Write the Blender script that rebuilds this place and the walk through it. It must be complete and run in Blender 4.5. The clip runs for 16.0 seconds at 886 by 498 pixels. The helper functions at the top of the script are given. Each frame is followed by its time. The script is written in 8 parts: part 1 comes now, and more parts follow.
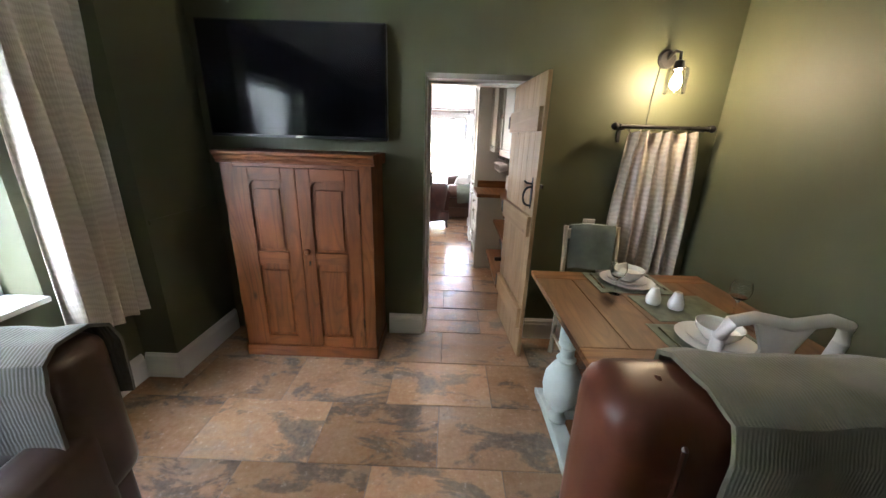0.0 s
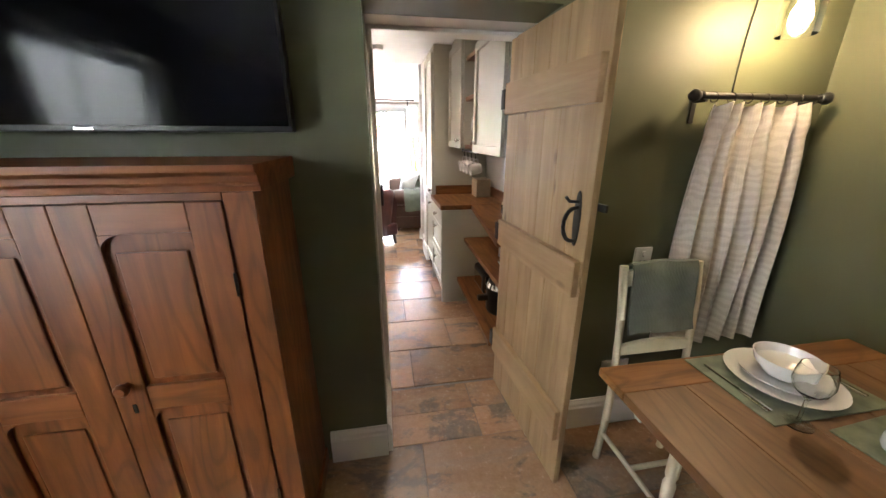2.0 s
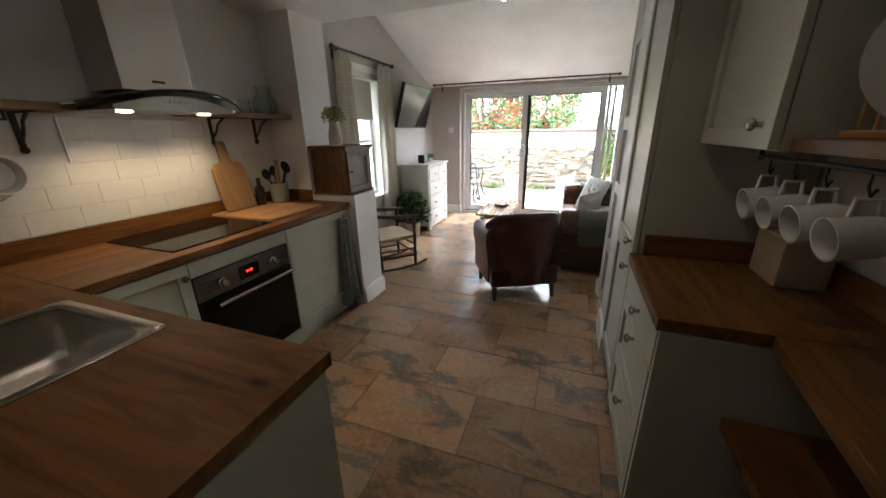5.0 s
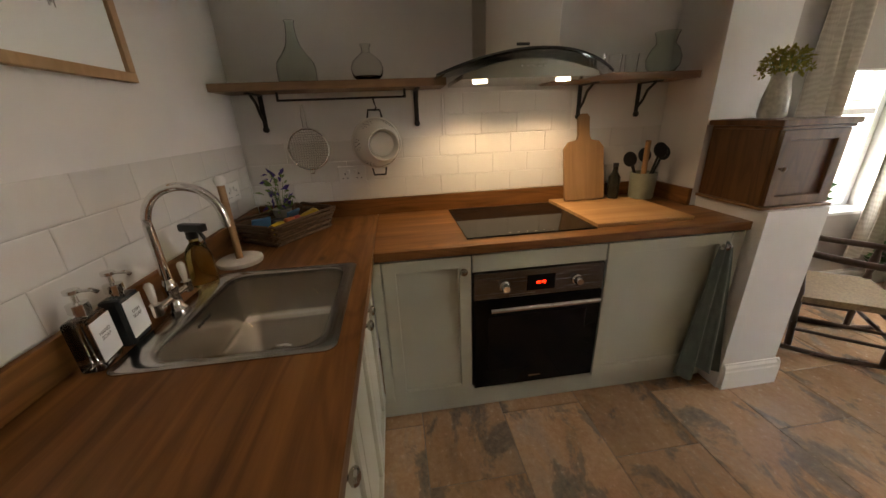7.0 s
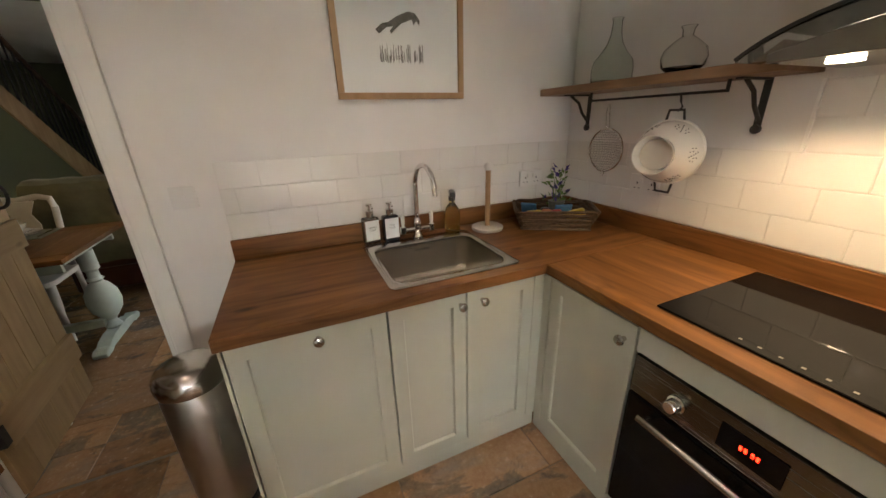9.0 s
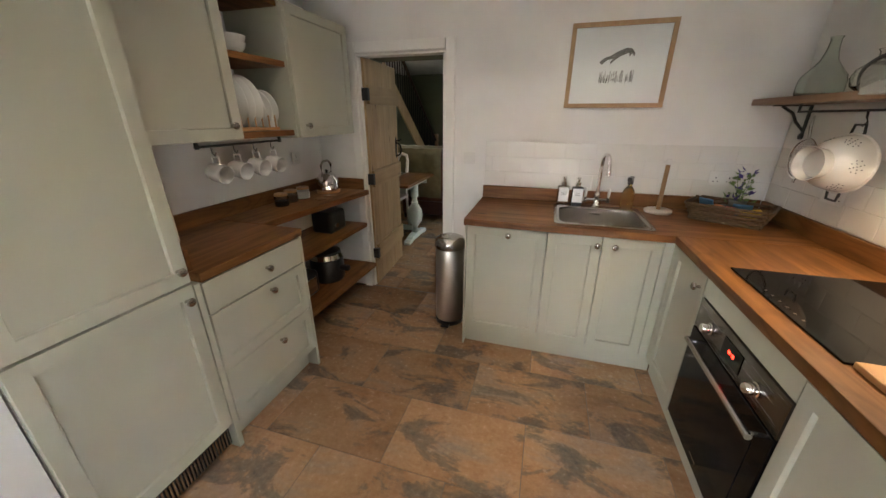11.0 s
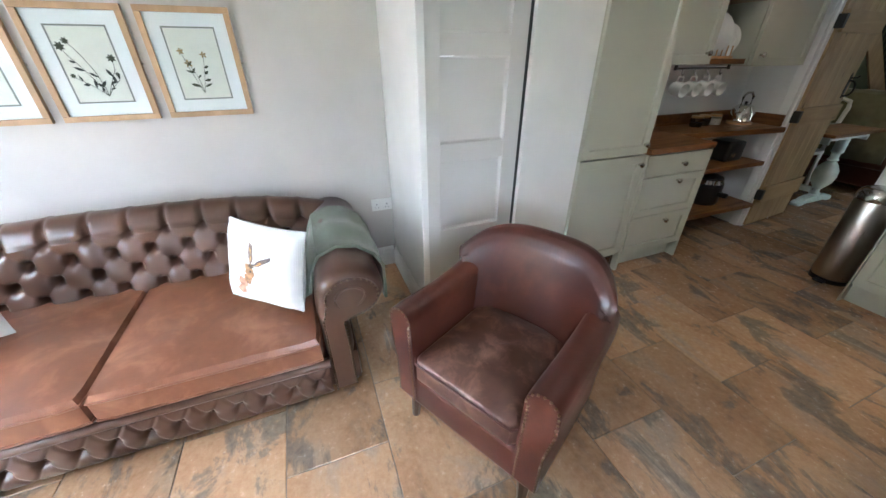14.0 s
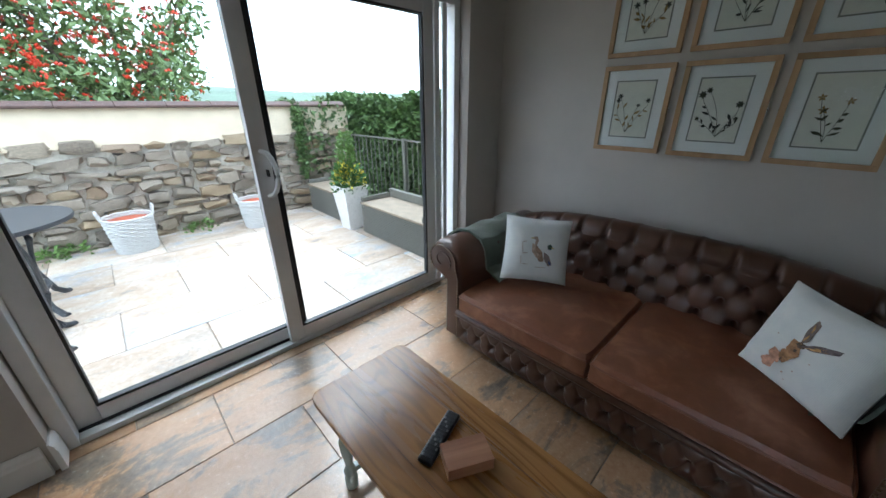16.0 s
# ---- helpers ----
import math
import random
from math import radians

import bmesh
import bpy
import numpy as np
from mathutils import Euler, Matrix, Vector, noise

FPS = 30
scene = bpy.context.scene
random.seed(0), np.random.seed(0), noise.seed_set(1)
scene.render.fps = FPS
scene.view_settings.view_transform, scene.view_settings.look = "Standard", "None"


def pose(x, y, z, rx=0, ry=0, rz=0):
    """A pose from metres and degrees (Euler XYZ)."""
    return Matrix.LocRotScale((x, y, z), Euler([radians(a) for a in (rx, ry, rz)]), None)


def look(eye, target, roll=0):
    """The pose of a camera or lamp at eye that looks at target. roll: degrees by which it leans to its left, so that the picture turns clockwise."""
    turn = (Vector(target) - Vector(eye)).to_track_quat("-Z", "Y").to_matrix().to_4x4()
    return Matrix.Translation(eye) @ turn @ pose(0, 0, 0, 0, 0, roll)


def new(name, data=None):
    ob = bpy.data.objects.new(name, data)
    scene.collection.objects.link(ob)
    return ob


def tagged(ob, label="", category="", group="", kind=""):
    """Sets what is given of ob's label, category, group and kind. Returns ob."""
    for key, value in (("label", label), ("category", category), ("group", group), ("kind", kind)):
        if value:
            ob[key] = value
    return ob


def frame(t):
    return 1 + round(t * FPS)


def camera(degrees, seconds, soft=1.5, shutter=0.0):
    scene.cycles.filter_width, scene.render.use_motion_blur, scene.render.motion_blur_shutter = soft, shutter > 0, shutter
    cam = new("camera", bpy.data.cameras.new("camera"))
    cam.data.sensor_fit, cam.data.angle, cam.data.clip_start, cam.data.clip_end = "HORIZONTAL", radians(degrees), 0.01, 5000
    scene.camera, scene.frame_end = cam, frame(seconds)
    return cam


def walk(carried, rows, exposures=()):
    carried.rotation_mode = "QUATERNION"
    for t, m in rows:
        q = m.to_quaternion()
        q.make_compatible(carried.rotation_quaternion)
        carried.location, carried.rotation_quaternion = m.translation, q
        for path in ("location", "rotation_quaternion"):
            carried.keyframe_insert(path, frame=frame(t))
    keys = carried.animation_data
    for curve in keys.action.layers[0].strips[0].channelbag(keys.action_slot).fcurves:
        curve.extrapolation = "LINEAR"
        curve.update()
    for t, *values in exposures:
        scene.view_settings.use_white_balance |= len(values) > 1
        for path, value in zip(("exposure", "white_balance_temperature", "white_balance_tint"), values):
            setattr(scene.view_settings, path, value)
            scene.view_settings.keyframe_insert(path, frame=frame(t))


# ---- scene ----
cam = camera(104.5, 16.0)
EXPOSURES = [(0, 2.65, 5650, 17), (1.5, 2.8, 5850, 18), (2.5, 2.6, 6300, 17), (3.2, 2.15, 6250, 14), (5.3, 0.35, 6000, 9), (6, 0.35, 5950, 9), (7, 0.85, 7000, 14), (7.5, 1.45, 7500, 15), (8, 1.45, 7300, 15),
             (9, 1.4, 6750, 14), (10.2, 1.58, 6450, 13), (12.5, 1.62, 6100, 11), (13.5, 1.5, 5800, 10), (14, 1.42, 5550, 8), (14.5, 1.0, 5500, 6), (15, 0.27, 5500, 5), (15.5, -0.68, 5500, 4), (16, -1.38, 5500, 4)]
PATH = [
    (0, (0.272, -2.89, 1.518), (0.256, -0.988, 0.901), 1.9),
    (0.5, (0.14, -2.65, 1.508), (0.333, -0.763, 0.873), 0.3),
    (1, (0.103, -2.373, 1.473), (0.326, -0.489, 0.84), 0.3),
    (1.5, (0.118, -2.07, 1.471), (0.382, -0.19, 0.842), 0.5),
    (2, (0.143, -1.76, 1.474), (0.464, 0.112, 0.849), 0.1),
    (2.5, (0.209, -1.455, 1.453), (0.519, 0.422, 0.837), 0.3),
    (3, (0.284, -1.128, 1.467), (0.525, 0.76, 0.854), 0.5),
    (3.2, (0.291, -0.986, 1.467), (0.501, 0.905, 0.85), 0.9),
    (5.3, (0.334, 0.189, 1.414), (-0.537, 1.864, 0.755), -1.3),
    (5.5, (0.287, 0.277, 1.402), (-0.727, 1.868, 0.738), -1.4),
    (6, (0.188, 0.469, 1.407), (-1.182, 1.756, 0.724), -1.5),
    (6.5, (0.082, 0.628, 1.411), (-1.605, 1.431, 0.697), -1.8),
    (7, (-0.031, 0.764, 1.402), (-1.886, 0.999, 0.692), -2.4),
    (7.5, (-0.13, 0.972, 1.408), (-1.936, 0.508, 0.685), -3.4),
    (8, (-0.203, 1.202, 1.419), (-1.788, 0.217, 0.697), -3.1),
    (8.5, (-0.337, 1.417, 1.438), (-1.549, -0.006, 0.725), -2.1),
    (9, (-0.478, 1.608, 1.447), (-1.215, -0.112, 0.741), -1.8),
    (9.5, (-0.609, 1.831, 1.471), (-0.812, -0.02, 0.743), -1.2),
    (10, (-0.56, 2.04, 1.498), (-0.4, 0.201, 0.729), -1.0),
    (10.2, (-0.565, 2.149, 1.485), (-0.279, 0.31, 0.751), -0.7),
    (12.3, (-0.987, 3.196, 1.483), (-0.289, 1.48, 0.729), 0.2),
    (12.5, (-1.039, 3.27, 1.485), (-0.265, 1.598, 0.707), -0.0),
    (13, (-1.03, 3.455, 1.464), (-0.003, 1.953, 0.634), 0.0),
    (13.5, (-0.975, 3.589, 1.445), (0.417, 2.475, 0.539), -0.1),
    (14, (-0.949, 3.732, 1.427), (0.675, 3.097, 0.448), -0.2),
    (14.5, (-0.959, 3.881, 1.428), (0.766, 3.788, 0.421), -0.5),
    (15, (-0.983, 3.998, 1.44), (0.709, 4.405, 0.456), -0.9),
    (15.5, (-1.022, 4.098, 1.473), (0.494, 5.016, 0.546), -1.1),
    (15.6, (-1.023, 4.106, 1.474), (0.455, 5.101, 0.565), -1.3),
    (16, (-1.067, 4.2, 1.434), (0.21, 5.526, 0.653), -0.2),
]
walk(cam, [(t, look(eye, target, roll)) for t, eye, target, roll in PATH], EXPOSURES)

# ---- world ----
world = bpy.data.worlds.new("sky")
scene.world = world
world.use_nodes = True
wn = world.node_tree.nodes
sky = wn.new("ShaderNodeTexSky")
sky.sky_type = "NISHITA"
sky.sun_disc = False
sky.sun_elevation = radians(48)
sky.sun_rotation = radians(20)
sky.air_density = 1.0
sky.dust_density = 3.0
soft_sky = wn.new("ShaderNodeMixRGB")
soft_sky.inputs[0].default_value = 0.75
soft_sky.inputs[2].default_value = (108.0, 113.0, 121.0, 1)
world.node_tree.links.new(sky.outputs[0], soft_sky.inputs[1])
world.node_tree.links.new(soft_sky.outputs[0], wn["Background"].inputs[0])
wn["Background"].inputs[1].default_value = 0.15

sun = new("sun", bpy.data.lights.new("sun", "SUN"))
sun.data.energy = 3.4
sun.data.angle = radians(14)
sun.data.color = (1.0, 0.98, 0.95)
sun.matrix_world = look((3, 10, 9), (0, 4, 0))


def window_light(name, eye, target, sx, sy, watts, colour=(0.93, 0.97, 1.0)):
    """Sky light standing in a window's opening."""
    lamp = new(name, bpy.data.lights.new(name, "AREA"))
    lamp.data.shape, lamp.data.size, lamp.data.size_y = "RECTANGLE", sx, sy
    lamp.data.energy, lamp.data.color = watts, colour
    lamp.matrix_world = look(eye, target)
    return lamp


def bulb(name, at, watts, colour, radius=0.03):
    lamp = new(name, bpy.data.lights.new(name, "POINT"))
    lamp.data.energy, lamp.data.color, lamp.data.shadow_soft_size = watts, colour, radius
    lamp.location = at
    return lamp


def spot(name, at, target, watts, colour, cone=110, radius=0.03):
    lamp = new(name, bpy.data.lights.new(name, "SPOT"))
    lamp.data.energy, lamp.data.color, lamp.data.shadow_soft_size = watts, colour, radius
    lamp.data.spot_size, lamp.data.spot_blend = radians(cone), 0.6
    lamp.matrix_world = look(at, target)
    return lamp


window_light("living_window_daylight", (-2.36, 3.85, 1.5), (0, 3.85, 1.0), 0.7, 1.3, 5)
window_light("dining_window_daylight", (-1.93, -2.2, 1.4), (1, -2.0, 0.9), 1.3, 1.2, 1.5)
bulb("sconce_bulb", (1.62, -0.59, 1.875), 0.28, (1.0, 0.62, 0.27), 0.04)
WARM = (1.0, 0.73, 0.43)
spot("hood_lamp_near", (-1.68, 1.17, 1.535), (-1.78, 1.17, 0), 7.0, WARM, 130)
spot("hood_lamp_far", (-1.68, 1.56, 1.535), (-1.78, 1.56, 0), 7.0, WARM, 130)
# Kitchen downlights, added at assumed places to light the room.
for lx, ly in ((-0.9, 0.85), (0.2, 0.95), (-0.4, 2.0)):
    spot("kitchen_downlight", (lx, ly, 2.262), (lx, ly, 0), 4.6, (1.0, 0.80, 0.60), 140, 0.04)
spot("living_downlight", (-0.52, 4.3, 2.6), (-0.52, 4.3, 0), 3, (1.0, 0.9, 0.76), 130, 0.04)

# ---- materials ----
def nodes_of(name):
    m = bpy.data.materials.new(name)
    m.use_nodes = True
    t = m.node_tree
    return m, t, t.nodes["Principled BSDF"]


def node(t, kind, **sets):
    n = t.nodes.new(kind)
    for k, v in sets.items():
        n.inputs[k].default_value = v
    return n


def ramp(t, src, stops):
    r = t.nodes.new("ShaderNodeValToRGB")
    e = r.color_ramp.elements
    while len(e) < len(stops):
        e.new(0.5)
    for el, (p, c) in zip(e, stops):
        el.position, el.color = p, (*c, 1)
    t.links.new(src, r.inputs[0])
    return r.outputs[0]


def coords(t, scale=(1, 1, 1), rot=(0, 0, 0), shift=False, space="Object"):
    tc = t.nodes.new("ShaderNodeTexCoord")
    mp = t.nodes.new("ShaderNodeMapping")
    mp.inputs["Scale"].default_value = scale
    mp.inputs["Rotation"].default_value = rot
    t.links.new(tc.outputs[space], mp.inputs[0])
    if shift:
        oi = t.nodes.new("ShaderNodeObjectInfo")
        ml = t.nodes.new("ShaderNodeVectorMath")
        ml.operation = "SCALE"
        ml.inputs[0].default_value = (17.3, 9.1, 5.7)
        t.links.new(oi.outputs["Random"], ml.inputs["Scale"])
        t.links.new(ml.outputs[0], mp.inputs["Location"])
    return mp.outputs[0]


def noise_tex(t, vec, scale, detail=4, rough=0.55, dist=0.0):
    n = node(t, "ShaderNodeTexNoise", Scale=scale, Detail=detail, Roughness=rough, Distortion=dist)
    t.links.new(vec, n.inputs["Vector"])
    return n.outputs["Fac"]


def mixc(t, fac, a, b, mode="MIX"):
    m = t.nodes.new("ShaderNodeMixRGB")
    m.blend_type = mode
    for i, v in ((0, fac), (1, a), (2, b)):
        if isinstance(v, (int, float)):
            m.inputs[i].default_value = v
        elif isinstance(v, tuple):
            m.inputs[i].default_value = (*v, 1)
        else:
            t.links.new(v, m.inputs[i])
    return m.outputs[0]


def bump(t, bsdf, height, strength=0.2, distance=0.01):
    b = node(t, "ShaderNodeBump", Strength=strength, Distance=distance)
    t.links.new(height, b.inputs["Height"])
    t.links.new(b.outputs[0], bsdf.inputs["Normal"])


def rough_range(t, bsdf, src, lo, hi):
    m = t.nodes.new("ShaderNodeMapRange")
    m.inputs["To Min"].default_value, m.inputs["To Max"].default_value = lo, hi
    t.links.new(src, m.inputs[0])
    t.links.new(m.outputs[0], bsdf.inputs["Roughness"])


def paint(name, colour, rough=0.6, vary=0.06, grain=220, strength=0.08):
    """Painted surface with faint patches and roller texture."""
    m, t, b = nodes_of(name)
    v = coords(t)
    big = noise_tex(t, v, 2.2, 3)
    dark = tuple(c * (1 - vary) for c in colour)
    lite = tuple(min(1, c * (1 + vary)) for c in colour)
    t.links.new(ramp(t, big, ((0.3, dark), (0.7, lite))), b.inputs["Base Color"])
    fine = noise_tex(t, v, grain, 3)
    rough_range(t, b, big, rough - 0.06, rough + 0.06)
    bump(t, b, fine, strength, 0.002)
    return m


def wood(name, dark, lite, axis=1, scale=9, rough=0.45, knots=True, stretch=14.0, strength=0.15, rings=0.0):
    """Grain running along one axis of the object."""
    m, t, b = nodes_of(name)
    s = [stretch, stretch, stretch]
    s[axis] = 1.0
    v = coords(t, tuple(s), shift=True)
    grain = noise_tex(t, v, scale / 6, 8, 0.65, 0.6)
    v2 = coords(t, (1, 1, 1), shift=True)
    patch = noise_tex(t, v2, 3.0, 3)
    mid = tuple((a + c) / 2 for a, c in zip(dark, lite))
    col = ramp(t, grain, ((0.3, dark), (0.5, mid), (0.68, lite)))
    col = mixc(t, 0.35, col, ramp(t, patch, ((0.3, tuple(c * 0.72 for c in mid)), (0.7, tuple(min(1, c * 1.25) for c in mid)))))
    if rings:
        rs = [5.0, 5.0, 5.0]
        rs[axis] = 0.9
        field = noise_tex(t, coords(t, tuple(rs), shift=True), 0.9, 2, 0.4, 0.2)
        turn = t.nodes.new("ShaderNodeMath")
        turn.operation = "MULTIPLY"
        turn.inputs[1].default_value = 90.0
        wave = t.nodes.new("ShaderNodeMath")
        wave.operation = "SINE"
        t.links.new(field, turn.inputs[0])
        t.links.new(turn.outputs[0], wave.inputs[0])
        lines = ramp(t, wave.outputs[0], ((0.0, (1, 1, 1)), (0.55, (0.9, 0.85, 0.8)), (0.95, (0.42, 0.36, 0.3))))
        col = mixc(t, rings, col, lines, "MULTIPLY")
    if knots:
        k = t.nodes.new("ShaderNodeTexVoronoi")
        ks = [5.0, 5.0, 5.0]
        ks[axis] = 2.2
        t.links.new(coords(t, tuple(ks), shift=True), k.inputs["Vector"])
        k.inputs["Scale"].default_value = 1.0
        spot_mask = ramp(t, k.outputs["Distance"], ((0.02, (1, 1, 1)), (0.10, (0, 0, 0))))
        col = mixc(t, spot_mask, col, tuple(c * 0.45 for c in dark))
    t.links.new(col, b.inputs["Base Color"])
    rough_range(t, b, grain, rough + 0.1, rough - 0.08)
    bump(t, b, grain, strength, 0.004)
    return m


def metal(name, colour, rough=0.25, brushed=None):
    m, t, b = nodes_of(name)
    b.inputs["Base Color"].default_value = (*colour, 1)
    b.inputs["Metallic"].default_value = 1.0
    s = [40, 40, 40]
    if brushed is not None:
        s = [300, 300, 300]
        s[brushed] = 4
    n = noise_tex(t, coords(t, tuple(s)), 1.0, 3)
    rough_range(t, b, n, rough * 0.75, rough * 1.35)
    if brushed is not None:
        bump(t, b, n, 0.05, 0.001)
    return m


def plain(name, colour, rough=0.5, vary=0.12, scale=30, coat=0.0):
    m, t, b = nodes_of(name)
    n = noise_tex(t, coords(t), scale, 4)
    t.links.new(ramp(t, n, ((0.25, tuple(c * (1 - vary) for c in colour)), (0.75, tuple(min(1, c * (1 + vary)) for c in colour)))), b.inputs["Base Color"])
    rough_range(t, b, n, max(0.02, rough * 0.85), min(1, rough * 1.15))
    b.inputs["Coat Weight"].default_value = coat
    return m


def cloth(name, colour, weave=700, second=None, strength=0.5, pattern=0):
    m, t, b = nodes_of(name)
    v = coords(t)
    w = t.nodes.new("ShaderNodeTexWave")
    w.inputs["Scale"].default_value = weave / 6
    w.inputs["Distortion"].default_value = 2.0
    t.links.new(v, w.inputs["Vector"])
    n = noise_tex(t, v, 14, 5)
    second = second or tuple(c * 0.75 for c in colour)
    src = n
    if pattern:
        p = t.nodes.new("ShaderNodeTexWave")
        p.inputs["Scale"].default_value = pattern
        p.inputs["Distortion"].default_value = 9.0
        p.inputs["Detail"].default_value = 3.0
        p.bands_direction = "Z"
        t.links.new(v, p.inputs["Vector"])
        src = p.outputs["Fac"]
    t.links.new(ramp(t, src, ((0.3, second), (0.7, colour))), b.inputs["Base Color"])
    b.inputs["Roughness"].default_value = 0.9
    b.inputs["Sheen Weight"].default_value = 0.25
    bump(t, b, mixc(t, 0.5, w.outputs["Fac"], n), strength, 0.002)
    return m


def leather(name, colour, worn, rough=0.38, spread=3.0):
    m, t, b = nodes_of(name)
    v = coords(t, shift=True)
    big = noise_tex(t, v, spread, 5, 0.6, 0.4)
    mid = noise_tex(t, v, 22, 5, 0.7)
    col = ramp(t, big, ((0.28, tuple(c * 0.78 for c in colour)), (0.5, colour), (0.72, worn)))
    col = mixc(t, 0.10, col, ramp(t, mid, ((0.35, tuple(c * 0.6 for c in colour)), (0.7, worn))))
    t.links.new(col, b.inputs["Base Color"])
    rough_range(t, b, mid, rough - 0.02, rough + 0.06)
    vo = t.nodes.new("ShaderNodeTexVoronoi")
    vo.inputs["Scale"].default_value = 260
    t.links.new(v, vo.inputs["Vector"])
    bump(t, b, mixc(t, 0.85, vo.outputs["Distance"], mid), 0.1, 0.0008)
    return m


def glass(name, tint=(1, 1, 1), rough=0.0, ior=1.45):
    m, t, b = nodes_of(name)
    b.inputs["Base Color"].default_value = (*tint, 1)
    b.inputs["Transmission Weight"].default_value = 1.0
    b.inputs["Roughness"].default_value = rough
    b.inputs["IOR"].default_value = ior
    return m


def glow(name, colour, strength):
    m, t, b = nodes_of(name)
    b.inputs["Base Color"].default_value = (*colour, 1)
    b.inputs["Emission Color"].default_value = (*colour, 1)
    b.inputs["Emission Strength"].default_value = strength
    return m


def slate(name, wet=0.0, tint=(1, 1, 1), lift=1.0, blotch=1.0):
    """Riven slate-look tile: rust browns with drifting blue-grey and charcoal blotches, differing tile by tile."""
    m, t, b = nodes_of(name)
    v = coords(t, (1, 1, 1), shift=True)
    vs = coords(t, (1.0, 1.9, 1.0), (0, 0, 0.5), shift=True)
    big = noise_tex(t, vs, 2.0, 6, 0.6, 0.5)
    blot = noise_tex(t, vs, 2.6, 7, 0.66, 0.5)
    fine = noise_tex(t, v, 38, 6, 0.7)
    c = lambda *k: tuple(min(1.0, a * s * lift) for a, s in zip(k, tint))
    base = ramp(t, big, ((0.26, c(0.15, 0.10, 0.062)), (0.40, c(0.315, 0.165, 0.078)), (0.54, c(0.365, 0.215, 0.115)), (0.66, c(0.27, 0.20, 0.145)), (0.78, c(0.20, 0.195, 0.18))))
    mask = ramp(t, blot, ((0.53, (0, 0, 0)), (0.585, (0.68 * blotch,) * 3), (0.69, (0.95 * blotch,) * 3)))
    col = mixc(t, mask, base, c(0.066, 0.068, 0.064))
    col = mixc(t, 0.28, col, ramp(t, fine, ((0.3, c(0.12, 0.09, 0.06)), (0.7, c(0.42, 0.32, 0.22)))))
    oi = t.nodes.new("ShaderNodeObjectInfo")
    hs = t.nodes.new("ShaderNodeHueSaturation")
    mr = t.nodes.new("ShaderNodeMapRange")
    mr.inputs["To Min"].default_value, mr.inputs["To Max"].default_value = 0.78, 1.2
    t.links.new(oi.outputs["Random"], mr.inputs[0])
    t.links.new(mr.outputs[0], hs.inputs["Value"])
    t.links.new(col, hs.inputs["Color"])
    t.links.new(hs.outputs[0], b.inputs["Base Color"])
    rough_range(t, b, fine, 0.16 - wet, 0.34 - wet)
    bump(t, b, mixc(t, 0.5, blot, fine), 0.35, 0.006)
    return m


GREEN = paint("olive green wall paint", (0.100, 0.105, 0.055), 0.55)
WHITE = paint("white wall paint", (0.74, 0.725, 0.70), 0.6)
TAUPE = paint("taupe wall paint", (0.47, 0.435, 0.40), 0.6)
CEIL = paint("white ceiling paint", (0.80, 0.79, 0.77), 0.7)
TRIM = paint("white gloss trim", (0.78, 0.77, 0.74), 0.3, 0.03, 90, 0.03)
PANTRY = paint("off white panel paint", (0.56, 0.535, 0.515), 0.4, 0.03, 120, 0.05)
SAGE = paint("sage cabinet paint", (0.43, 0.425, 0.345), 0.38, 0.04, 140, 0.06)
SLATE = slate("slate tile", 0.0, (1, 1, 1), 1.12)
GROUT = plain("grout", (0.20, 0.165, 0.13), 0.9, 0.2, 90)
PAVING = slate("pale paving", 0.0, (1.25, 1.66, 2.35), 1.35, 0.22)
WORKTOP_X = wood("oiled worktop", (0.062, 0.022, 0.006), (0.30, 0.132, 0.039), 0, 7, 0.42, rings=0.35)
WORKTOP_Y = wood("oiled worktop lengthwise", (0.062, 0.022, 0.006), (0.30, 0.132, 0.039), 1, 7, 0.42, rings=0.35)
for worktop_wood in (WORKTOP_X, WORKTOP_Y):
    worktop_wood.node_tree.nodes["Principled BSDF"].inputs["Specular IOR Level"].default_value = 0.25
SHELFWOOD = wood("shelf wood", (0.11, 0.06, 0.03), (0.30, 0.18, 0.09), 1, 8, 0.5)
PINE = wood("old pine", (0.082, 0.020, 0.0045), (0.275, 0.088, 0.019), 2, 7, 0.42, rings=0.42)
PINE_X = wood("old pine crosswise", (0.088, 0.022, 0.0045), (0.285, 0.094, 0.021), 0, 7, 0.42, rings=0.42)
LEDGE = wood("ledged door pine", (0.23, 0.135, 0.058), (0.46, 0.31, 0.155), 2, 6, 0.5)
LEDGE_X = wood("ledged door rail pine", (0.24, 0.14, 0.06), (0.46, 0.31, 0.155), 0, 6, 0.5)
TABLEWOOD = wood("table oak", (0.085, 0.036, 0.011), (0.235, 0.108, 0.036), 1, 6, 0.46, False, rings=0.3)
COFFEE = wood("honey oak", (0.15, 0.062, 0.017), (0.40, 0.20, 0.064), 1, 8, 0.26, False, rings=0.5)
BOARD = wood("chopping board", (0.21, 0.11, 0.043), (0.40, 0.235, 0.105), 2, 7, 0.5)
BOARD_Y = wood("flat chopping board", (0.33, 0.165, 0.06), (0.54, 0.31, 0.13), 1, 7, 0.45)
CUPSIDE = wood("worn cupboard oak", (0.095, 0.046, 0.015), (0.25, 0.135, 0.05), 2, 11, 0.5, False, rings=0.1)
CUPB = wood("cupboard oak", (0.07, 0.028, 0.008), (0.19, 0.088, 0.028), 2, 8, 0.38, False, rings=0.4)
OAK = wood("frame oak", (0.32, 0.19, 0.09), (0.50, 0.33, 0.18), 2, 8, 0.5, False)
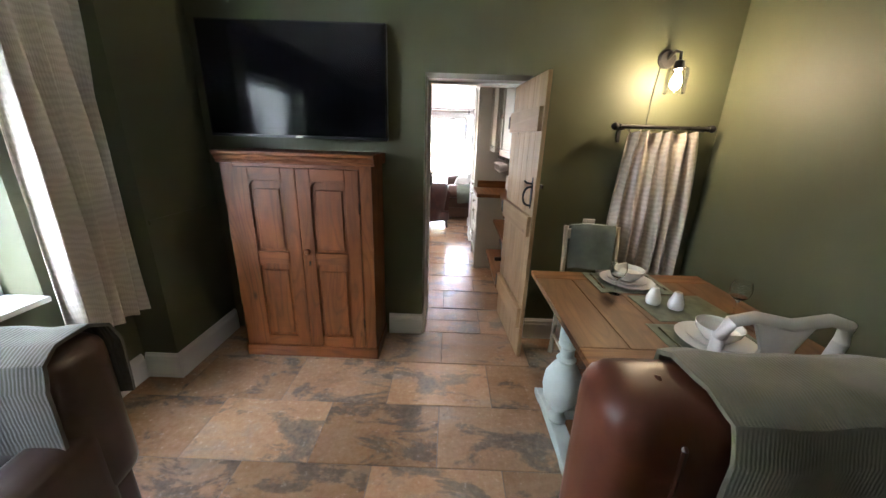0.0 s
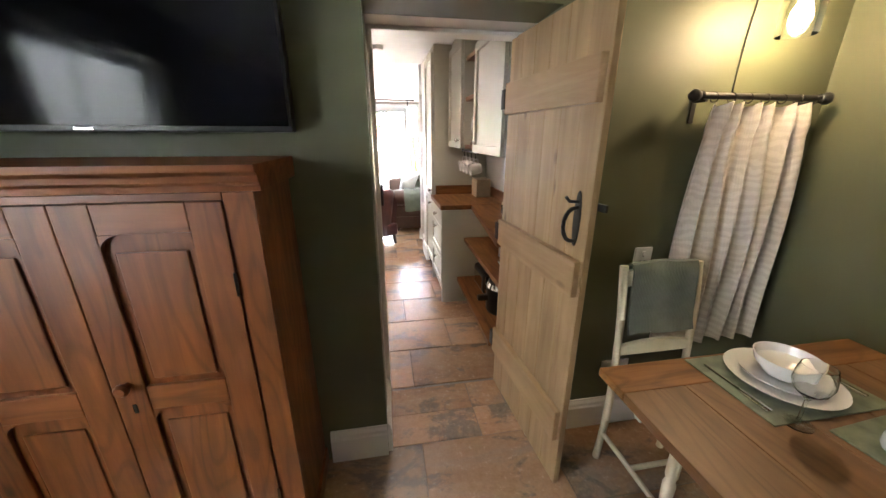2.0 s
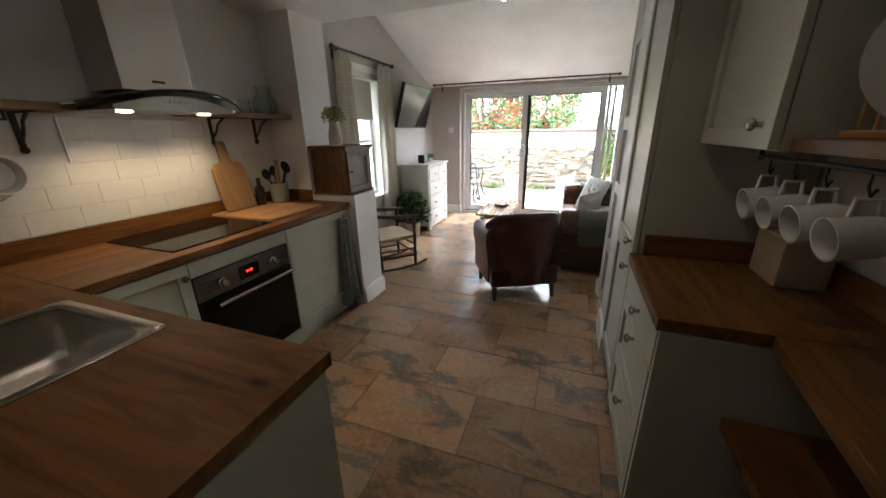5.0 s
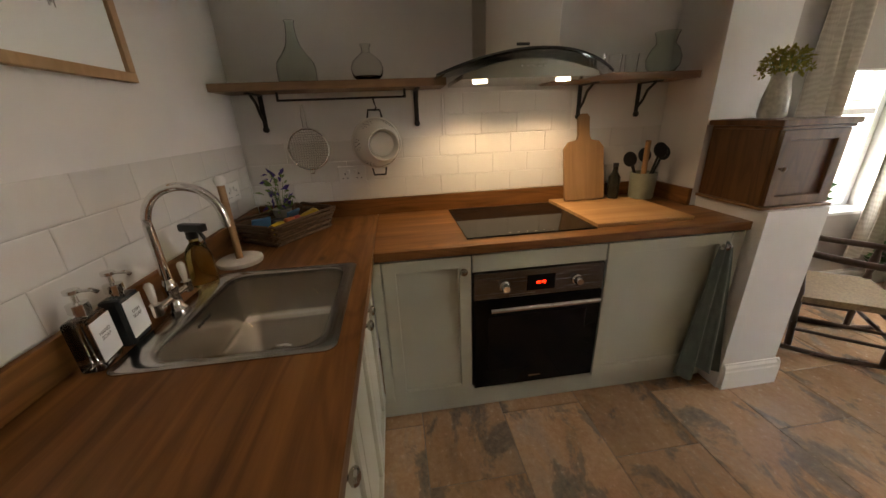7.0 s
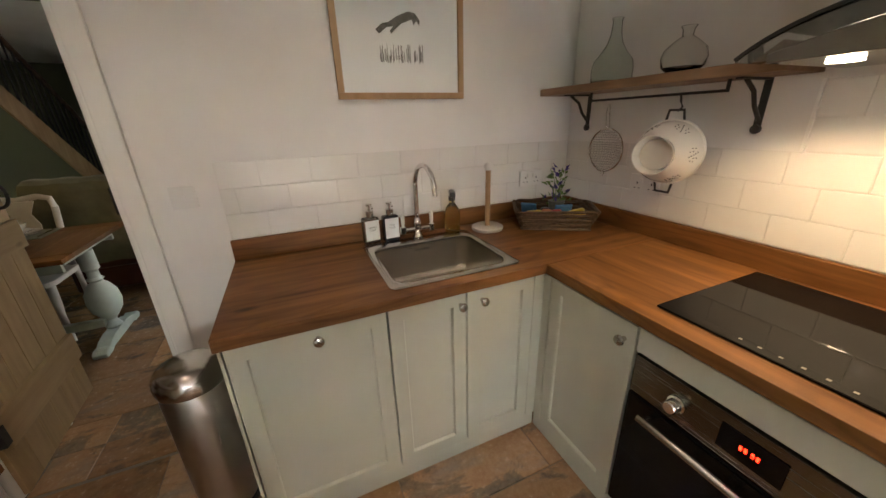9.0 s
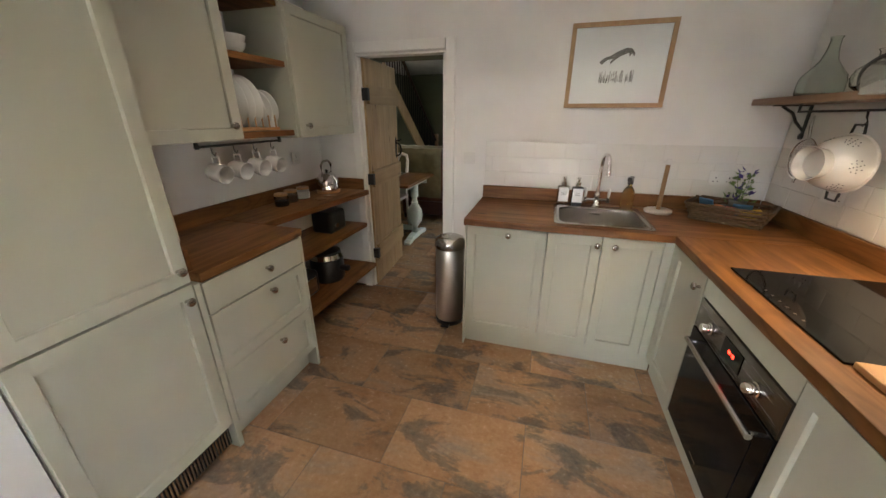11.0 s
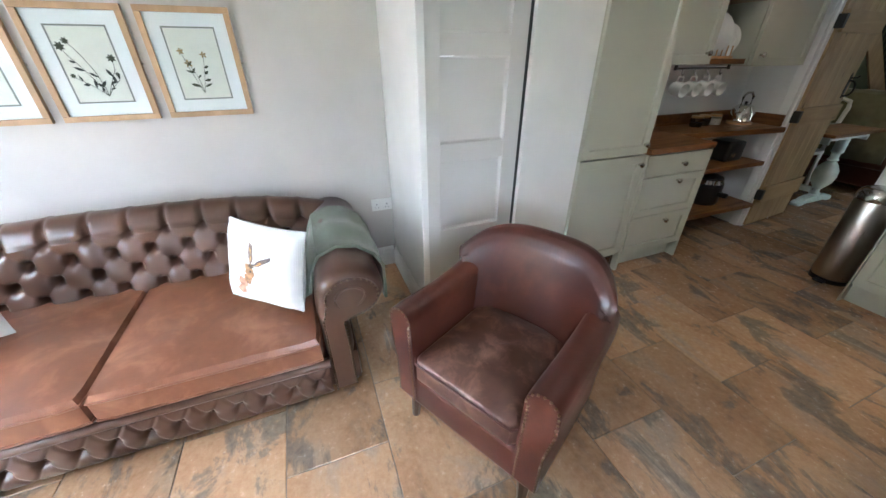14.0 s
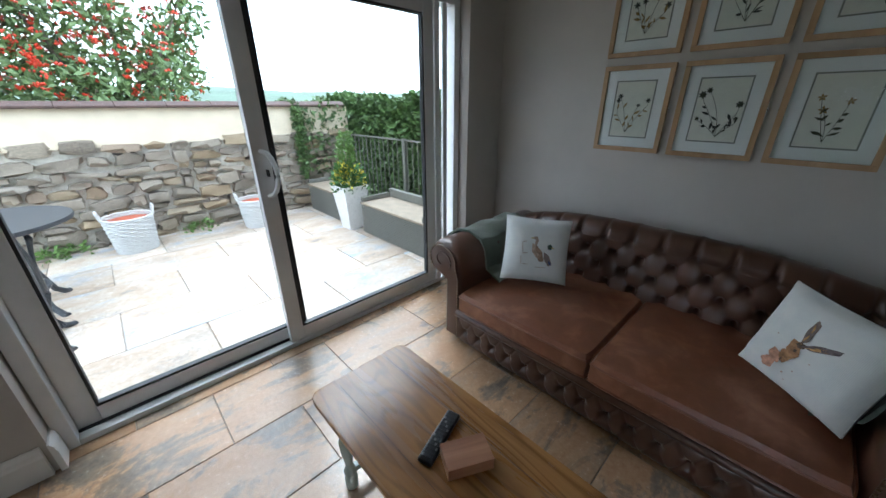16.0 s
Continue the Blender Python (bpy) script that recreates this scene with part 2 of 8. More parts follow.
DARKWOOD = wood("dark turned wood", (0.025, 0.014, 0.008), (0.085, 0.045, 0.024), 2, 8, 0.35, False)
CREAM = plain("cream chair paint", (0.66, 0.60, 0.43), 0.45, 0.08, 12)
PALEBLUE = plain("pale blue leg paint", (0.56, 0.64, 0.60), 0.5, 0.12, 10)
WHITEPAINT = plain("worn white furniture paint", (0.62, 0.60, 0.56), 0.5, 0.1, 9)
STEEL = metal("brushed steel", (0.50, 0.485, 0.46), 0.2, 1)
SINKSTEEL = metal("satin sink steel", (0.58, 0.55, 0.50), 0.22, 0)
STEEL_Z = metal("brushed steel upright", (0.56, 0.52, 0.48), 0.3, 2)
CHROME = metal("chrome", (0.75, 0.74, 0.72), 0.07)
STUD = metal("antique stud", (0.20, 0.155, 0.11), 0.35)
PEWTER = metal("pewter knob", (0.50, 0.48, 0.45), 0.2)
IRON = plain("black iron", (0.016, 0.015, 0.014), 0.45, 0.3, 40)
BLACK = plain("black plastic", (0.012, 0.012, 0.013), 0.3, 0.2, 60)
SCREEN = plain("black screen", (0.004, 0.004, 0.005), 0.10, 0.1, 5)
SCREEN.node_tree.nodes["Principled BSDF"].inputs["Specular IOR Level"].default_value = 0.2
HOBGLASS = plain("black hob glass", (0.006, 0.006, 0.006), 0.05, 0.1, 5)
HOBGLASS.node_tree.nodes["Principled BSDF"].inputs["Specular IOR Level"].default_value = 0.15
LEATHER = leather("brown sofa leather", (0.072, 0.033, 0.0195), (0.098, 0.047, 0.029), 0.29)
SEATLEATHER = leather("worn tan seat leather", (0.175, 0.064, 0.031), (0.29, 0.13, 0.07), 0.38, 6)
OXBLOOD = leather("oxblood armchair leather", (0.050, 0.0122, 0.008), (0.115, 0.034, 0.019), 0.3, 3)
# Dark leather, darker still to hold the shade of the chair backlit by the window.
ESPRESSO = leather("backlit espresso leather", (0.030, 0.016, 0.011), (0.055, 0.032, 0.022), 0.3, 3)
TANHIDE = leather("tan leather", (0.095, 0.027, 0.013), (0.15, 0.05, 0.025), 0.3, 3)
CURTAIN = cloth("cream curtain weave", (0.58, 0.53, 0.45), 500, (0.52, 0.47, 0.39), 0.5, 9)
THROW = cloth("sage wool throw", (0.135, 0.155, 0.115), 300)
KNIT = cloth("pale green knit", (0.062, 0.058, 0.036), 160, None, 0.9)
TEATOWEL = cloth("grey green towel", (0.125, 0.15, 0.135), 300)
CUSHION = cloth("off white cushion linen", (0.72, 0.72, 0.69), 500, (0.63, 0.64, 0.63), 0.3)
CHINA = plain("white china", (0.74, 0.73, 0.70), 0.12, 0.02, 5, 0.3)
ENAMEL = plain("cream enamel", (0.70, 0.67, 0.60), 0.15, 0.03, 5, 0.3)
TILEWHITE = plain("white glazed tile", (0.72, 0.705, 0.67), 0.1, 0.03, 6, 0.4)
PLASTIC = plain("white plastic", (0.68, 0.67, 0.64), 0.35, 0.03, 20)
UPVC = plain("white window frame", (0.70, 0.71, 0.72), 0.3, 0.03, 20)
GASKET = plain("dark gasket", (0.02, 0.022, 0.025), 0.5, 0.2, 40)
PAPER = plain("print paper", (0.78, 0.79, 0.80), 0.7, 0.03, 6)
INK = plain("botanical ink", (0.06, 0.065, 0.04), 0.8, 0.3, 40)
GREYINK = plain("grey ink", (0.17, 0.165, 0.16), 0.8, 0.4, 60)
GLASS = glass("window glass", (0.96, 0.98, 0.97), 0.0, 1.12)
GREENGLASS = glass("green bottle glass", (0.87, 0.93, 0.885), 0.02)
CLEARGLASS = glass("clear glass", (0.96, 0.97, 0.96), 0.0, 1.4)
PLACEMAT = plain("green marble mat", (0.15, 0.175, 0.12), 0.3, 0.5, 18)
WICKER = plain("willow wicker", (0.105, 0.064, 0.033), 0.7, 0.35, 60)
WHITEWICKER = plain("white painted wicker", (0.52, 0.515, 0.50), 0.7, 0.15, 60)
GREYRATTAN = plain("grey rattan", (0.135, 0.13, 0.11), 0.65, 0.3, 70)
SEATCANE = plain("rush seat", (0.26, 0.185, 0.10), 0.8, 0.3, 80)
TERRACOTTA = plain("pot", (0.42, 0.33, 0.24), 0.7, 0.2, 20)
SOIL = plain("soil", (0.03, 0.022, 0.015), 0.95, 0.4, 80)

# ---- building tools ----
def link(name, bm, material, parent=None, label="", smooth=False):
    me = bpy.data.meshes.new(name)
    bm.to_mesh(me)
    bm.free()
    if smooth:
        me.shade_smooth()
        me.set_sharp_from_angle(angle=radians(38))
    me.materials.append(material)
    ob = new(name, me)
    if parent is not None:
        ob.parent = parent
    if label:
        ob["label"] = label
    return ob


def part(name, bm, material, parent, label="", smooth=False):
    """One mesh under a thing or under one of its parts."""
    return link(name, bm, material, parent, label, smooth)


def thing(name, m, label, category, group=""):
    """An Empty at the base of a thing, to carry its parts."""
    e = new(name)
    e.empty_display_size = 0.1
    e.matrix_world = m
    return tagged(e, label, category, group)


def structure(name, bm, material, label="", smooth=False):
    return tagged(link(name, bm, material, None, label, smooth), kind="structure")


def box(lo, hi, bevel=0.0, bm=None, segments=2):
    """A box between two corners, with rounded edges."""
    own = bmesh.new()
    bmesh.ops.create_cube(own, size=1)
    for v in own.verts:
        v.co = Vector([lo[i] + (hi[i] - lo[i]) * (v.co[i] + 0.5) for i in range(3)])
    if bevel:
        bmesh.ops.bevel(own, geom=own.edges[:], offset=bevel, segments=segments, profile=0.6, affect="EDGES")
    return merge(bm, own)


def merge(bm, own, m=None):
    if m is not None:
        own.transform(m)
    if bm is None:
        return own
    tmp = bpy.data.meshes.new("tmp")
    own.to_mesh(tmp)
    own.free()
    bm.from_mesh(tmp)
    bpy.data.meshes.remove(tmp)
    return bm


def lathe(profile, steps=24, bm=None, m=None, cap=True):
    """Turned body from (radius, height) pairs."""
    own = bmesh.new()
    rings = []
    for r, z in profile:
        rings.append([own.verts.new((r * math.cos(a), r * math.sin(a), z)) for a in (2 * math.pi * k / steps for k in range(steps))])
    for a, b in zip(rings, rings[1:]):
        for k in range(steps):
            own.faces.new((a[k], a[(k + 1) % steps], b[(k + 1) % steps], b[k]))
    if cap:
        if profile[0][0] > 1e-4:
            own.faces.new(rings[0][::-1])
        if profile[-1][0] > 1e-4:
            own.faces.new(rings[-1])
    bmesh.ops.remove_doubles(own, verts=own.verts[:], dist=1e-5)
    return merge(bm, own, m)


def tube(points, radius, steps=10, bm=None, taper=None):
    """A round rod along a line of points."""
    own = bmesh.new()
    pts = [Vector(p) for p in points]
    rings, up = [], Vector((0, 0, 1))
    for i, p in enumerate(pts):
        d = (pts[min(i + 1, len(pts) - 1)] - pts[max(i - 1, 0)]).normalized()
        side = d.cross(up)
        if side.length < 0.05:
            side = d.cross(Vector((1, 0, 0)))
        side.normalize()
        over = side.cross(d)
        r = radius if taper is None else radius + (taper - radius) * i / (len(pts) - 1)
        rings.append([own.verts.new(p + r * (math.cos(a) * side + math.sin(a) * over)) for a in (2 * math.pi * k / steps for k in range(steps))])
    for a, b in zip(rings, rings[1:]):
        for k in range(steps):
            own.faces.new((a[k], a[(k + 1) % steps], b[(k + 1) % steps], b[k]))
    own.faces.new(rings[0][::-1])
    own.faces.new(rings[-1])
    bmesh.ops.recalc_face_normals(own, faces=own.faces[:])
    return merge(bm, own)


def prism(outline, axis, a, b, bevel=0.0, bm=None):
    """A flat outline drawn out along an axis: (u, v) are the two other axes in order."""
    own = bmesh.new()
    others = [i for i in range(3) if i != axis]

    def place(u, v, w):
        c = [0, 0, 0]
        c[others[0]], c[others[1]], c[axis] = u, v, w
        return c
    low = [own.verts.new(place(u, v, a)) for u, v in outline]
    high = [own.verts.new(place(u, v, b)) for u, v in outline]
    n = len(outline)
    own.faces.new(low)
    own.faces.new(high[::-1])
    for k in range(n):
        own.faces.new((low[k], high[k], high[(k + 1) % n], low[(k + 1) % n]))
    bmesh.ops.recalc_face_normals(own, faces=own.faces[:])
    if bevel:
        bmesh.ops.bevel(own, geom=own.edges[:], offset=bevel, segments=2, profile=0.6, affect="EDGES")
    return merge(bm, own)


def sheet(nx, ny, fn, thick=0.0, closed=False):
    """A grid surface from fn(u, v), thickened."""
    own = bmesh.new()
    grid = [[own.verts.new(fn(i / nx, j / ny)) for j in range(ny + 1)] for i in range(nx + (0 if closed else 1))]
    rows = len(grid)
    for i in range(nx):
        for j in range(ny):
            a, b = grid[i], grid[(i + 1) % rows]
            own.faces.new((a[j], b[j], b[j + 1], a[j + 1]))
    bmesh.ops.recalc_face_normals(own, faces=own.faces[:])
    if thick:
        own.normal_update()
        back = {v: own.verts.new(v.co - v.normal * thick) for v in own.verts[:]}
        rim = [e for e in own.edges if len(e.link_faces) == 1]
        for f in own.faces[:]:
            own.faces.new([back[v] for v in reversed(f.verts)])
        for e in rim:
            a, b = e.verts
            own.faces.new((a, b, back[b], back[a]))
        bmesh.ops.recalc_face_normals(own, faces=own.faces[:])
    return own


def arc(cx, cy, r, a0, a1, n=8):
    return [(cx + r * math.cos(radians(a0 + (a1 - a0) * k / n)), cy + r * math.sin(radians(a0 + (a1 - a0) * k / n))) for k in range(n + 1)]


def rounded(x0, y0, x1, y1, r, n=5):
    return arc(x1 - r, y1 - r, r, 0, 90, n) + arc(x0 + r, y1 - r, r, 90, 180, n) + arc(x0 + r, y0 + r, r, 180, 270, n) + arc(x1 - r, y0 + r, r, 270, 360, n)


def shadowless(ob):
    ob.visible_shadow = False
    return ob

# ---- structure ----
# dining room x -1.62..2.05, y -5.2..-0.44; kitchen and living y 0..6.05
structure("floor", box((-2.4, -6.1, -0.12), (3.1, 6.14, -0.004)), GROUT, "dark grout bed under slate tiles")
DOOR_H = 1.915


def wall_between(name, material_a, parts_list, label):
    bm = None
    for lo, hi in parts_list:
        bm = box(lo, hi, 0.0, bm)
    return structure(name, bm, material_a, label)


# wall between the rooms: green leaf towards the dining room, white leaf towards the kitchen
wall_between("wall_dining_north", GREEN, [((-1.9, -0.44, 0), (0.10, -0.22, 2.6)), ((0.80, -0.44, 0), (2.3, -0.22, 2.6)), ((0.10, -0.44, DOOR_H), (0.80, -0.22, 2.6))], "olive green painted plaster wall with a doorway")
wall_between("wall_kitchen_south", WHITE, [((-2.3, -0.217, 0), (0.10, 0, 2.6)), ((0.80, -0.217, 0), (1.6, 0, 2.6)), ((0.10, -0.217, DOOR_H), (0.80, 0, 2.6))], "white painted kitchen wall with a doorway")
wall_between("wall_dining_east", GREEN, [((2.05, -3.10, 0), (3.0, -0.44, 2.6)), ((2.95, -6.1, 0), (3.1, -3.10, 2.6))], "olive green painted plaster wall")
wall_between("wall_dining_west", GREEN, [((-1.9, -6.1, 0), (-1.62, -2.95, 2.6)), ((-1.9, -1.45, 0), (-1.62, -0.44, 2.6)), ((-1.9, -2.95, 0), (-1.62, -1.45, 0.72)), ((-1.9, -2.95, 2.05), (-1.62, -1.45, 2.6)), ((-1.618, -1.06, 0), (-1.40, -0.443, 2.6))], "olive green wall with a window recess")
wall_between("wall_dining_south", GREEN, [((-1.9, -6.3, 0), (3.1, -6.103, 2.6))], "olive green painted plaster wall")
structure("ceiling_dining", box((-1.9, -6.3, 2.42), (3.1, -0.443, 2.6)), CEIL, "white plaster ceiling")
wall_between("wall_kitchen_west", WHITE, [((-2.3, 0.003, 0), (-1.97, 2.33, 3.4))], "white painted wall behind the hob")
wall_between("pier", WHITE, [((-2.3, 2.333, 0), (-1.66, 2.70, 3.4)), ((-1.657, 2.36, 0), (-1.275, 2.675, 0.965))], "white painted wall pier with a low return")
wall_between("wall_living_west", TAUPE, [((-2.35, 2.703, 0), (-2.08, 3.45, 3.4)), ((-2.35, 4.25, 0), (-2.08, 6.3, 3.4)), ((-2.35, 3.45, 0), (-2.08, 4.25, 0.62)), ((-2.35, 3.45, 2.05), (-2.08, 4.25, 3.4))], "taupe painted wall with a sash window")
wall_between("wall_kitchen_east", WHITE, [((1.2, 0.003, 0), (1.45, 2.22, 3.4))], "white painted kitchen wall")
wall_between("pantry_wall", WHITE, [((0.645, 2.255, 0), (1.6, 2.645, 3.4)), ((0.66, 3.185, 0), (1.6, 3.22, 3.4)), ((0.70, 2.648, 2.12), (1.6, 3.182, 3.4))], "white boxed pantry wall")
wall_between("wall_living_east", TAUPE, [((1.37, 3.223, 0), (1.6, 6.3, 3.4))], "taupe painted living room wall")
wall_between("wall_patio", TAUPE, [((-2.08, 6.05, 0), (-1.56, 6.3, 3.0)), ((0.98, 6.05, 0), (1.37, 6.3, 3.0)), ((-1.56, 6.05, 2.12), (0.98, 6.3, 3.0))], "taupe wall round the patio door")
# flat ceiling over the kitchen, sloping one over the living room
structure("ceiling_kitchen", box((-2.3, 0.003, 2.27), (1.6, 2.70, 2.40)), CEIL, "white flat ceiling")
slope = prism([(2.703, 3.31), (6.06, 2.15), (6.3, 2.15), (6.3, 2.35), (2.703, 3.50)], 0, -2.36, 1.61)
structure("ceiling_living", slope, CEIL, "white sloping ceiling of the lean-to living room")
structure("ceiling_upstand", box((-2.1, 2.62, 2.40), (1.6, 2.70, 3.5)), CEIL, "white plaster step between the ceilings")


def skirting(a, b, inward, h=0.15, name="baseboard", mat=None):
    """Moulded skirting from a to b; inward is the unit normal into the room."""
    a, b, n = Vector((*a, 0)), Vector((*b, 0)), Vector((*inward, 0))
    d = b - a
    prof = [(0, 0), (0.02, 0), (0.02, h - 0.045), (0.016, h - 0.035), (0.016, h - 0.02), (0.008, h - 0.008), (0.006, h), (0, h)]
    bm = bmesh.new()
    ends = []
    for p in (a, b):
        ends.append([bm.verts.new(p + n * (u + 0.0015) + Vector((0, 0, v))) for u, v in prof])
    k = len(prof)
    for i in range(k):
        bm.faces.new((ends[0][i], ends[1][i], ends[1][(i + 1) % k], ends[0][(i + 1) % k]))
    bm.faces.new(ends[0]), bm.faces.new(ends[1])
    bmesh.ops.recalc_face_normals(bm, faces=bm.faces[:])
    return structure(name, bm, mat or TRIM, "white moulded skirting board")


for a, b, n in (((-0.16, -0.44), (0.10, -0.44), (0, -1)), ((0.10, -0.44), (0.10, -0.11), (1, 0)), ((0.80, -0.44), (2.03, -0.44), (0, -1)), ((-1.40, -1.06), (-1.40, -0.46), (1, 0)), ((-1.60, -1.06), (-1.38, -1.06), (0, -1)),
                ((-1.62, -6.08), (-1.62, -1.08), (1, 0)), ((2.05, -3.08), (2.05, -0.46), (-1, 0)), ((-1.275, 2.37), (-1.275, 2.695), (1, 0)), ((-1.65, 2.675), (-1.255, 2.675), (0, 1)), ((-2.08, 2.74), (-2.08, 4.7), (1, 0)),
                ((-2.06, 6.05), (-1.58, 6.05), (0, -1)), ((-1.56, 6.03), (-1.56, 6.16), (1, 0)), ((1.37, 3.24), (1.37, 6.03), (-1, 0)), ((0.64, 3.22), (1.35, 3.22), (0, 1)), ((0.645, 2.255), (0.645, 2.645), (-1, 0))):
    skirting(a, b, n, 0.17 if a[1] < 0 else 0.15)
# dado line on the projecting wall and door casing in the kitchen
structure("trim", box((-1.398, -1.05, 1.0), (-1.388, -0.45, 1.025), 0.004), GREEN, "green painted dado bead")


def casing(lo, hi, name="door_casing"):
    return structure(name, box(lo, hi, 0.006), TRIM, "white moulded door casing")


casing((0.032, 0.002, 0), (0.098, 0.026, 1.985))
casing((0.802, 0.002, 0), (0.868, 0.026, 1.985))
casing((0.100, 0.002, 1.917), (0.800, 0.026, 1.985))
casing((0.103, -0.10, 0), (0.125, 0.001, 1.895), "door_lining")
casing((0.780, -0.06, 0), (0.797, 0.001, 1.895), "door_lining")
casing((0.103, -0.10, 1.896), (0.797, 0.001, 1.913), "door_lining")

# ---- kitchen ----
WT = 0.91


def top_level(name, bm, mat, label, category, group="", smooth=False):
    return tagged(link(name, bm, mat, None, "", smooth), label, category, group)


wk = prism([(-1.968, 0.645), (-1.968, 0.002), (-1.0, 0.002), (-1.0, 0.150), (-1.235, 0.150), (-1.235, 0.565), (-0.735, 0.565), (-0.735, 0.150), (-0.9995, 0.150), (-0.9995, 0.002), (-0.20, 0.002), (-0.20, 0.645)], 2, 0.87, WT)
top_level("worktop", wk, WORKTOP_X, "brown oiled oak worktop with a sink cut-out", "worktop")
top_level("worktop", box((-1.968, 0.647, 0.87), (-1.325, 2.357, WT), 0.003), WORKTOP_Y, "brown oiled oak worktop under the hob", "worktop")
top_level("worktop", prism([(0.61, 1.09), (1.198, 1.09), (1.198, 1.70), (0.61, 1.70)], 2, 0.87, WT, 0.003), WORKTOP_Y, "brown oiled oak worktop above the drawers", "worktop")
top_level("worktop", prism([(0.76, 0.03), (1.198, 0.03), (1.198, 1.087), (0.88, 1.087)], 2, 0.87, WT, 0.003), WORKTOP_Y, "shallow brown oak worktop over open shelves", "worktop")
for lo, hi, mt in (((-1.945, 0.002, WT + 0.001), (-0.20, 0.022, 1.0), WORKTOP_X), ((-1.968, 0.024, WT + 0.001), (-1.946, 2.334, 1.0), WORKTOP_Y), ((-1.944, 2.313, WT + 0.001), (-1.66, 2.333, 1.0), WORKTOP_X),
                   ((1.178, 0.03, WT + 0.001), (1.198, 1.70, 1.0), WORKTOP_Y), ((0.80, 0.028, WT + 0.001), (1.176, 0.048, 1.0), WORKTOP_X), ((0.66, 1.682, WT + 0.001), (1.176, 1.70, 1.0), WORKTOP_X)):
    top_level("upstand", box(lo, hi, 0.003), mt, "brown oak upstand along the worktop", "upstand")


def shaker(x0, x1, z0, z1, rail=0.07, t=0.02, flat=False):
    """A framed front with a recessed panel; its face looks to -y."""
    if flat:
        return box((x0, -t, z0), (x1, 0, z1), 0.002)
    bm = box((x0, -t, z0), (x1, 0, z1), 0.0)
    bm.normal_update()
    face = [f for f in bm.faces if f.normal.y < -0.9]
    bmesh.ops.inset_region(bm, faces=face, thickness=0.0015, depth=0.0015)
    bmesh.ops.inset_region(bm, faces=face, thickness=rail, depth=0.0)
    bmesh.ops.inset_region(bm, faces=face, thickness=0.004, depth=-0.005)
    bmesh.ops.inset_region(bm, faces=face, thickness=0.001, depth=-0.0075)
    return bm


KNOB = [(0.008, 0.0), (0.007, 0.008), (0.006, 0.014), (0.015, 0.020), (0.0175, 0.026), (0.015, 0.032), (0.006, 0.036), (0.0001, 0.0365)]


def knob_bm(x, z, y=-0.0202):
    return lathe(KNOB, 16, None, Matrix.Translation((x, y, z)) @ Matrix.Rotation(radians(90), 4, "X"))


def cabinet(name, m, w, z0, z1, depth, fronts, label, group, mat=None):
    """A unit whose fronts look to local -y: fronts are (x0, x1, z0, z1, kind, knobs)."""
    mat = mat or SAGE
    e = thing(name, m, label, "cabinet", group)
    part("body", box((0.001, 0.004, z0), (w - 0.001, depth, z1)), mat, e)
    for x0, x1, a, b, kind, knobs in fronts:
        d = part(kind, shaker(x0 + 0.0025, x1 - 0.0025, a + 0.001, b - 0.001, 0.07 if b - a > 0.2 else 0.035, 0.02, kind == "filler" or (kind == "drawer_front" and b - a < 0.17)), mat, e)
        for kx, kz in knobs:
            part("knob", knob_bm(kx, kz), PEWTER, d, "round pewter knob", True)
    return e


F0, F1 = 0.14, 0.862
cabinet("base_cabinet", pose(-0.215, 0.602, 0, 0, 0, 180), 0.475, F0, 0.868, 0.58, [(0, 0.475, F0, F1, "door", [(0.255, 0.825)])], "sage green shaker base cabinet with one door", "base cabinets")
cabinet("base_cabinet", pose(-0.692, 0.602, 0, 0, 0, 180), 0.63, F0, 0.70, 0.58, [(0, 0.295, F0, F1, "door", [(0.27, 0.815)]), (0.297, 0.60, F0, F1, "door", [(0.36, 0.815)])], "sage green shaker sink cabinet with two doors", "base cabinets")
cabinet("base_cabinet", pose(-1.355, 0.625, 0, 0, 0, 90), 0.425, F0, 0.868, 0.59, [(0, 0.045, F0, F1, "filler", []), (0.047, 0.423, F0, F1, "door", [(0.385, 0.80)])], "sage green shaker corner cabinet", "base cabinets")
cabinet("base_cabinet", pose(-1.355, 1.667, 0, 0, 0, 90), 0.683, F0, 0.868, 0.59, [(0, 0.61, F0, F1, "door", [(0.575, 0.80)]), (0.612, 0.683, F0, F1, "filler", [])], "sage green shaker cabinet beside the oven", "base cabinets")
cabinet("drawer_unit", pose(0.64, 1.695, 0, 0, 0, -90), 0.585, F0, 0.868, 0.55, [(0, 0.585, 0.715, F1, "drawer_front", [(0.33, 0.79)]), (0, 0.585, 0.425, 0.712, "drawer_front", [(0.33, 0.67)]), (0, 0.585, F0, 0.422, "drawer_front", [(0.33, 0.37)])], "sage green unit of three shaker drawers", "base cabinets")
top_level("end_panel", box((0.622, 1.088, 0), (1.19, 1.108, 0.868), 0.002), SAGE, "sage green end panel of the drawers", "panel")
top_level("end_panel", box((-0.213, 0.03, 0), (-0.203, 0.622, 0.868), 0.002), SAGE, "sage green end panel by the bin", "panel")
top_level("filler_post", box((0.624, 1.697, 0), (0.70, 1.722, 0.868), 0.002), SAGE, "sage green post beside the fridge housing", "panel")
for lo, hi in (((-1.38, 0.555, 0), (-0.216, 0.57, 0.137)), ((-1.40, 0.572, 0), (-1.385, 2.355, 0.137)), ((0.69, 1.11, 0), (0.705, 1.695, 0.137))):
    top_level("plinth", box(lo, hi, 0.002), SAGE, "sage green kitchen plinth", "plinth")
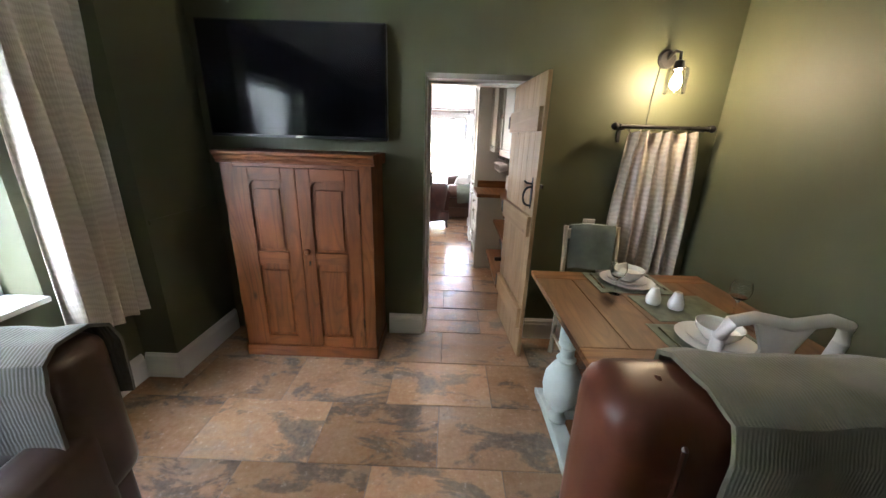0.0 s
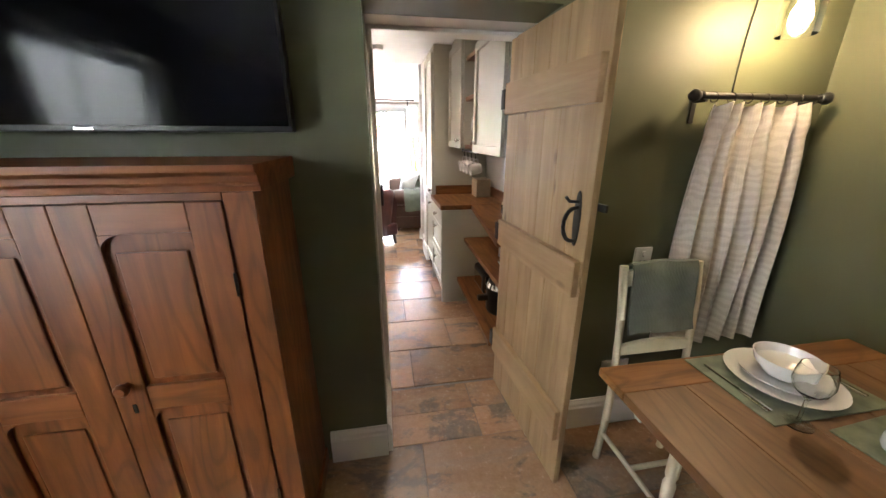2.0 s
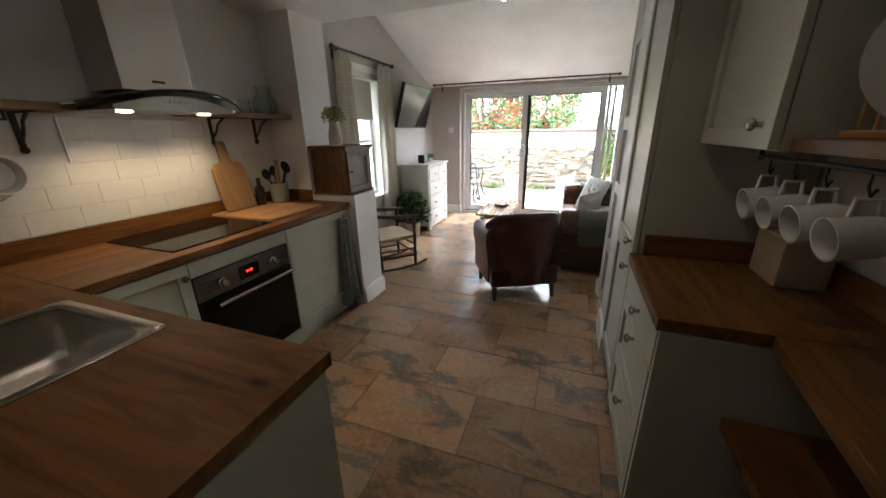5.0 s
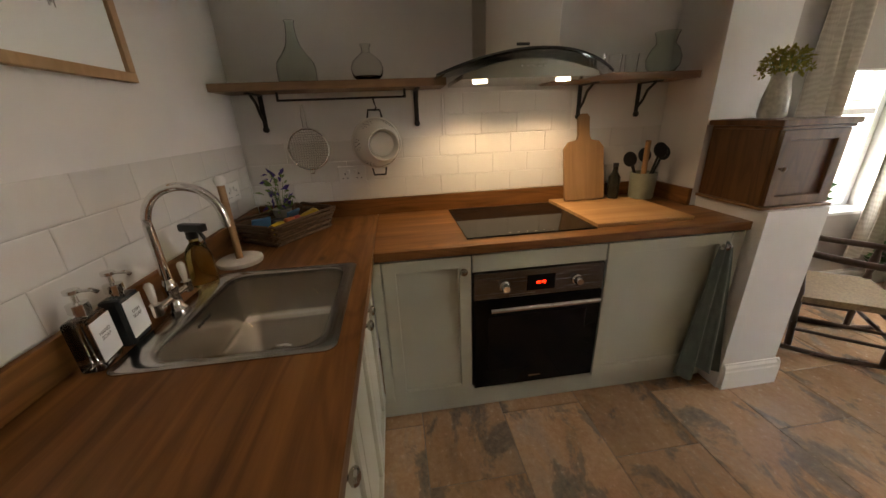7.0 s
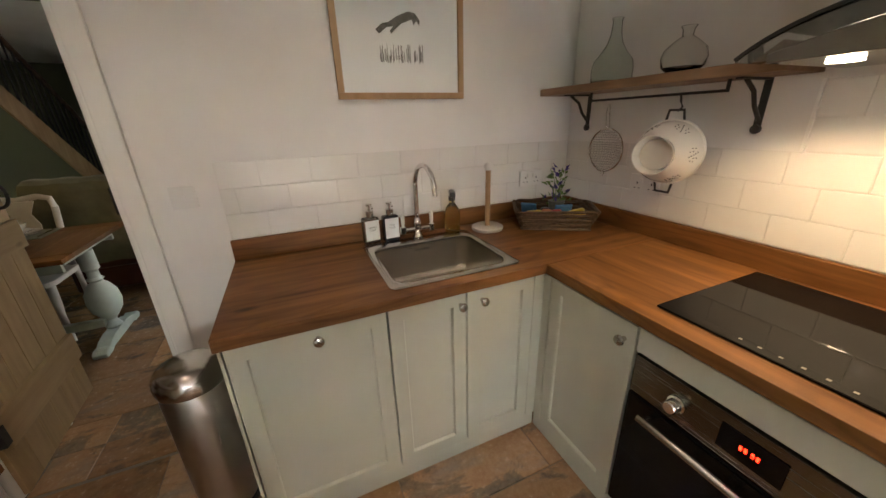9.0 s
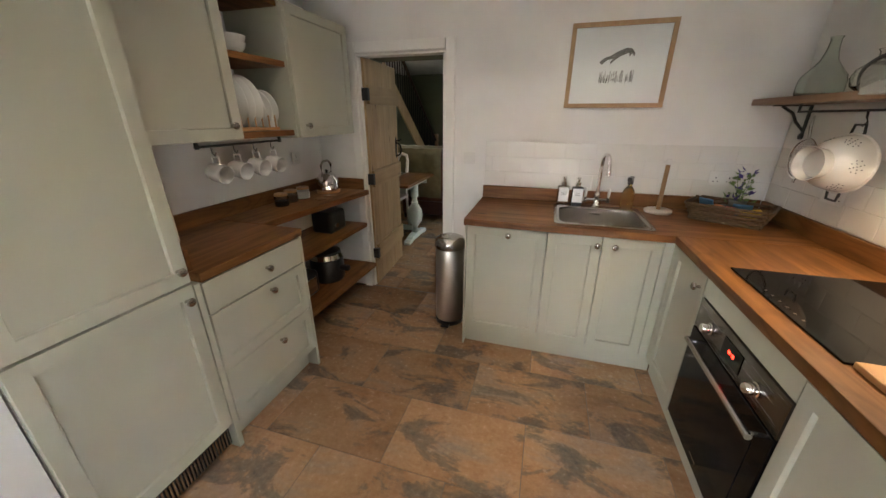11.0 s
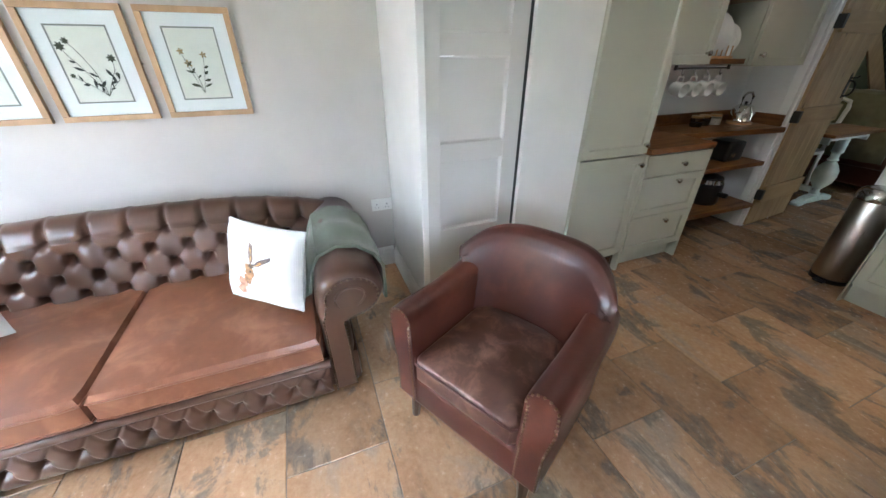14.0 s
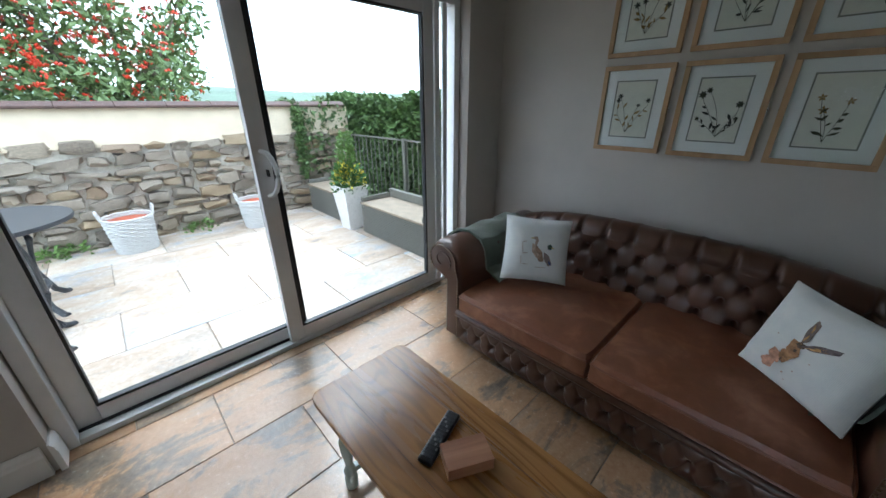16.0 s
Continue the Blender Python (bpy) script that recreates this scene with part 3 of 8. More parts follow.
top_level("filler_post", box((-1.353, 0.585, 0.14), (-1.294, 0.6215, 0.862), 0.002), SAGE, "sage green corner post between the cabinets", "panel")
# tall fridge housing
fr = cabinet("fridge_housing", pose(0.645, 2.25, 0, 0, 0, -90), 0.525, 0.13, 2.266, 0.54, [(0, 0.525, 0.885, 2.20, "door", [(0.485, 0.945)]), (0, 0.525, 0.16, 0.878, "door", [(0.485, 0.82)])], "tall sage green integrated fridge housing with two doors", "tall units")
grille = part("vent_grille", box((0, 0.02, 0.02), (0.525, 0.035, 0.128)), GASKET, fr, "slotted steel vent")
for k in range(34):
    part("slat", box((0.012 + k * 0.015, 0.010, 0.03), (0.019 + k * 0.015, 0.021, 0.118)), PEWTER, grille)


# oven
def oven():
    e = thing("oven", pose(-1.355, 1.052, 0, 0, 0, 90), "built-in steel and black glass electric oven", "oven")
    part("body", box((0.005, 0.002, 0.15), (0.605, 0.55, 0.77)), BLACK, e)
    part("trim_panel", box((0.0, -0.019, 0.782), (0.612, 0, 0.862), 0.002), SAGE, e, "sage green panel over the oven")
    cp = part("control_panel", box((0.004, -0.022, 0.645), (0.609, 0, 0.775), 0.003), metal("dark oven steel", (0.20, 0.19, 0.18), 0.24, 0), e, "brushed steel control panel")
    for x in (0.142, 0.478):
        part("dial", lathe([(0.024, 0), (0.024, 0.006), (0.019, 0.008), (0.018, 0.032), (0.015, 0.036), (0.0001, 0.036)], 24, None, Matrix.Translation((x, -0.0222, 0.705)) @ Matrix.Rotation(radians(90), 4, "X")), CHROME, cp, "round steel dial", True)
    dp = part("display", box((0.245, -0.0245, 0.672), (0.375, -0.0221, 0.745), 0.001), SCREEN, cp, "black clock display")
    red = glow("red display", (1.0, 0.03, 0.01), 3)
    bm = None
    for k, segs in enumerate(((0, 1, 1, 0, 1, 1, 1), (1, 1, 1, 1, 1, 1, 0), (1, 0, 1, 1, 0, 1, 1), (1, 1, 1, 1, 1, 1, 1))):
        ox = 0.283 + k * 0.014 + (0.006 if k > 1 else 0)
        shapes = ((0, .016, .008, .018), (0, .008, .0015, .016), (.0065, .008, .0015, .016), (0, .008, .008, .0095), (0, .0015, 0, .008), (.0065, .008, 0, .008), (0, .008, 0, .0015))
        for on, (a, b, c, d) in zip(segs, shapes):
            if on:
                bm = box((0.29 + (ox + min(a, 0.0065) - 0.283) * 0.7, -0.0252, 0.703 + c * 0.7), (0.29 + (ox + min(b, 0.008) - 0.283) * 0.7, -0.0246, 0.703 + d * 0.7), 0, bm)
    part("digits", bm, red, dp, "glowing red clock digits")
    door = part("door", box((0.004, -0.024, 0.16), (0.609, 0, 0.64), 0.004), HOBGLASS, e, "black glass oven door")
    part("window", box((0.07, -0.0262, 0.26), (0.54, -0.0243, 0.555), 0.001), SCREEN, door)
    part("handle", tube([(0.072, -0.062, 0.608), (0.577, -0.062, 0.608)], 0.011, 14), STEEL, door, "steel bar handle", True)
    for x in (0.09, 0.558):
        part("handle_post", tube([(x, -0.024, 0.608), (x, -0.060, 0.608)], 0.008), STEEL, door, "", True)
    part("badge", box((0.275, -0.0255, 0.195), (0.335, -0.0243, 0.203)), PEWTER, door, "small pale maker's mark")


oven()
hob = top_level("hob", box((-1.915, 1.043, WT + 0.0005), (-1.402, 1.645, WT + 0.007), 0.002), HOBGLASS, "black glass induction hob set in the worktop", "hob")
for k in range(6):
    part("touch_mark", box((-1.432, 1.24 + k * 0.04, WT + 0.0071), (-1.424, 1.248 + k * 0.04, WT + 0.0075)), PEWTER, hob)


# extractor hood
def hood():
    e = thing("extractor_hood", pose(-1.97, 1.37, 1.55), "steel chimney extractor hood with a curved glass canopy and two lamps", "hood")
    part("chimney", box((0.002, -0.17, 0.10), (0.27, 0.17, 0.72), 0.004), STEEL_Z, e, "brushed steel chimney")
    out = [(-0.30, 0.0), (0.30, 0.0), (0.30, 0.02)] + [(0.30 - 0.6 * k / 12, 0.02 + 0.055 * math.sin(math.pi * k / 12)) for k in range(1, 12)] + [(-0.30, 0.02)]
    body = part("body", prism(out, 0, 0.002, 0.40, 0.002), STEEL, e, "brushed steel hood body")
    can = sheet(28, 6, lambda u, v: (0.002 + v * (0.50 - 0.16 * (2 * u - 1) ** 2), (u - 0.5) * 0.80, 0.022 + 0.07 * (1 - (2 * u - 1) ** 2)), 0.006)
    part("glass_canopy", can, glass("smoked canopy glass", (0.55, 0.60, 0.58), 0.02), e, "curved smoked glass canopy", True)
    edge = [(0.503 - 0.16 * (2 * k / 20 - 1) ** 2, (k / 20 - 0.5) * 0.80, 0.025 + 0.07 * (1 - (2 * k / 20 - 1) ** 2)) for k in range(21)]
    part("glass_edge", tube(edge, 0.004, 6), GASKET, e, "dark glass rim", True)
    lamp_glow = glow("hood lamp lens", (1.0, 0.86, 0.62), 14)
    for y in (-0.20, 0.19):
        part("lamp", lathe([(0.032, -0.003), (0.032, -0.006), (0.0001, -0.008)], 20, None, Matrix.Translation((0.29, y, 0))), lamp_glow, body, "round lit lamp")
    for k in range(5):
        part("button", lathe([(0.006, 0), (0.006, 0.004), (0.0001, 0.005)], 10, None, Matrix.Translation((0.4005, -0.05 + 0.025 * k, 0.045)) @ Matrix.Rotation(radians(90), 4, "Y")), CHROME, body)
    part("badge", box((0.2705, -0.03, 0.14), (0.272, 0.03, 0.152)), GASKET, e)


hood()


# shelves on iron brackets
def bracket(parent, x, y, ztop):
    bm = box((x, y - 0.011, ztop - 0.165), (x + 0.006, y + 0.011, ztop), 0.001)
    box((x, y - 0.011, ztop - 0.006), (x + 0.17, y + 0.011, ztop), 0.001, bm)
    tube([(x + 0.005, y, ztop - 0.13), (x + 0.05, y, ztop - 0.085), (x + 0.075, y, ztop - 0.04), (x + 0.13, y, ztop - 0.006)], 0.007, 8, bm)
    lathe([(0.015, 0), (0.015, 0.012), (0.0001, 0.016)], 14, bm, Matrix.Translation((x, y, ztop - 0.16)) @ Matrix.Rotation(radians(90), 4, "Y"))
    part("bracket", bm, IRON, parent, "black cast iron bracket", True)


sh = thing("wall_shelf", pose(-1.97, 0.0, 1.545), "thick brown wooden shelf on black iron brackets", "shelf", "hob wall shelves")
part("board", box((0.002, 0.004, 0), (0.22, 1.03, 0.034), 0.003), SHELFWOOD, sh)
for y in (0.14, 0.90):
    bracket(sh, 0.002, y, -0.001)
rail = part("hanging_rail", tube([(0.11, 0.25, -0.035), (0.11, 0.84, -0.035)], 0.005, 8), IRON, sh, "black hanging rail")
for y in (0.25, 0.84):
    part("rail_end", tube([(0.11, y, 0), (0.11, y, -0.04)], 0.006, 8), IRON, rail)
sh = thing("wall_shelf", pose(-1.97, 1.56, 1.545), "short brown wooden shelf on black iron brackets", "shelf", "hob wall shelves")
part("board", box((0.002, 0.0, 0), (0.22, 0.765, 0.034), 0.003), SHELFWOOD, sh)
for y in (0.24, 0.59):
    bracket(sh, 0.002, y, -0.001)


def vessel(name, at, profile, mat, label, category, group="", wall=0.003):
    """A hollow turned vessel."""
    inner = [(max(r - wall, 0.0002), max(z, profile[0][1] + wall)) for r, z in reversed(profile)]
    return tagged(shadowless_link(name, lathe(profile + inner + [(0.0001, profile[0][1] + wall)], 28, None, None, True), mat, at), label, category, group)


def shadowless_link(name, bm, mat, at):
    ob = link(name, bm, mat, None, "", True)
    ob.matrix_world = Matrix.Translation(at)
    return ob


S = 1.580
vessel("glass_bottle", (-1.85, 0.36, S), [(0.0001, 0), (0.082, 0), (0.086, 0.01), (0.086, 0.055), (0.080, 0.085), (0.055, 0.115), (0.032, 0.15), (0.022, 0.19), (0.019, 0.235), (0.024, 0.245)], GREENGLASS, "ribbed green glass bottle on the shelf", "bottle")
vessel("glass_bottle", (-1.85, 0.675, S), [(0.0001, 0), (0.045, 0), (0.068, 0.02), (0.075, 0.05), (0.066, 0.08), (0.038, 0.105), (0.018, 0.12), (0.019, 0.14), (0.026, 0.15)], CLEARGLASS, "round clear glass bottle on the shelf", "bottle")
vessel("glass_jug", (-1.85, 2.18, S), [(0.0001, 0), (0.055, 0), (0.078, 0.03), (0.082, 0.07), (0.065, 0.11), (0.045, 0.135), (0.05, 0.165), (0.058, 0.185)], GREENGLASS, "pale green glass jug on the shelf", "jug")
for y in (1.74, 1.83, 1.92, 2.01):
    vessel("drinking_glass", (-1.86, y, S), [(0.0001, 0), (0.028, 0), (0.033, 0.09)], CLEARGLASS, "small clear drinking glass", "glass", "shelf glasses", 0.002)


# hanging colander and sieve
def colander():
    e = thing("colander", pose(-1.85, 0.685, 1.30), "cream enamel colander hanging from the rail", "colander")
    prof = [(0.055, 0.115), (0.06, 0.10), (0.095, 0.075), (0.112, 0.03), (0.118, 0.0), (0.124, -0.004), (0.124, -0.008), (0.115, -0.004), (0.108, 0.03), (0.09, 0.072), (0.05, 0.096), (0.0001, 0.098)]
    turn = Matrix.Rotation(radians(90), 4, "Y") @ Matrix.Rotation(radians(-14), 4, "X")
    part("bowl", lathe(prof, 36, None, turn), ENAMEL, e, "perforated cream enamel bowl", True)
    bm = lathe([(0.0021, 0), (0.0021, 0.0022), (0.0001, 0.0023)], 6)
    hole_mesh = bpy.data.meshes.new("drain_hole")
    bm.to_mesh(hole_mesh)
    bm.free()
    hole_mesh.materials.append(BLACK)
    for c in range(6):
        for k in range(13):
            row = (0.0, 0.5, 1.0)[0 if k == 0 else (1 if k < 5 else 2)]
            spin = 2 * math.pi * (k - (1 if k < 5 else 5)) / (4 if k < 5 else 8) + 0.3
            a = 2 * math.pi * (c + 0.5) / 6 + 0.24 * row * math.cos(spin)
            f = 0.5 + 0.42 * row * math.sin(spin)
            r, z = 0.112 - 0.017 * f, 0.03 + 0.045 * f
            ob = new("drain_hole", hole_mesh)
            ob.parent = e
            ob.matrix_local = turn @ Matrix.Translation((r * math.cos(a), r * math.sin(a), z)) @ Matrix.Rotation(a, 4, "Z") @ Matrix.Rotation(radians(66), 4, "Y")
    part("foot", lathe([(0.054, 0.092), (0.058, 0.112), (0.068, 0.148), (0.072, 0.149), (0.066, 0.122), (0.060, 0.094)], 30, None, turn), ENAMEL, e, "", True)
    for s in (1, -1):
        part("handle", tube([(-0.005, -0.035, s * 0.12), (-0.005, -0.028, s * 0.155), (-0.005, 0.028, s * 0.155), (-0.005, 0.035, s * 0.12)], 0.005), IRON, e, "dark wire handle", True)
    part("hook", tube([(-0.01, 0, 0.15), (-0.015, 0.012, 0.165), (-0.01, 0.005, 0.185), (-0.01, 0, 0.215)], 0.004), IRON, e, "black hook", True)


colander()
e = thing("sieve", pose(-1.90, 0.345, 1.285), "round fine wire sieve hanging from the rail", "sieve")
part("rim", tube([(0.01, 0.098 * math.cos(a), 0.098 * math.sin(a)) for a in (2 * math.pi * k / 28 for k in range(29))], 0.005, 8), CHROME, e, "steel rim", True)
mesh_mat = plain("wire mesh", (0.16, 0.145, 0.125), 0.5, 0.3, 300)
wires = None
for k in range(-8, 9):
    c = 0.0115 * k
    hw = math.sqrt(max(0.0, 0.096 ** 2 - c * c))
    for flip in (0, 1):
        pts = [(0.008 - 0.04 * (1 - ((c * c + (hw * f) ** 2) / 0.096 ** 2)), *((c, hw * f) if flip else (hw * f, c))) for f in (-1, -0.5, 0, 0.5, 1)]
        wires = tube(pts, 0.0009, 3, wires)
part("mesh", wires, mesh_mat, e, "fine grey wire mesh")
for y in (-0.01, 0.01):
    part("loop", tube([(0.01, y, 0.098), (0.02, y, 0.16), (0.02, y * 0.4, 0.205)], 0.0025, 6), CHROME, e)
part("rest", tube([(0.01, -0.012, -0.098), (0.01, -0.008, -0.118), (0.01, 0.008, -0.118), (0.01, 0.012, -0.098)], 0.003, 6), CHROME, e)


# sockets and switches
def plate(name, m, w, h, label, rockers=1, sockets=0):
    e = thing(name, m, label, "socket" if sockets else "switch")
    pl = part("plate", box((-w / 2, -0.009, -h / 2), (w / 2, 0, h / 2), 0.003), PLASTIC, e)
    for k in range(rockers):
        x = (k - (rockers - 1) / 2) * (0.035 if not sockets else 0.036)
        part("rocker", box((x - 0.008, -0.013, 0.005 if sockets else -0.014), (x + 0.008, -0.008, 0.026 if sockets else 0.014), 0.002), PLASTIC, pl)
    for k in range(sockets):
        x = (k - (sockets - 1) / 2) * 0.072
        bm = box((x - 0.003, -0.0095, -0.002), (x + 0.003, -0.0088, 0.008))
        box((x - 0.015, -0.0095, -0.022), (x - 0.007, -0.0088, -0.018), 0, bm)
        box((x + 0.007, -0.0095, -0.022), (x + 0.015, -0.0088, -0.018), 0, bm)
        part("pin_holes", bm, GASKET, pl)
    return e


plate("wall_socket", pose(-1.968, 0.53, 1.14, 0, 0, 90), 0.147, 0.087, "white double wall socket on the tiles", 2, 2)
plate("wall_socket", pose(-1.71, 0.012, 1.125, 0, 0, 180), 0.147, 0.087, "white double wall socket behind the basket", 2, 2)
plate("light_switch", pose(-0.085, 0.002, 1.195, 0, 0, 180), 0.087, 0.087, "white light switch by the door", 1)
plate("wall_socket", pose(1.176, 0.36, 1.19, 0, 0, -90), 0.087, 0.087, "white socket with a black kettle plug", 1, 1)
plate("light_switch", pose(-1.72, 6.048, 1.46), 0.087, 0.087, "white switch beside the patio door", 2)
plate("wall_socket", pose(1.368, 3.30, 0.50, 0, 0, -90), 0.147, 0.087, "white double socket behind the sofa", 2, 2)
plate("wall_socket", pose(1.30, -0.442, 0.95), 0.087, 0.087, "white socket plate behind the chair", 1, 1)
plate("wall_socket", pose(1.26, -0.442, 0.35), 0.147, 0.087, "white double socket above the skirting", 2, 2)


# sink and tap
def sink():
    e = thing("sink", pose(-0.985, 0.358, WT), "brushed steel inset sink with one deep bowl", "sink")
    outer, hole = rounded(-0.265, -0.26, 0.265, 0.235, 0.03, 6), rounded(-0.232, -0.186, 0.232, 0.192, 0.055, 6)
    n = len(outer)
    bm = bmesh.new()
    rings = [[bm.verts.new((x, y, z)) for x, y in line] for line, z in ((outer, 0.0006), (outer, 0.004), ([(x * 0.985, y * 0.985) for x, y in outer], 0.0062), ([(x * 1.02, y * 1.02) for x, y in hole], 0.0052), (hole, 0.002), ([(x * 0.995, y * 0.995) for x, y in hole], -0.012))]
    for p, q in zip(rings, rings[1:]):
        for k in range(n):
            bm.faces.new((p[k], p[(k + 1) % n], q[(k + 1) % n], q[k]))
    bmesh.ops.recalc_face_normals(bm, faces=bm.faces[:])
    part("rim", bm, STEEL, e, "bright steel rim", True)
    steps = [(0.994, -0.0125), (0.985, -0.06), (0.975, -0.11), (0.965, -0.135), (0.94, -0.152), (0.90, -0.163), (0.84, -0.169), (0.55, -0.172), (0.25, -0.1745), (0.12, -0.1755)]

    def bowl(u, v):
        x, y = hole[int(round(u * n)) % n]
        f, z = steps[int(round(v * (len(steps) - 1)))]
        return (x * f, y * f, z)
    part("bowl", sheet(n, len(steps) - 1, bowl, 0.0012, True), SINKSTEEL, e, "deep steel bowl", True)
    drain = part("drain", lathe([(0.048, -0.1735), (0.046, -0.1705), (0.036, -0.1715), (0.033, -0.178), (0.0001, -0.178)], 28), CHROME, e, "round waste", True)
    for r in (0.010, 0.019, 0.027):
        part("strainer_ring", tube([(r * math.cos(a), r * math.sin(a), -0.1745) for a in (2 * math.pi * k / 20 for k in range(21))], 0.0025, 6), CHROME, drain, "", True)
    for k in range(4):
        part("overflow_slot", box((-0.034 + k * 0.019, -0.1865, -0.036), (-0.021 + k * 0.019, -0.1825, -0.028)), GASKET, e)


sink()
e = thing("mixer_tap", pose(-0.99, 0.112, WT + 0.0062), "chrome swan-neck mixer tap with white levers", "tap")
part("base", lathe([(0.027, 0), (0.027, 0.01), (0.019, 0.02), (0.017, 0.06), (0.02, 0.075), (0.015, 0.09), (0.012, 0.1)], 20), CHROME, e, "", True)
neck = [(0, 0, 0.095), (0, 0, 0.255)] + [(-0.010 * (1 - math.cos(a)), 0.09 * (1 - math.cos(a)), 0.255 + 0.095 * math.sin(a)) for a in (math.pi * k / 16 for k in range(1, 17))] + [(-0.021, 0.182, 0.232)]
part("spout", tube(neck, 0.0115, 14), CHROME, e, "curved chrome spout", True)
for s in (-1, 1):
    arm = part("valve", tube([(0, 0, 0.045), (s * 0.075, 0, 0.045)], 0.009, 12), CHROME, e, "", True)
    part("valve_body", lathe([(0.014, -0.016), (0.014, 0.016)], 14, None, Matrix.Translation((s * 0.072, 0, 0.045))), CHROME, arm, "", True)
    part("lever", lathe([(0.006, 0.012), (0.009, 0.03), (0.0105, 0.065), (0.006, 0.072), (0.0001, 0.073)], 12, None, Matrix.Translation((s * 0.072, 0, 0.05))), CHINA, arm, "white ceramic lever", True)


def soap(x, y, rz, fluid, words):
    e = thing("soap_dispenser", pose(x, y, WT + 0.001, 0, 0, rz), "square glass soap dispenser with a white label and chrome pump", "soap bottle", "soap bottles")
    part("bottle", box((-0.037, -0.024, 0), (0.037, 0.024, 0.125), 0.01), fluid, e, "glass bottle")
    lab = part("label", box((-0.033, -0.0262, 0.02), (0.033, -0.0245, 0.115), 0.0005), PAPER, e, "white paper label")
    t = bpy.data.curves.new("lettering", "FONT")
    t.body, t.size, t.align_x, t.extrude = words, 0.0125, "CENTER", 0.0002
    ob = new("lettering", t)
    ob.matrix_world = pose(0, -0.0268, 0.078, 90, 0, 0)
    ob.parent = lab
    t.materials.append(GREYINK)
    part("neck", lathe([(0.016, 0.125), (0.016, 0.135), (0.019, 0.136), (0.019, 0.155), (0.006, 0.158), (0.005, 0.178), (0.014, 0.179), (0.014, 0.187), (0.0001, 0.188)], 18), CHROME, e, "chrome pump", True)
    part("nozzle", tube([(0, 0, 0.183), (0, -0.035, 0.182), (0, -0.045, 0.175)], 0.0045, 8), CHROME, e, "", True)


soap(-0.775, 0.07, 188, glass("clear soap", (0.85, 0.87, 0.84)), "HAND\nSOAP")
soap(-0.868, 0.075, 184, plain("dark soap", (0.03, 0.035, 0.04), 0.1), "DISH\nSOAP")
e = thing("spray_bottle", pose(-1.18, 0.10, WT + 0.001, 0, 0, 160), "amber glass spray bottle with a black trigger", "spray bottle")
part("bottle", lathe([(0.0001, 0), (0.036, 0), (0.039, 0.01), (0.039, 0.10), (0.03, 0.13), (0.014, 0.15), (0.014, 0.165)], 22), glass("amber glass", (0.80, 0.66, 0.25)), e, "amber glass body", True)
part("collar", lathe([(0.017, 0.163), (0.017, 0.188), (0.0001, 0.19)], 14), BLACK, e)
hd = part("head", box((-0.014, -0.055, 0.186), (0.014, 0.035, 0.212), 0.007), BLACK, e, "black spray head")
part("trigger", tube([(0, -0.03, 0.19), (0, -0.045, 0.165), (0, -0.04, 0.145)], 0.006), BLACK, hd)
e = thing("paper_towel_holder", pose(-1.36, 0.14, WT + 0.001), "bare wooden kitchen roll holder with a stone base", "roll holder")
part("base", lathe([(0.0001, 0), (0.078, 0), (0.08, 0.006), (0.08, 0.016), (0.074, 0.02), (0.0001, 0.02)], 30), plain("pale stone", (0.5, 0.46, 0.4), 0.5), e, "round pale base", True)
part("pole", lathe([(0.013, 0.02), (0.013, 0.30), (0.0001, 0.301)], 14), BOARD, e, "", True)
part("knob", lathe([(0.012, 0.298), (0.018, 0.305), (0.02, 0.32), (0.012, 0.334), (0.0001, 0.336)], 16), PLASTIC, e, "", True)


# wicker basket with treats and a pansy
def basket():
    e = thing("wicker_basket", pose(-1.70, 0.235, WT + 0.001, 0, 0, -32), "shallow woven willow basket on the worktop", "basket")
    for k in range(8):
        w, d, z = 0.165 + 0.005 * k, 0.105 + 0.004 * k, 0.008 + 0.0125 * k
        pts = [(x, y, z + 0.005 * math.sin(2.4 * i + 3.1 * k)) for i, (x, y) in enumerate(rounded(-w, -d, w, d, 0.03, 4))]
        part("weave", tube(pts + [pts[0]], 0.0075, 6), WICKER, e, "", True)
    ol = rounded(-0.19, -0.125, 0.19, 0.125, 0.03, 3)
    for i in range(0, len(ol)):
        x, y = ol[i]
        part("stake", tube([(x * 0.86, y * 0.84, 0.0), (x, y, 0.088)], 0.004, 5), WICKER, e)
    part("bottom", box((-0.17, -0.11, 0.0), (0.17, 0.11, 0.012), 0.004), WICKER, e)


basket()
B = pose(-1.70, 0.235, WT + 0.014, 0, 0, -32)


def packet(x, y, z, size, tilt, colour, label, rough=0.35):
    ob = link("snack_packet", box([-s / 2 for s in size], [s / 2 for s in size], min(size) * 0.38, None, 3), plain(label, colour, rough, 0.15, 30), None, "", True)
    ob.matrix_world = B @ pose(x, y, z, *tilt)
    return tagged(ob, label, "packet", "treats in the basket")


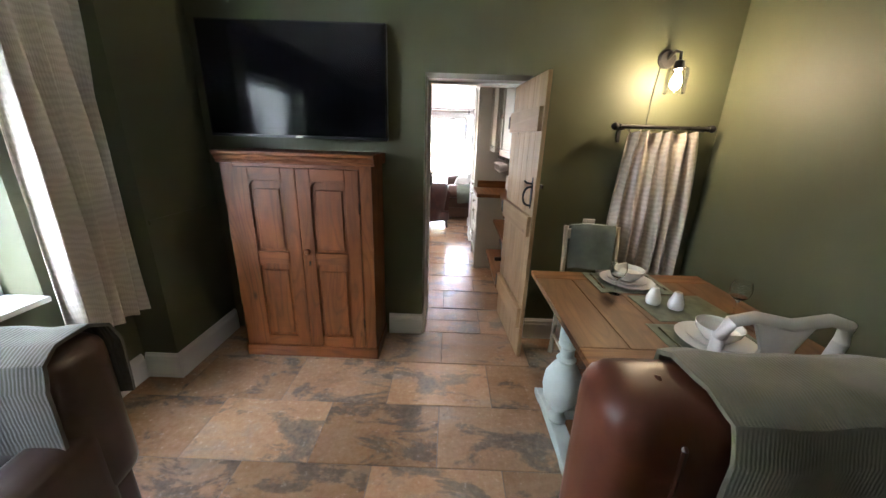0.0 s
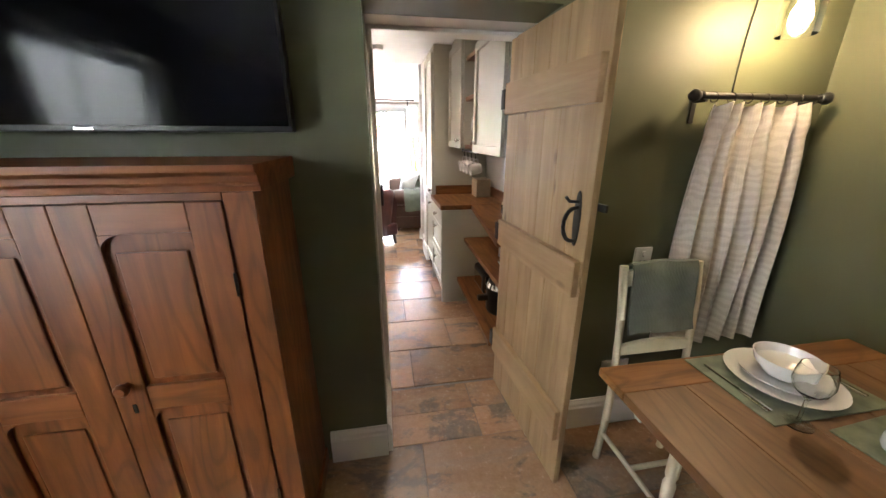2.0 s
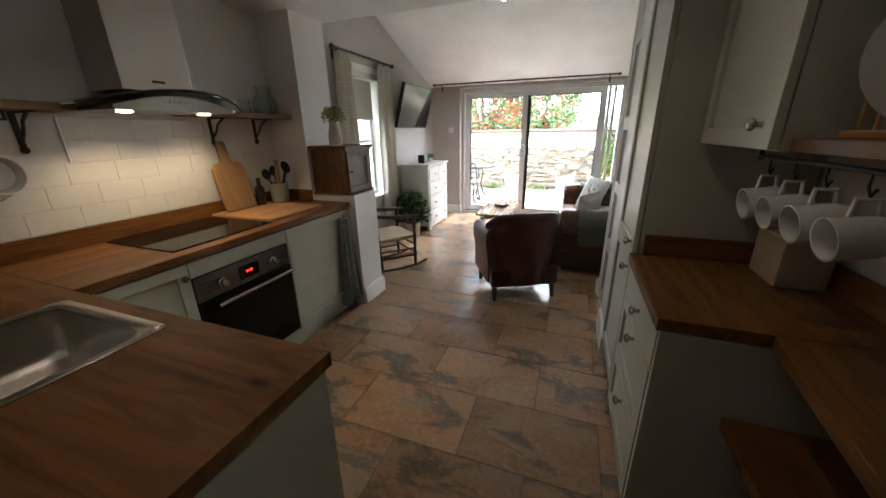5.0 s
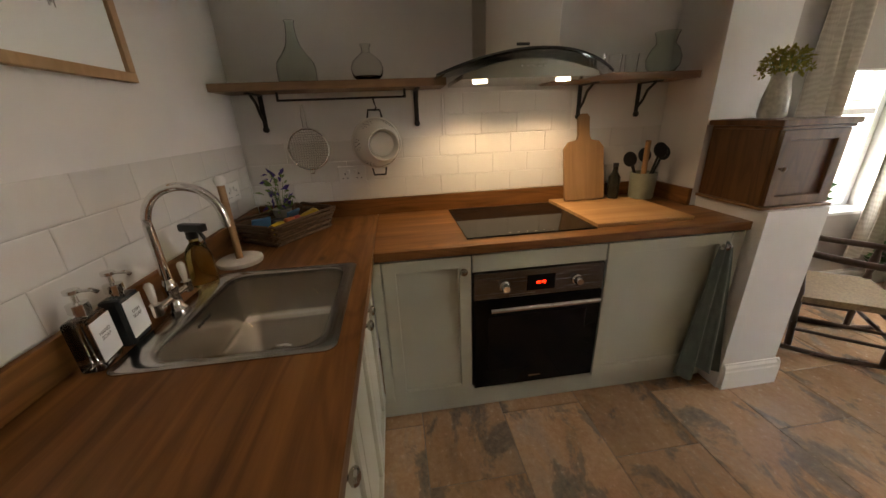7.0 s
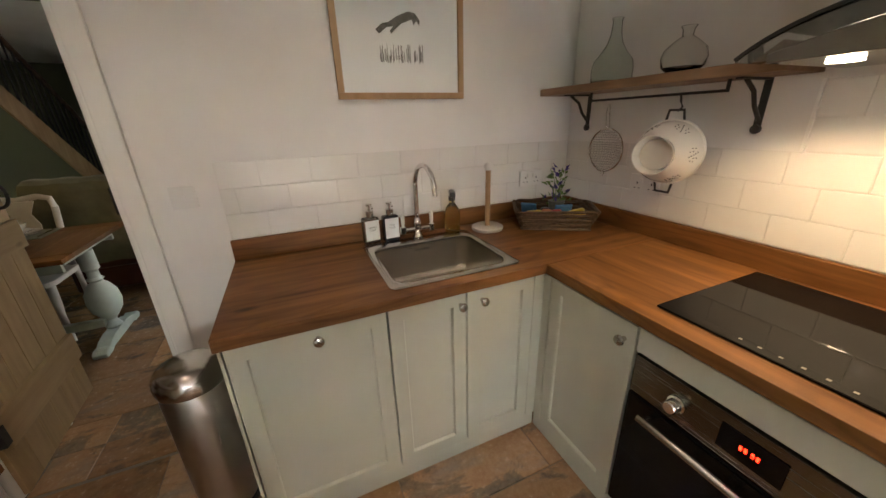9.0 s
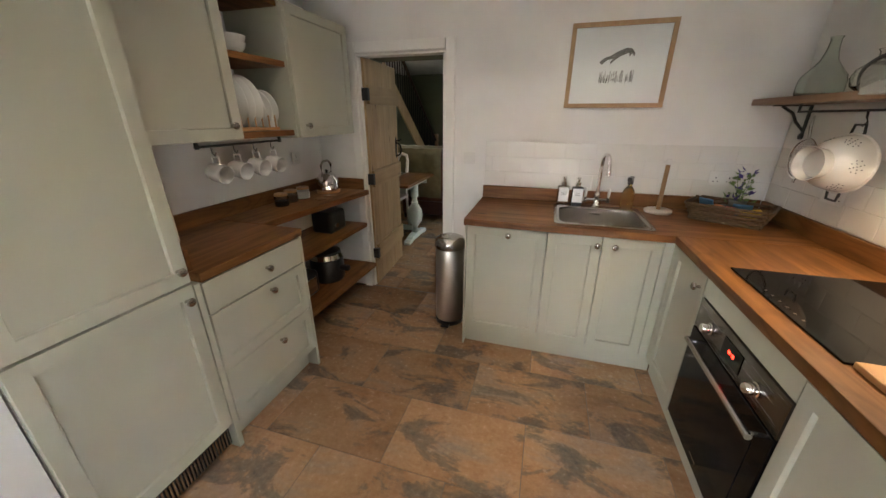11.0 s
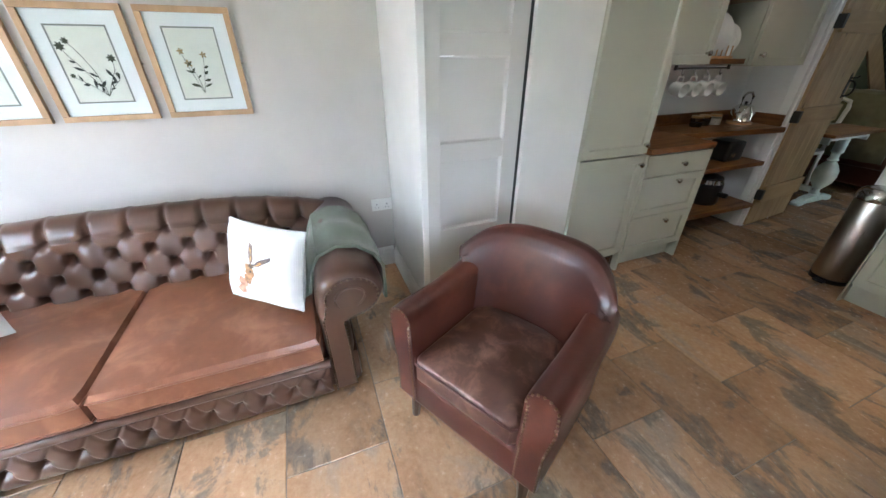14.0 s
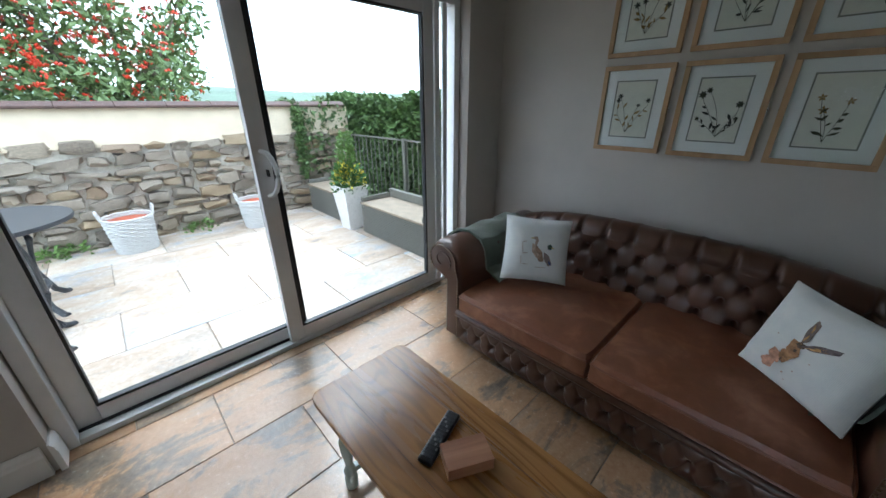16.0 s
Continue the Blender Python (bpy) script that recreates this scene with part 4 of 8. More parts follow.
packet(0.10, 0.05, 0.048, (0.09, 0.05, 0.05), (0, 0, 20), (0.62, 0.46, 0.02), "yellow snack packet lying in the basket")
packet(-0.10, 0.04, 0.05, (0.10, 0.06, 0.05), (0, 20, -25), (0.60, 0.44, 0.03), "crumpled yellow snack packet in the basket")
packet(-0.01, 0.055, 0.045, (0.05, 0.03, 0.07), (25, 0, 10), (0.34, 0.05, 0.05), "red foil snack packet in the basket")
packet(0.045, 0.07, 0.048, (0.05, 0.035, 0.075), (20, 0, -12), (0.50, 0.16, 0.06), "orange snack packet in the basket")
packet(-0.05, -0.03, 0.05, (0.09, 0.012, 0.09), (-30, 0, 10), (0.08, 0.22, 0.42), "blue foil packet in the basket")
packet(0.12, -0.03, 0.055, (0.08, 0.012, 0.09), (-25, 0, -20), (0.07, 0.2, 0.4), "bright blue foil packet in the basket")
packet(0.02, -0.035, 0.04, (0.08, 0.05, 0.06), (0, 0, 0), (0.03, 0.03, 0.035), "dark snack packet in the basket")

LEAF = plain("fresh leaf", (0.055, 0.13, 0.03), 0.45, 0.4, 60)
PALELEAF = plain("pale leaf", (0.12, 0.20, 0.045), 0.45, 0.4, 60)


def leaf_cloud(n, place, size, seed, flat=0.5):
    """Many small folded leaves; place(rng) gives a point and a way out."""
    rng = random.Random(seed)
    bm = bmesh.new()
    for _ in range(n):
        p, out = place(rng)
        s = size * rng.uniform(0.6, 1.35)
        d = (Vector(out) + Vector((rng.gauss(0, flat), rng.gauss(0, flat), rng.gauss(0, flat)))).normalized()
        side = d.cross(Vector((rng.gauss(0, 1), rng.gauss(0, 1), rng.gauss(0, 1) + 0.3))).normalized()
        nrm = side.cross(d)
        p = Vector(p)
        a = bm.verts.new(p)
        b = bm.verts.new(p + d * s * 0.5 + side * s * 0.28 + nrm * s * 0.08)
        c = bm.verts.new(p + d * s - nrm * s * 0.12)
        e2 = bm.verts.new(p + d * s * 0.5 - side * s * 0.28 + nrm * s * 0.08)
        bm.faces.new((a, b, c))
        bm.faces.new((a, c, e2))
    return bm


def dome(r, h, z0):
    def place(rng):
        a, k = rng.uniform(0, 6.283), rng.random() ** 0.6
        zz = rng.random()
        rad = r * k * (1 - 0.5 * zz * zz)
        return (rad * math.cos(a), rad * math.sin(a), z0 + h * zz), (math.cos(a), math.sin(a), 0.5)
    return place


def potted(name, m, potprofile, potmat, r, h, z0, n, size, leafmat, label, seed, blooms=None):
    e = thing(name, m, label, "plant")
    part("pot", lathe(potprofile, 28), potmat, e, "", True)
    part("foliage", leaf_cloud(n, dome(r, h, z0), size, seed), leafmat, e, "", False)
    rng = random.Random(seed)
    bm = None
    for k in range(9):
        a = 2.4 * k
        bm = tube([(0.01 * math.cos(a), 0.01 * math.sin(a), z0 - 0.04), (r * 0.3 * math.cos(a), r * 0.3 * math.sin(a), z0 + h * 0.4), (r * 0.6 * math.cos(a), r * 0.6 * math.sin(a), z0 + h * rng.uniform(0.5, 0.95))], size * 0.04, 5, bm)
    part("stems", bm, leafmat, e)
    if blooms:
        part("blooms", leaf_cloud(blooms[0], dome(r * 0.95, h, z0 + 0.1 * h), blooms[1], seed + 5, 0.9), blooms[2], e, blooms[3])
    return e


potted("pansy_pot", B @ pose(-0.02, -0.045, 0.03), [(0.0001, 0), (0.03, 0), (0.04, 0.05), (0.043, 0.075), (0.0001, 0.07)], GREYRATTAN, 0.07, 0.17, 0.06, 36, 0.036, PALELEAF, "small pot of violet pansies standing in the basket", 3, (26, 0.036, plain("violet petals", (0.06, 0.035, 0.22), 0.6), "violet flowers"))

# chopping boards and utensils at the end of the hob run
e = top_level("chopping_board", box((-1.942, 1.652, WT + 0.001), (-1.415, 2.14, WT + 0.019), 0.004), BOARD_Y, "large flat wooden chopping board beside the hob", "chopping board")
paddle = [(-0.115, 0.0), (0.115, 0.0), (0.12, 0.012), (0.118, 0.29), (0.09, 0.325), (0.042, 0.335), (0.033, 0.36), (0.033, 0.43), (0.036, 0.455), (0.02, 0.475), (-0.02, 0.475), (-0.036, 0.455), (-0.033, 0.43), (-0.033, 0.36), (-0.042, 0.335), (-0.09, 0.325), (-0.118, 0.29), (-0.12, 0.012)]
pb = link("paddle_board", prism(paddle, 1, -0.011, 0.011, 0.004), BOARD, None)
pb.matrix_world = pose(-1.862, 1.83, WT + 0.022, -12, 0, 90)
tagged(pb, "pale wooden paddle board leaning on the wall", "chopping board")
e = thing("utensil_pot", pose(-1.83, 2.16, WT + 0.019), "sage green pot full of black kitchen utensils", "utensil pot")
part("pot", lathe([(0.0001, 0), (0.06, 0), (0.065, 0.01), (0.07, 0.145), (0.066, 0.145), (0.06, 0.02), (0.0001, 0.02)], 26), plain("sage glaze", (0.24, 0.26, 0.20), 0.3), e, "", True)
for k, (a, lean, ln, kind) in enumerate(((0.3, 0.05, 0.27, "disc"), (1.4, 0.06, 0.25, "spoon"), (2.6, 0.055, 0.23, "spoon"), (3.6, 0.06, 0.24, "whisk"), (4.6, 0.06, 0.22, "spoon"), (5.6, 0.055, 0.32, "wood"))):
    dx, dy = lean * math.cos(a), lean * math.sin(a)
    mt = BOARD if kind == "wood" else BLACK
    tip = Vector((dx * 1.5, dy * 1.5, ln))
    u = part("utensil", tube([(dx * 0.2, dy * 0.2, 0.03), tip * 0.9, tip], 0.006 if kind != "wood" else 0.014, 8), mt, e, "wooden rolling pin" if kind == "wood" else "", True)
    if kind in ("disc", "spoon"):
        part("utensil_head", lathe([(0.0001, -0.004), (0.038, -0.004), (0.042, 0), (0.038, 0.004), (0.0001, 0.004)], 18, None, Matrix.Translation(tip) @ Matrix.Rotation(radians(75), 4, "Y") @ Matrix.Rotation(a, 4, "Z")), mt, u, "", True)
e = thing("oil_bottle", pose(-1.87, 2.01, WT + 0.019), "dark glass oil bottle", "bottle")
part("bottle", lathe([(0.0001, 0), (0.032, 0), (0.033, 0.12), (0.015, 0.15), (0.013, 0.18)], 18), plain("dark bottle", (0.02, 0.018, 0.012), 0.08), e, "", True)
part("cap", lathe([(0.015, 0.178), (0.015, 0.20), (0.0001, 0.202)], 12), BLACK, e)


# cupboard on the pier with a vase of dried flowers
e = thing("wall_cupboard", pose(-1.322, 2.345, 0.966, 0, 0, 90), "small old oak cupboard with a panelled door on the pier", "cupboard")
part("base_board", box((-0.006, -0.026, 0), (0.362, 0.325, 0.014), 0.004), CUPSIDE, e, "thin pale base board")
part("body", box((0.006, 0.0005, 0.0145), (0.340, 0.32, 0.352), 0.004), CUPB, e)
part("side_panel", box((0.3403, 0.013, 0.0148), (0.3455, 0.32, 0.337), 0.002), CUPSIDE, e, "worn paler oak side")
part("top", box((-0.018, -0.030, 0.3525), (0.368, 0.325, 0.378), 0.006), CUPB, e, "overhanging moulded top")
part("top_mould", box((-0.008, -0.020, 0.338), (0.356, 0.3, 0.352), 0.005), CUPB, e)
d = part("door", shaker(0.012, 0.325, 0.018, 0.336, 0.055, 0.018), CUPB, e, "panelled oak door")
part("worn_edge", box((0.3255, -0.014, 0.016), (0.3475, 0.012, 0.337), 0.007, None, 3), CUPSIDE, e, "chipped paler corner post")
part("knob", lathe([(0.006, 0), (0.005, 0.012), (0.011, 0.018), (0.012, 0.024), (0.0001, 0.03)], 14, None, Matrix.Translation((0.036, -0.018, 0.18)) @ Matrix.Rotation(radians(90), 4, "X")), CUPB, d, "small turned knob", True)
e = thing("flower_vase", pose(-1.50, 2.50, 1.345), "pale stone vase of dried yellow flowers on the cupboard", "vase")
part("vase", lathe([(0.0001, 0), (0.048, 0), (0.055, 0.02), (0.05, 0.09), (0.038, 0.15), (0.036, 0.18), (0.04, 0.19), (0.034, 0.19), (0.03, 0.17), (0.0001, 0.1)], 26), plain("speckled vase glaze", (0.45, 0.43, 0.37), 0.4, 0.25, 45), e, "", True)
part("flowers", leaf_cloud(420, dome(0.10, 0.10, 0.18), 0.022, 8, 1.0), plain("dried yellow flowers", (0.30, 0.27, 0.05), 0.8, 0.4, 90), e, "dried yellow flower heads")
bm = None
for k in range(10):
    a = k * 0.63
    bm = tube([(0.01 * math.cos(a), 0.01 * math.sin(a), 0.14), (0.06 * math.cos(a), 0.06 * math.sin(a), 0.25)], 0.002, 5, bm)
part("stems", bm, PALELEAF, e)

# towel hanging from the end cabinet's knob
def towel(u, v):
    w = 0.035 + 0.085 * v ** 0.8
    fold = 0.02 * math.sin(u * 15 + v) * (0.3 + v)
    return ((u - 0.5) * 2 * w, -0.03 - 0.022 * v + fold, 0.81 - 0.70 * v - 0.02 * math.sin(u * 9))


tw = link("tea_towel", sheet(30, 18, towel, 0.004), TEATOWEL, None, "", True)
tw.matrix_world = pose(-1.335, 2.235, 0, 0, 0, 90)
tagged(tw, "grey green linen towel hanging from a knob", "towel")

# pedal bin
e = thing("pedal_bin", pose(-0.035, 0.345, 0), "tall brushed steel pedal bin beside the cabinets", "bin")
part("body", lathe([(0.0001, 0.03), (0.10, 0.03), (0.105, 0.04), (0.105, 0.60), (0.10, 0.61)], 36), STEEL_Z, e, "brushed steel drum", True)
part("lid", lathe([(0.109, 0.605), (0.112, 0.62), (0.11, 0.65), (0.095, 0.675), (0.06, 0.69), (0.0001, 0.695)], 36), STEEL, e, "domed steel lid", True)
part("base", lathe([(0.0001, 0), (0.107, 0), (0.108, 0.03), (0.0001, 0.032)], 30), BLACK, e, "black plastic foot ring", True)
part("pedal", box((-0.03, 0.09, 0.008), (0.03, 0.15, 0.02), 0.004), BLACK, e, "black pedal")

# framed print over the sink: a leaping animal among grass, in grey wash
e = thing("framed_print", pose(-1.0, 0.004, 1.775, 0, 0, 180), "oak framed grey wash print of a leaping animal above the sink", "picture")
W2, H2 = 0.288, 0.238
for nm, lo, hi in (("frame_rail", (-W2, -0.022, H2 - 0.026), (W2, 0, H2)), ("frame_rail", (-W2, -0.022, -H2), (W2, 0, -H2 + 0.026)), ("frame_stile", (-W2, -0.022, -H2 + 0.0265), (-W2 + 0.026, 0, H2 - 0.0265)), ("frame_stile", (W2 - 0.026, -0.022, -H2 + 0.0265), (W2, 0, H2 - 0.0265))):
    part(nm, box(lo, hi, 0.002), OAK, e, "oak frame")
pp = part("paper", box((-W2 + 0.02, -0.01, -H2 + 0.02), (W2 - 0.02, -0.004, H2 - 0.02)), PAPER, e, "white print paper")
body = [(-0.12, -0.01), (-0.09, 0.012), (-0.06, 0.018), (-0.02, 0.04), (0.03, 0.058), (0.062, 0.055), (0.085, 0.03), (0.082, 0.012), (0.068, 0.028), (0.055, 0.012), (0.048, 0.032), (0.0, 0.016), (-0.03, -0.004), (-0.05, -0.022), (-0.056, -0.012), (-0.04, 0.004), (-0.07, 0.0), (-0.105, -0.024)]
part("drawing", prism([(x * 0.95 + 0.005, z * 1.05 + 0.035) for x, z in body], 1, -0.0108, -0.0102), GREYINK, pp, "grey wash animal shape")
rng = random.Random(4)
bm = None
for k in range(70):
    x = rng.uniform(-0.10, 0.10)
    bm = box((x, -0.0107, -0.085 + rng.uniform(-0.012, 0.004)), (x + rng.uniform(0.0008, 0.003), -0.0102, -0.05 + rng.uniform(-0.02, 0.028)), 0, bm)
part("grass_strokes", bm, GREYINK, pp, "grey grass strokes")
part("glazing", box((-W2 + 0.022, -0.0155, -H2 + 0.022), (W2 - 0.022, -0.0145, H2 - 0.022)), GLASS, e).visible_shadow = False

# right-hand wall units
cabinet("wall_cabinet", pose(0.81, 0.755, 0, 0, 0, -90), 0.62, 1.36, 2.06, 0.388, [(0, 0.62, 1.362, 2.058, "door", [(0.07, 1.43)])], "sage green shaker wall cabinet by the door", "wall cabinets")
cabinet("wall_cabinet", pose(0.81, 1.70, 0, 0, 0, -90), 0.525, 1.375, 2.266, 0.388, [(0, 0.525, 1.377, 2.20, "door", [(0.465, 1.44)])], "sage green shaker wall cabinet beside the fridge", "wall cabinets")
for z, lbl in ((1.375, "oak shelf holding a plate rack"), (1.74, "oak shelf with white bowls"), (2.03, "upper oak shelf between the cabinets")):
    top_level("open_shelf", box((0.83, 0.757, z), (1.198, 1.173, z + 0.032), 0.003), WORKTOP_Y, lbl, "shelf", "open shelves")
r = thing("plate_rack", pose(0.98, 0.97, 1.4075), "wooden plate rack full of white plates", "plate rack")
for dx in (-0.07, 0.07):
    part("rail", box((dx - 0.008, -0.18, 0), (dx + 0.008, 0.18, 0.016), 0.003), BOARD_Y, r)
for k in range(7):
    for dx in (-0.07, 0.07):
        part("peg", tube([(dx, -0.16 + 0.05 * k, 0.012), (dx, -0.16 + 0.05 * k, 0.08)], 0.004, 8), BOARD_Y, r)
PLATE = [(0.0001, 0), (0.06, 0), (0.065, 0.004), (0.115, 0.016), (0.118, 0.02), (0.112, 0.019), (0.062, 0.008), (0.0001, 0.006)]
for k in range(6):
    rad = 1.12 if k > 2 else 0.85
    ob = link("plate", lathe([(a * rad, b) for a, b in PLATE], 30), CHINA, None, "", True)
    ob.matrix_world = pose(0.98, 0.825 + 0.05 * k, 1.422 + 0.118 * rad, 0, 0, 0) @ Matrix.Rotation(radians(82), 4, "X")
    tagged(ob, "white china plate standing in the rack", "plate", "plates in the rack")
for z, rad, hh in ((1.773, 0.085, 0.06), (1.80, 0.09, 0.065)):
    vb = link("bowl", lathe([(0.0001, 0), (rad * 0.5, 0), (rad * 0.9, hh * 0.6), (rad, hh), (rad * 0.95, hh), (rad * 0.8, hh * 0.55), (0.0001, 0.012)], 30), CHINA, None, "", True)
    vb.matrix_world = Matrix.Translation((0.98, 0.98, z))
    tagged(vb, "white china bowl stacked on the shelf", "bowl", "bowls on the shelf")
vm = vessel("mug", (0.95, 0.80, 1.408), [(0.0001, 0), (0.035, 0), (0.037, 0.09)], CHINA, "white mug on the shelf", "mug")
rl = thing("mug_rail", pose(0.86, 1.13, 1.352), "black iron rail with hooks under the shelf", "rail")
part("rail", tube([(0, 0.26, 0), (0, -0.28, 0)], 0.006, 10), IRON, rl, "", True)
for y in (0.25, -0.27):
    part("rail_end", box((-0.006, y - 0.008, -0.01), (0.006, y + 0.008, 0.02), 0.002), IRON, rl)
for k in range(4):
    y = 0.18 - 0.125 * k
    part("hook", tube([(0, y, 0.006), (0, y, -0.03), (0, y - 0.012, -0.045), (0, y - 0.022, -0.03)], 0.003, 6), IRON, rl, "", True)
    mg = thing("mug", pose(0.86, 1.13 + y - 0.012, 1.352 - 0.125, 0, 0, 0), "white mug hanging on its side from a hook", "mug", "hanging mugs")
    part("cup", lathe([(0.0001, 0), (0.036, 0), (0.042, 0.02), (0.045, 0.09), (0.042, 0.09), (0.038, 0.01), (0.0001, 0.006)], 24, None, Matrix.Rotation(radians(-100), 4, "Y") @ Matrix.Translation((0, 0, -0.045))), CHINA, mg, "", True)
    part("handle", tube([(-0.02, 0, 0.04), (-0.018, 0, 0.075), (0.018, 0, 0.075), (0.022, 0, 0.04)], 0.005, 8), CHINA, mg, "", True)
# kettle, jars and small appliances
e = thing("kettle", pose(1.03, 0.20, WT + 0.001), "polished steel stovetop-style kettle on its base", "kettle")
part("power_base", lathe([(0.0001, 0), (0.09, 0), (0.09, 0.018), (0.0001, 0.02)], 28), BOARD_Y, e, "round brown base", True)
part("body", lathe([(0.083, 0.021), (0.09, 0.03), (0.085, 0.09), (0.062, 0.14), (0.04, 0.155), (0.0001, 0.158)], 32), CHROME, e, "polished steel body", True)
part("lid_knob", lathe([(0.008, 0.157), (0.014, 0.175), (0.0001, 0.18)], 14), BLACK, e, "", True)
part("spout", tube([(0, 0.075, 0.06), (0, 0.115, 0.10), (0, 0.135, 0.135)], 0.018, 12, None, 0.010), CHROME, e, "", True)
part("handle", tube([(0, 0.06, 0.13), (0, 0.065, 0.215), (0, 0.03, 0.245), (0, -0.03, 0.245), (0, -0.065, 0.215), (0, -0.06, 0.13)], 0.009, 10), PEWTER, e, "arched handle", True)
for k, (x, y) in enumerate(((1.06, 0.70), (1.08, 0.58), (1.07, 0.46))):
    e = thing("storage_jar", pose(x, y, WT + 0.001), "small glass jar with a wooden lid", "jar", "jars")
    part("jar", lathe([(0.0001, 0), (0.042, 0), (0.045, 0.01), (0.045, 0.062), (0.04, 0.07)], 22), CLEARGLASS, e, "", True)
    part("contents", lathe([(0.0001, 0.004), (0.040, 0.004), (0.040, 0.035 + 0.01 * k), (0.0001, 0.036 + 0.01 * k)], 20), (SOIL, WICKER, CHINA)[k], e, "", True)
    part("lid", lathe([(0.043, 0.07), (0.043, 0.085), (0.0001, 0.087)], 22), BOARD_Y, e, "wooden lid", True)
for k in range(2):
    cs = link("coaster", lathe([(0.0001, 0), (0.045, 0), (0.045, 0.006), (0.0001, 0.0065)], 22), SHELFWOOD, None, "", True)
    cs.matrix_world = Matrix.Translation((0.93, 0.34 + 0.11 * k, WT + 0.001))
    tagged(cs, "dark round wooden coaster", "coaster", "coasters")
bx = top_level("box_file", box((1.02, 1.45, WT + 0.001), (1.16, 1.64, WT + 0.17), 0.004), plain("plain kraft board", (0.48, 0.40, 0.29), 0.7), "plain cream wooden box on the worktop", "box")
for z, front in ((0.585, 0.80), (0.215, 0.74)):
    top_level("low_shelf", prism([(front, 0.03), (1.198, 0.03), (1.198, 1.087), (front + 0.02, 1.087)], 2, z, z + 0.035, 0.003), WORKTOP_Y, "brown oak shelf under the worktop", "shelf", "under-counter shelves")
e = thing("air_fryer", pose(0.97, 0.42, 0.2505), "black air fryer with a steel band on the low shelf", "air fryer")
part("body", lathe([(0.0001, 0), (0.12, 0), (0.13, 0.02), (0.13, 0.19), (0.11, 0.24), (0.05, 0.26), (0.0001, 0.262)], 28), BLACK, e, "", True)
part("band", lathe([(0.1315, 0.19), (0.118, 0.225), (0.1165, 0.222), (0.13, 0.188)], 28), CHROME, e, "", True)
part("handle", box((-0.20, -0.022, 0.09), (-0.115, 0.022, 0.13), 0.012), BLACK, e)
e = thing("toaster", pose(0.97, 0.80, 0.2505), "black and chrome two-slot toaster on the low shelf", "toaster")
part("body", box((-0.09, -0.15, 0.01), (0.09, 0.15, 0.19), 0.035, None, 4), BLACK, e, "", True)
part("end_panel", box((-0.075, -0.155, 0.03), (0.075, -0.148, 0.17), 0.003), CHROME, e, "chrome end")
part("front_band", box((-0.0935, -0.11, 0.04), (-0.089, 0.11, 0.15), 0.003), CHROME, e, "polished chrome side")
for x in (-0.035, 0.035):
    part("slot", box((x - 0.014, -0.11, 0.186), (x + 0.014, 0.11, 0.1915)), IRON, e)
part("lever", box((-0.02, -0.175, 0.11), (0.02, -0.154, 0.125), 0.004), BLACK, e)
e = thing("radio", pose(1.0, 0.30, 0.6205), "small black appliance on the upper shelf", "appliance")
part("body", box((-0.10, -0.11, 0), (0.08, 0.11, 0.17), 0.03, None, 3), BLACK, e, "", True)
part("dial", lathe([(0.02, 0), (0.018, 0.012), (0.0001, 0.013)], 16, None, Matrix.Translation((-0.1, 0.04, 0.06)) @ Matrix.Rotation(radians(-90), 4, "Y")), CHROME, e, "", True)
part("foot", box((-0.08, -0.09, -0.0003), (0.06, 0.09, 0.004)), IRON, e)


# ceiling fittings
def downlight(x, y, z, tilt=0.0):
    e = thing("downlight", pose(x, y, z, tilt), "small round recessed ceiling spotlight, lit", "ceiling light", "downlights")
    part("bezel", lathe([(0.045, -0.001), (0.044, -0.006), (0.034, -0.008), (0.030, -0.003)], 24), TRIM, e, "", True)
    part("lens", lathe([(0.030, -0.003), (0.0001, -0.0035)], 20), glow("downlight lens", (1.0, 0.93, 0.8), 9), e, "glowing lens")


# Fittings for the added kitchen downlights; number and places are assumed.
for lx, ly in ((-0.9, 0.85), (0.2, 0.95), (-0.4, 2.0)):
    downlight(lx, ly, 2.27)
SLOPE = lambda y: 3.31 - (y - 2.703) * 1.16 / 3.357
TILT = -math.degrees(math.atan(1.16 / 3.357))
downlight(-0.52, 4.3, SLOPE(4.3), TILT)
e = thing("smoke_alarm", pose(0.15, 1.9, 2.27), "round white smoke alarm on the ceiling", "smoke alarm")
part("base", lathe([(0.055, 0), (0.055, -0.012), (0.0001, -0.013)], 26), PLASTIC, e, "", True)
part("cover", lathe([(0.05, -0.012), (0.048, -0.035), (0.03, -0.042), (0.0001, -0.043)], 26), PLASTIC, e, "", True)

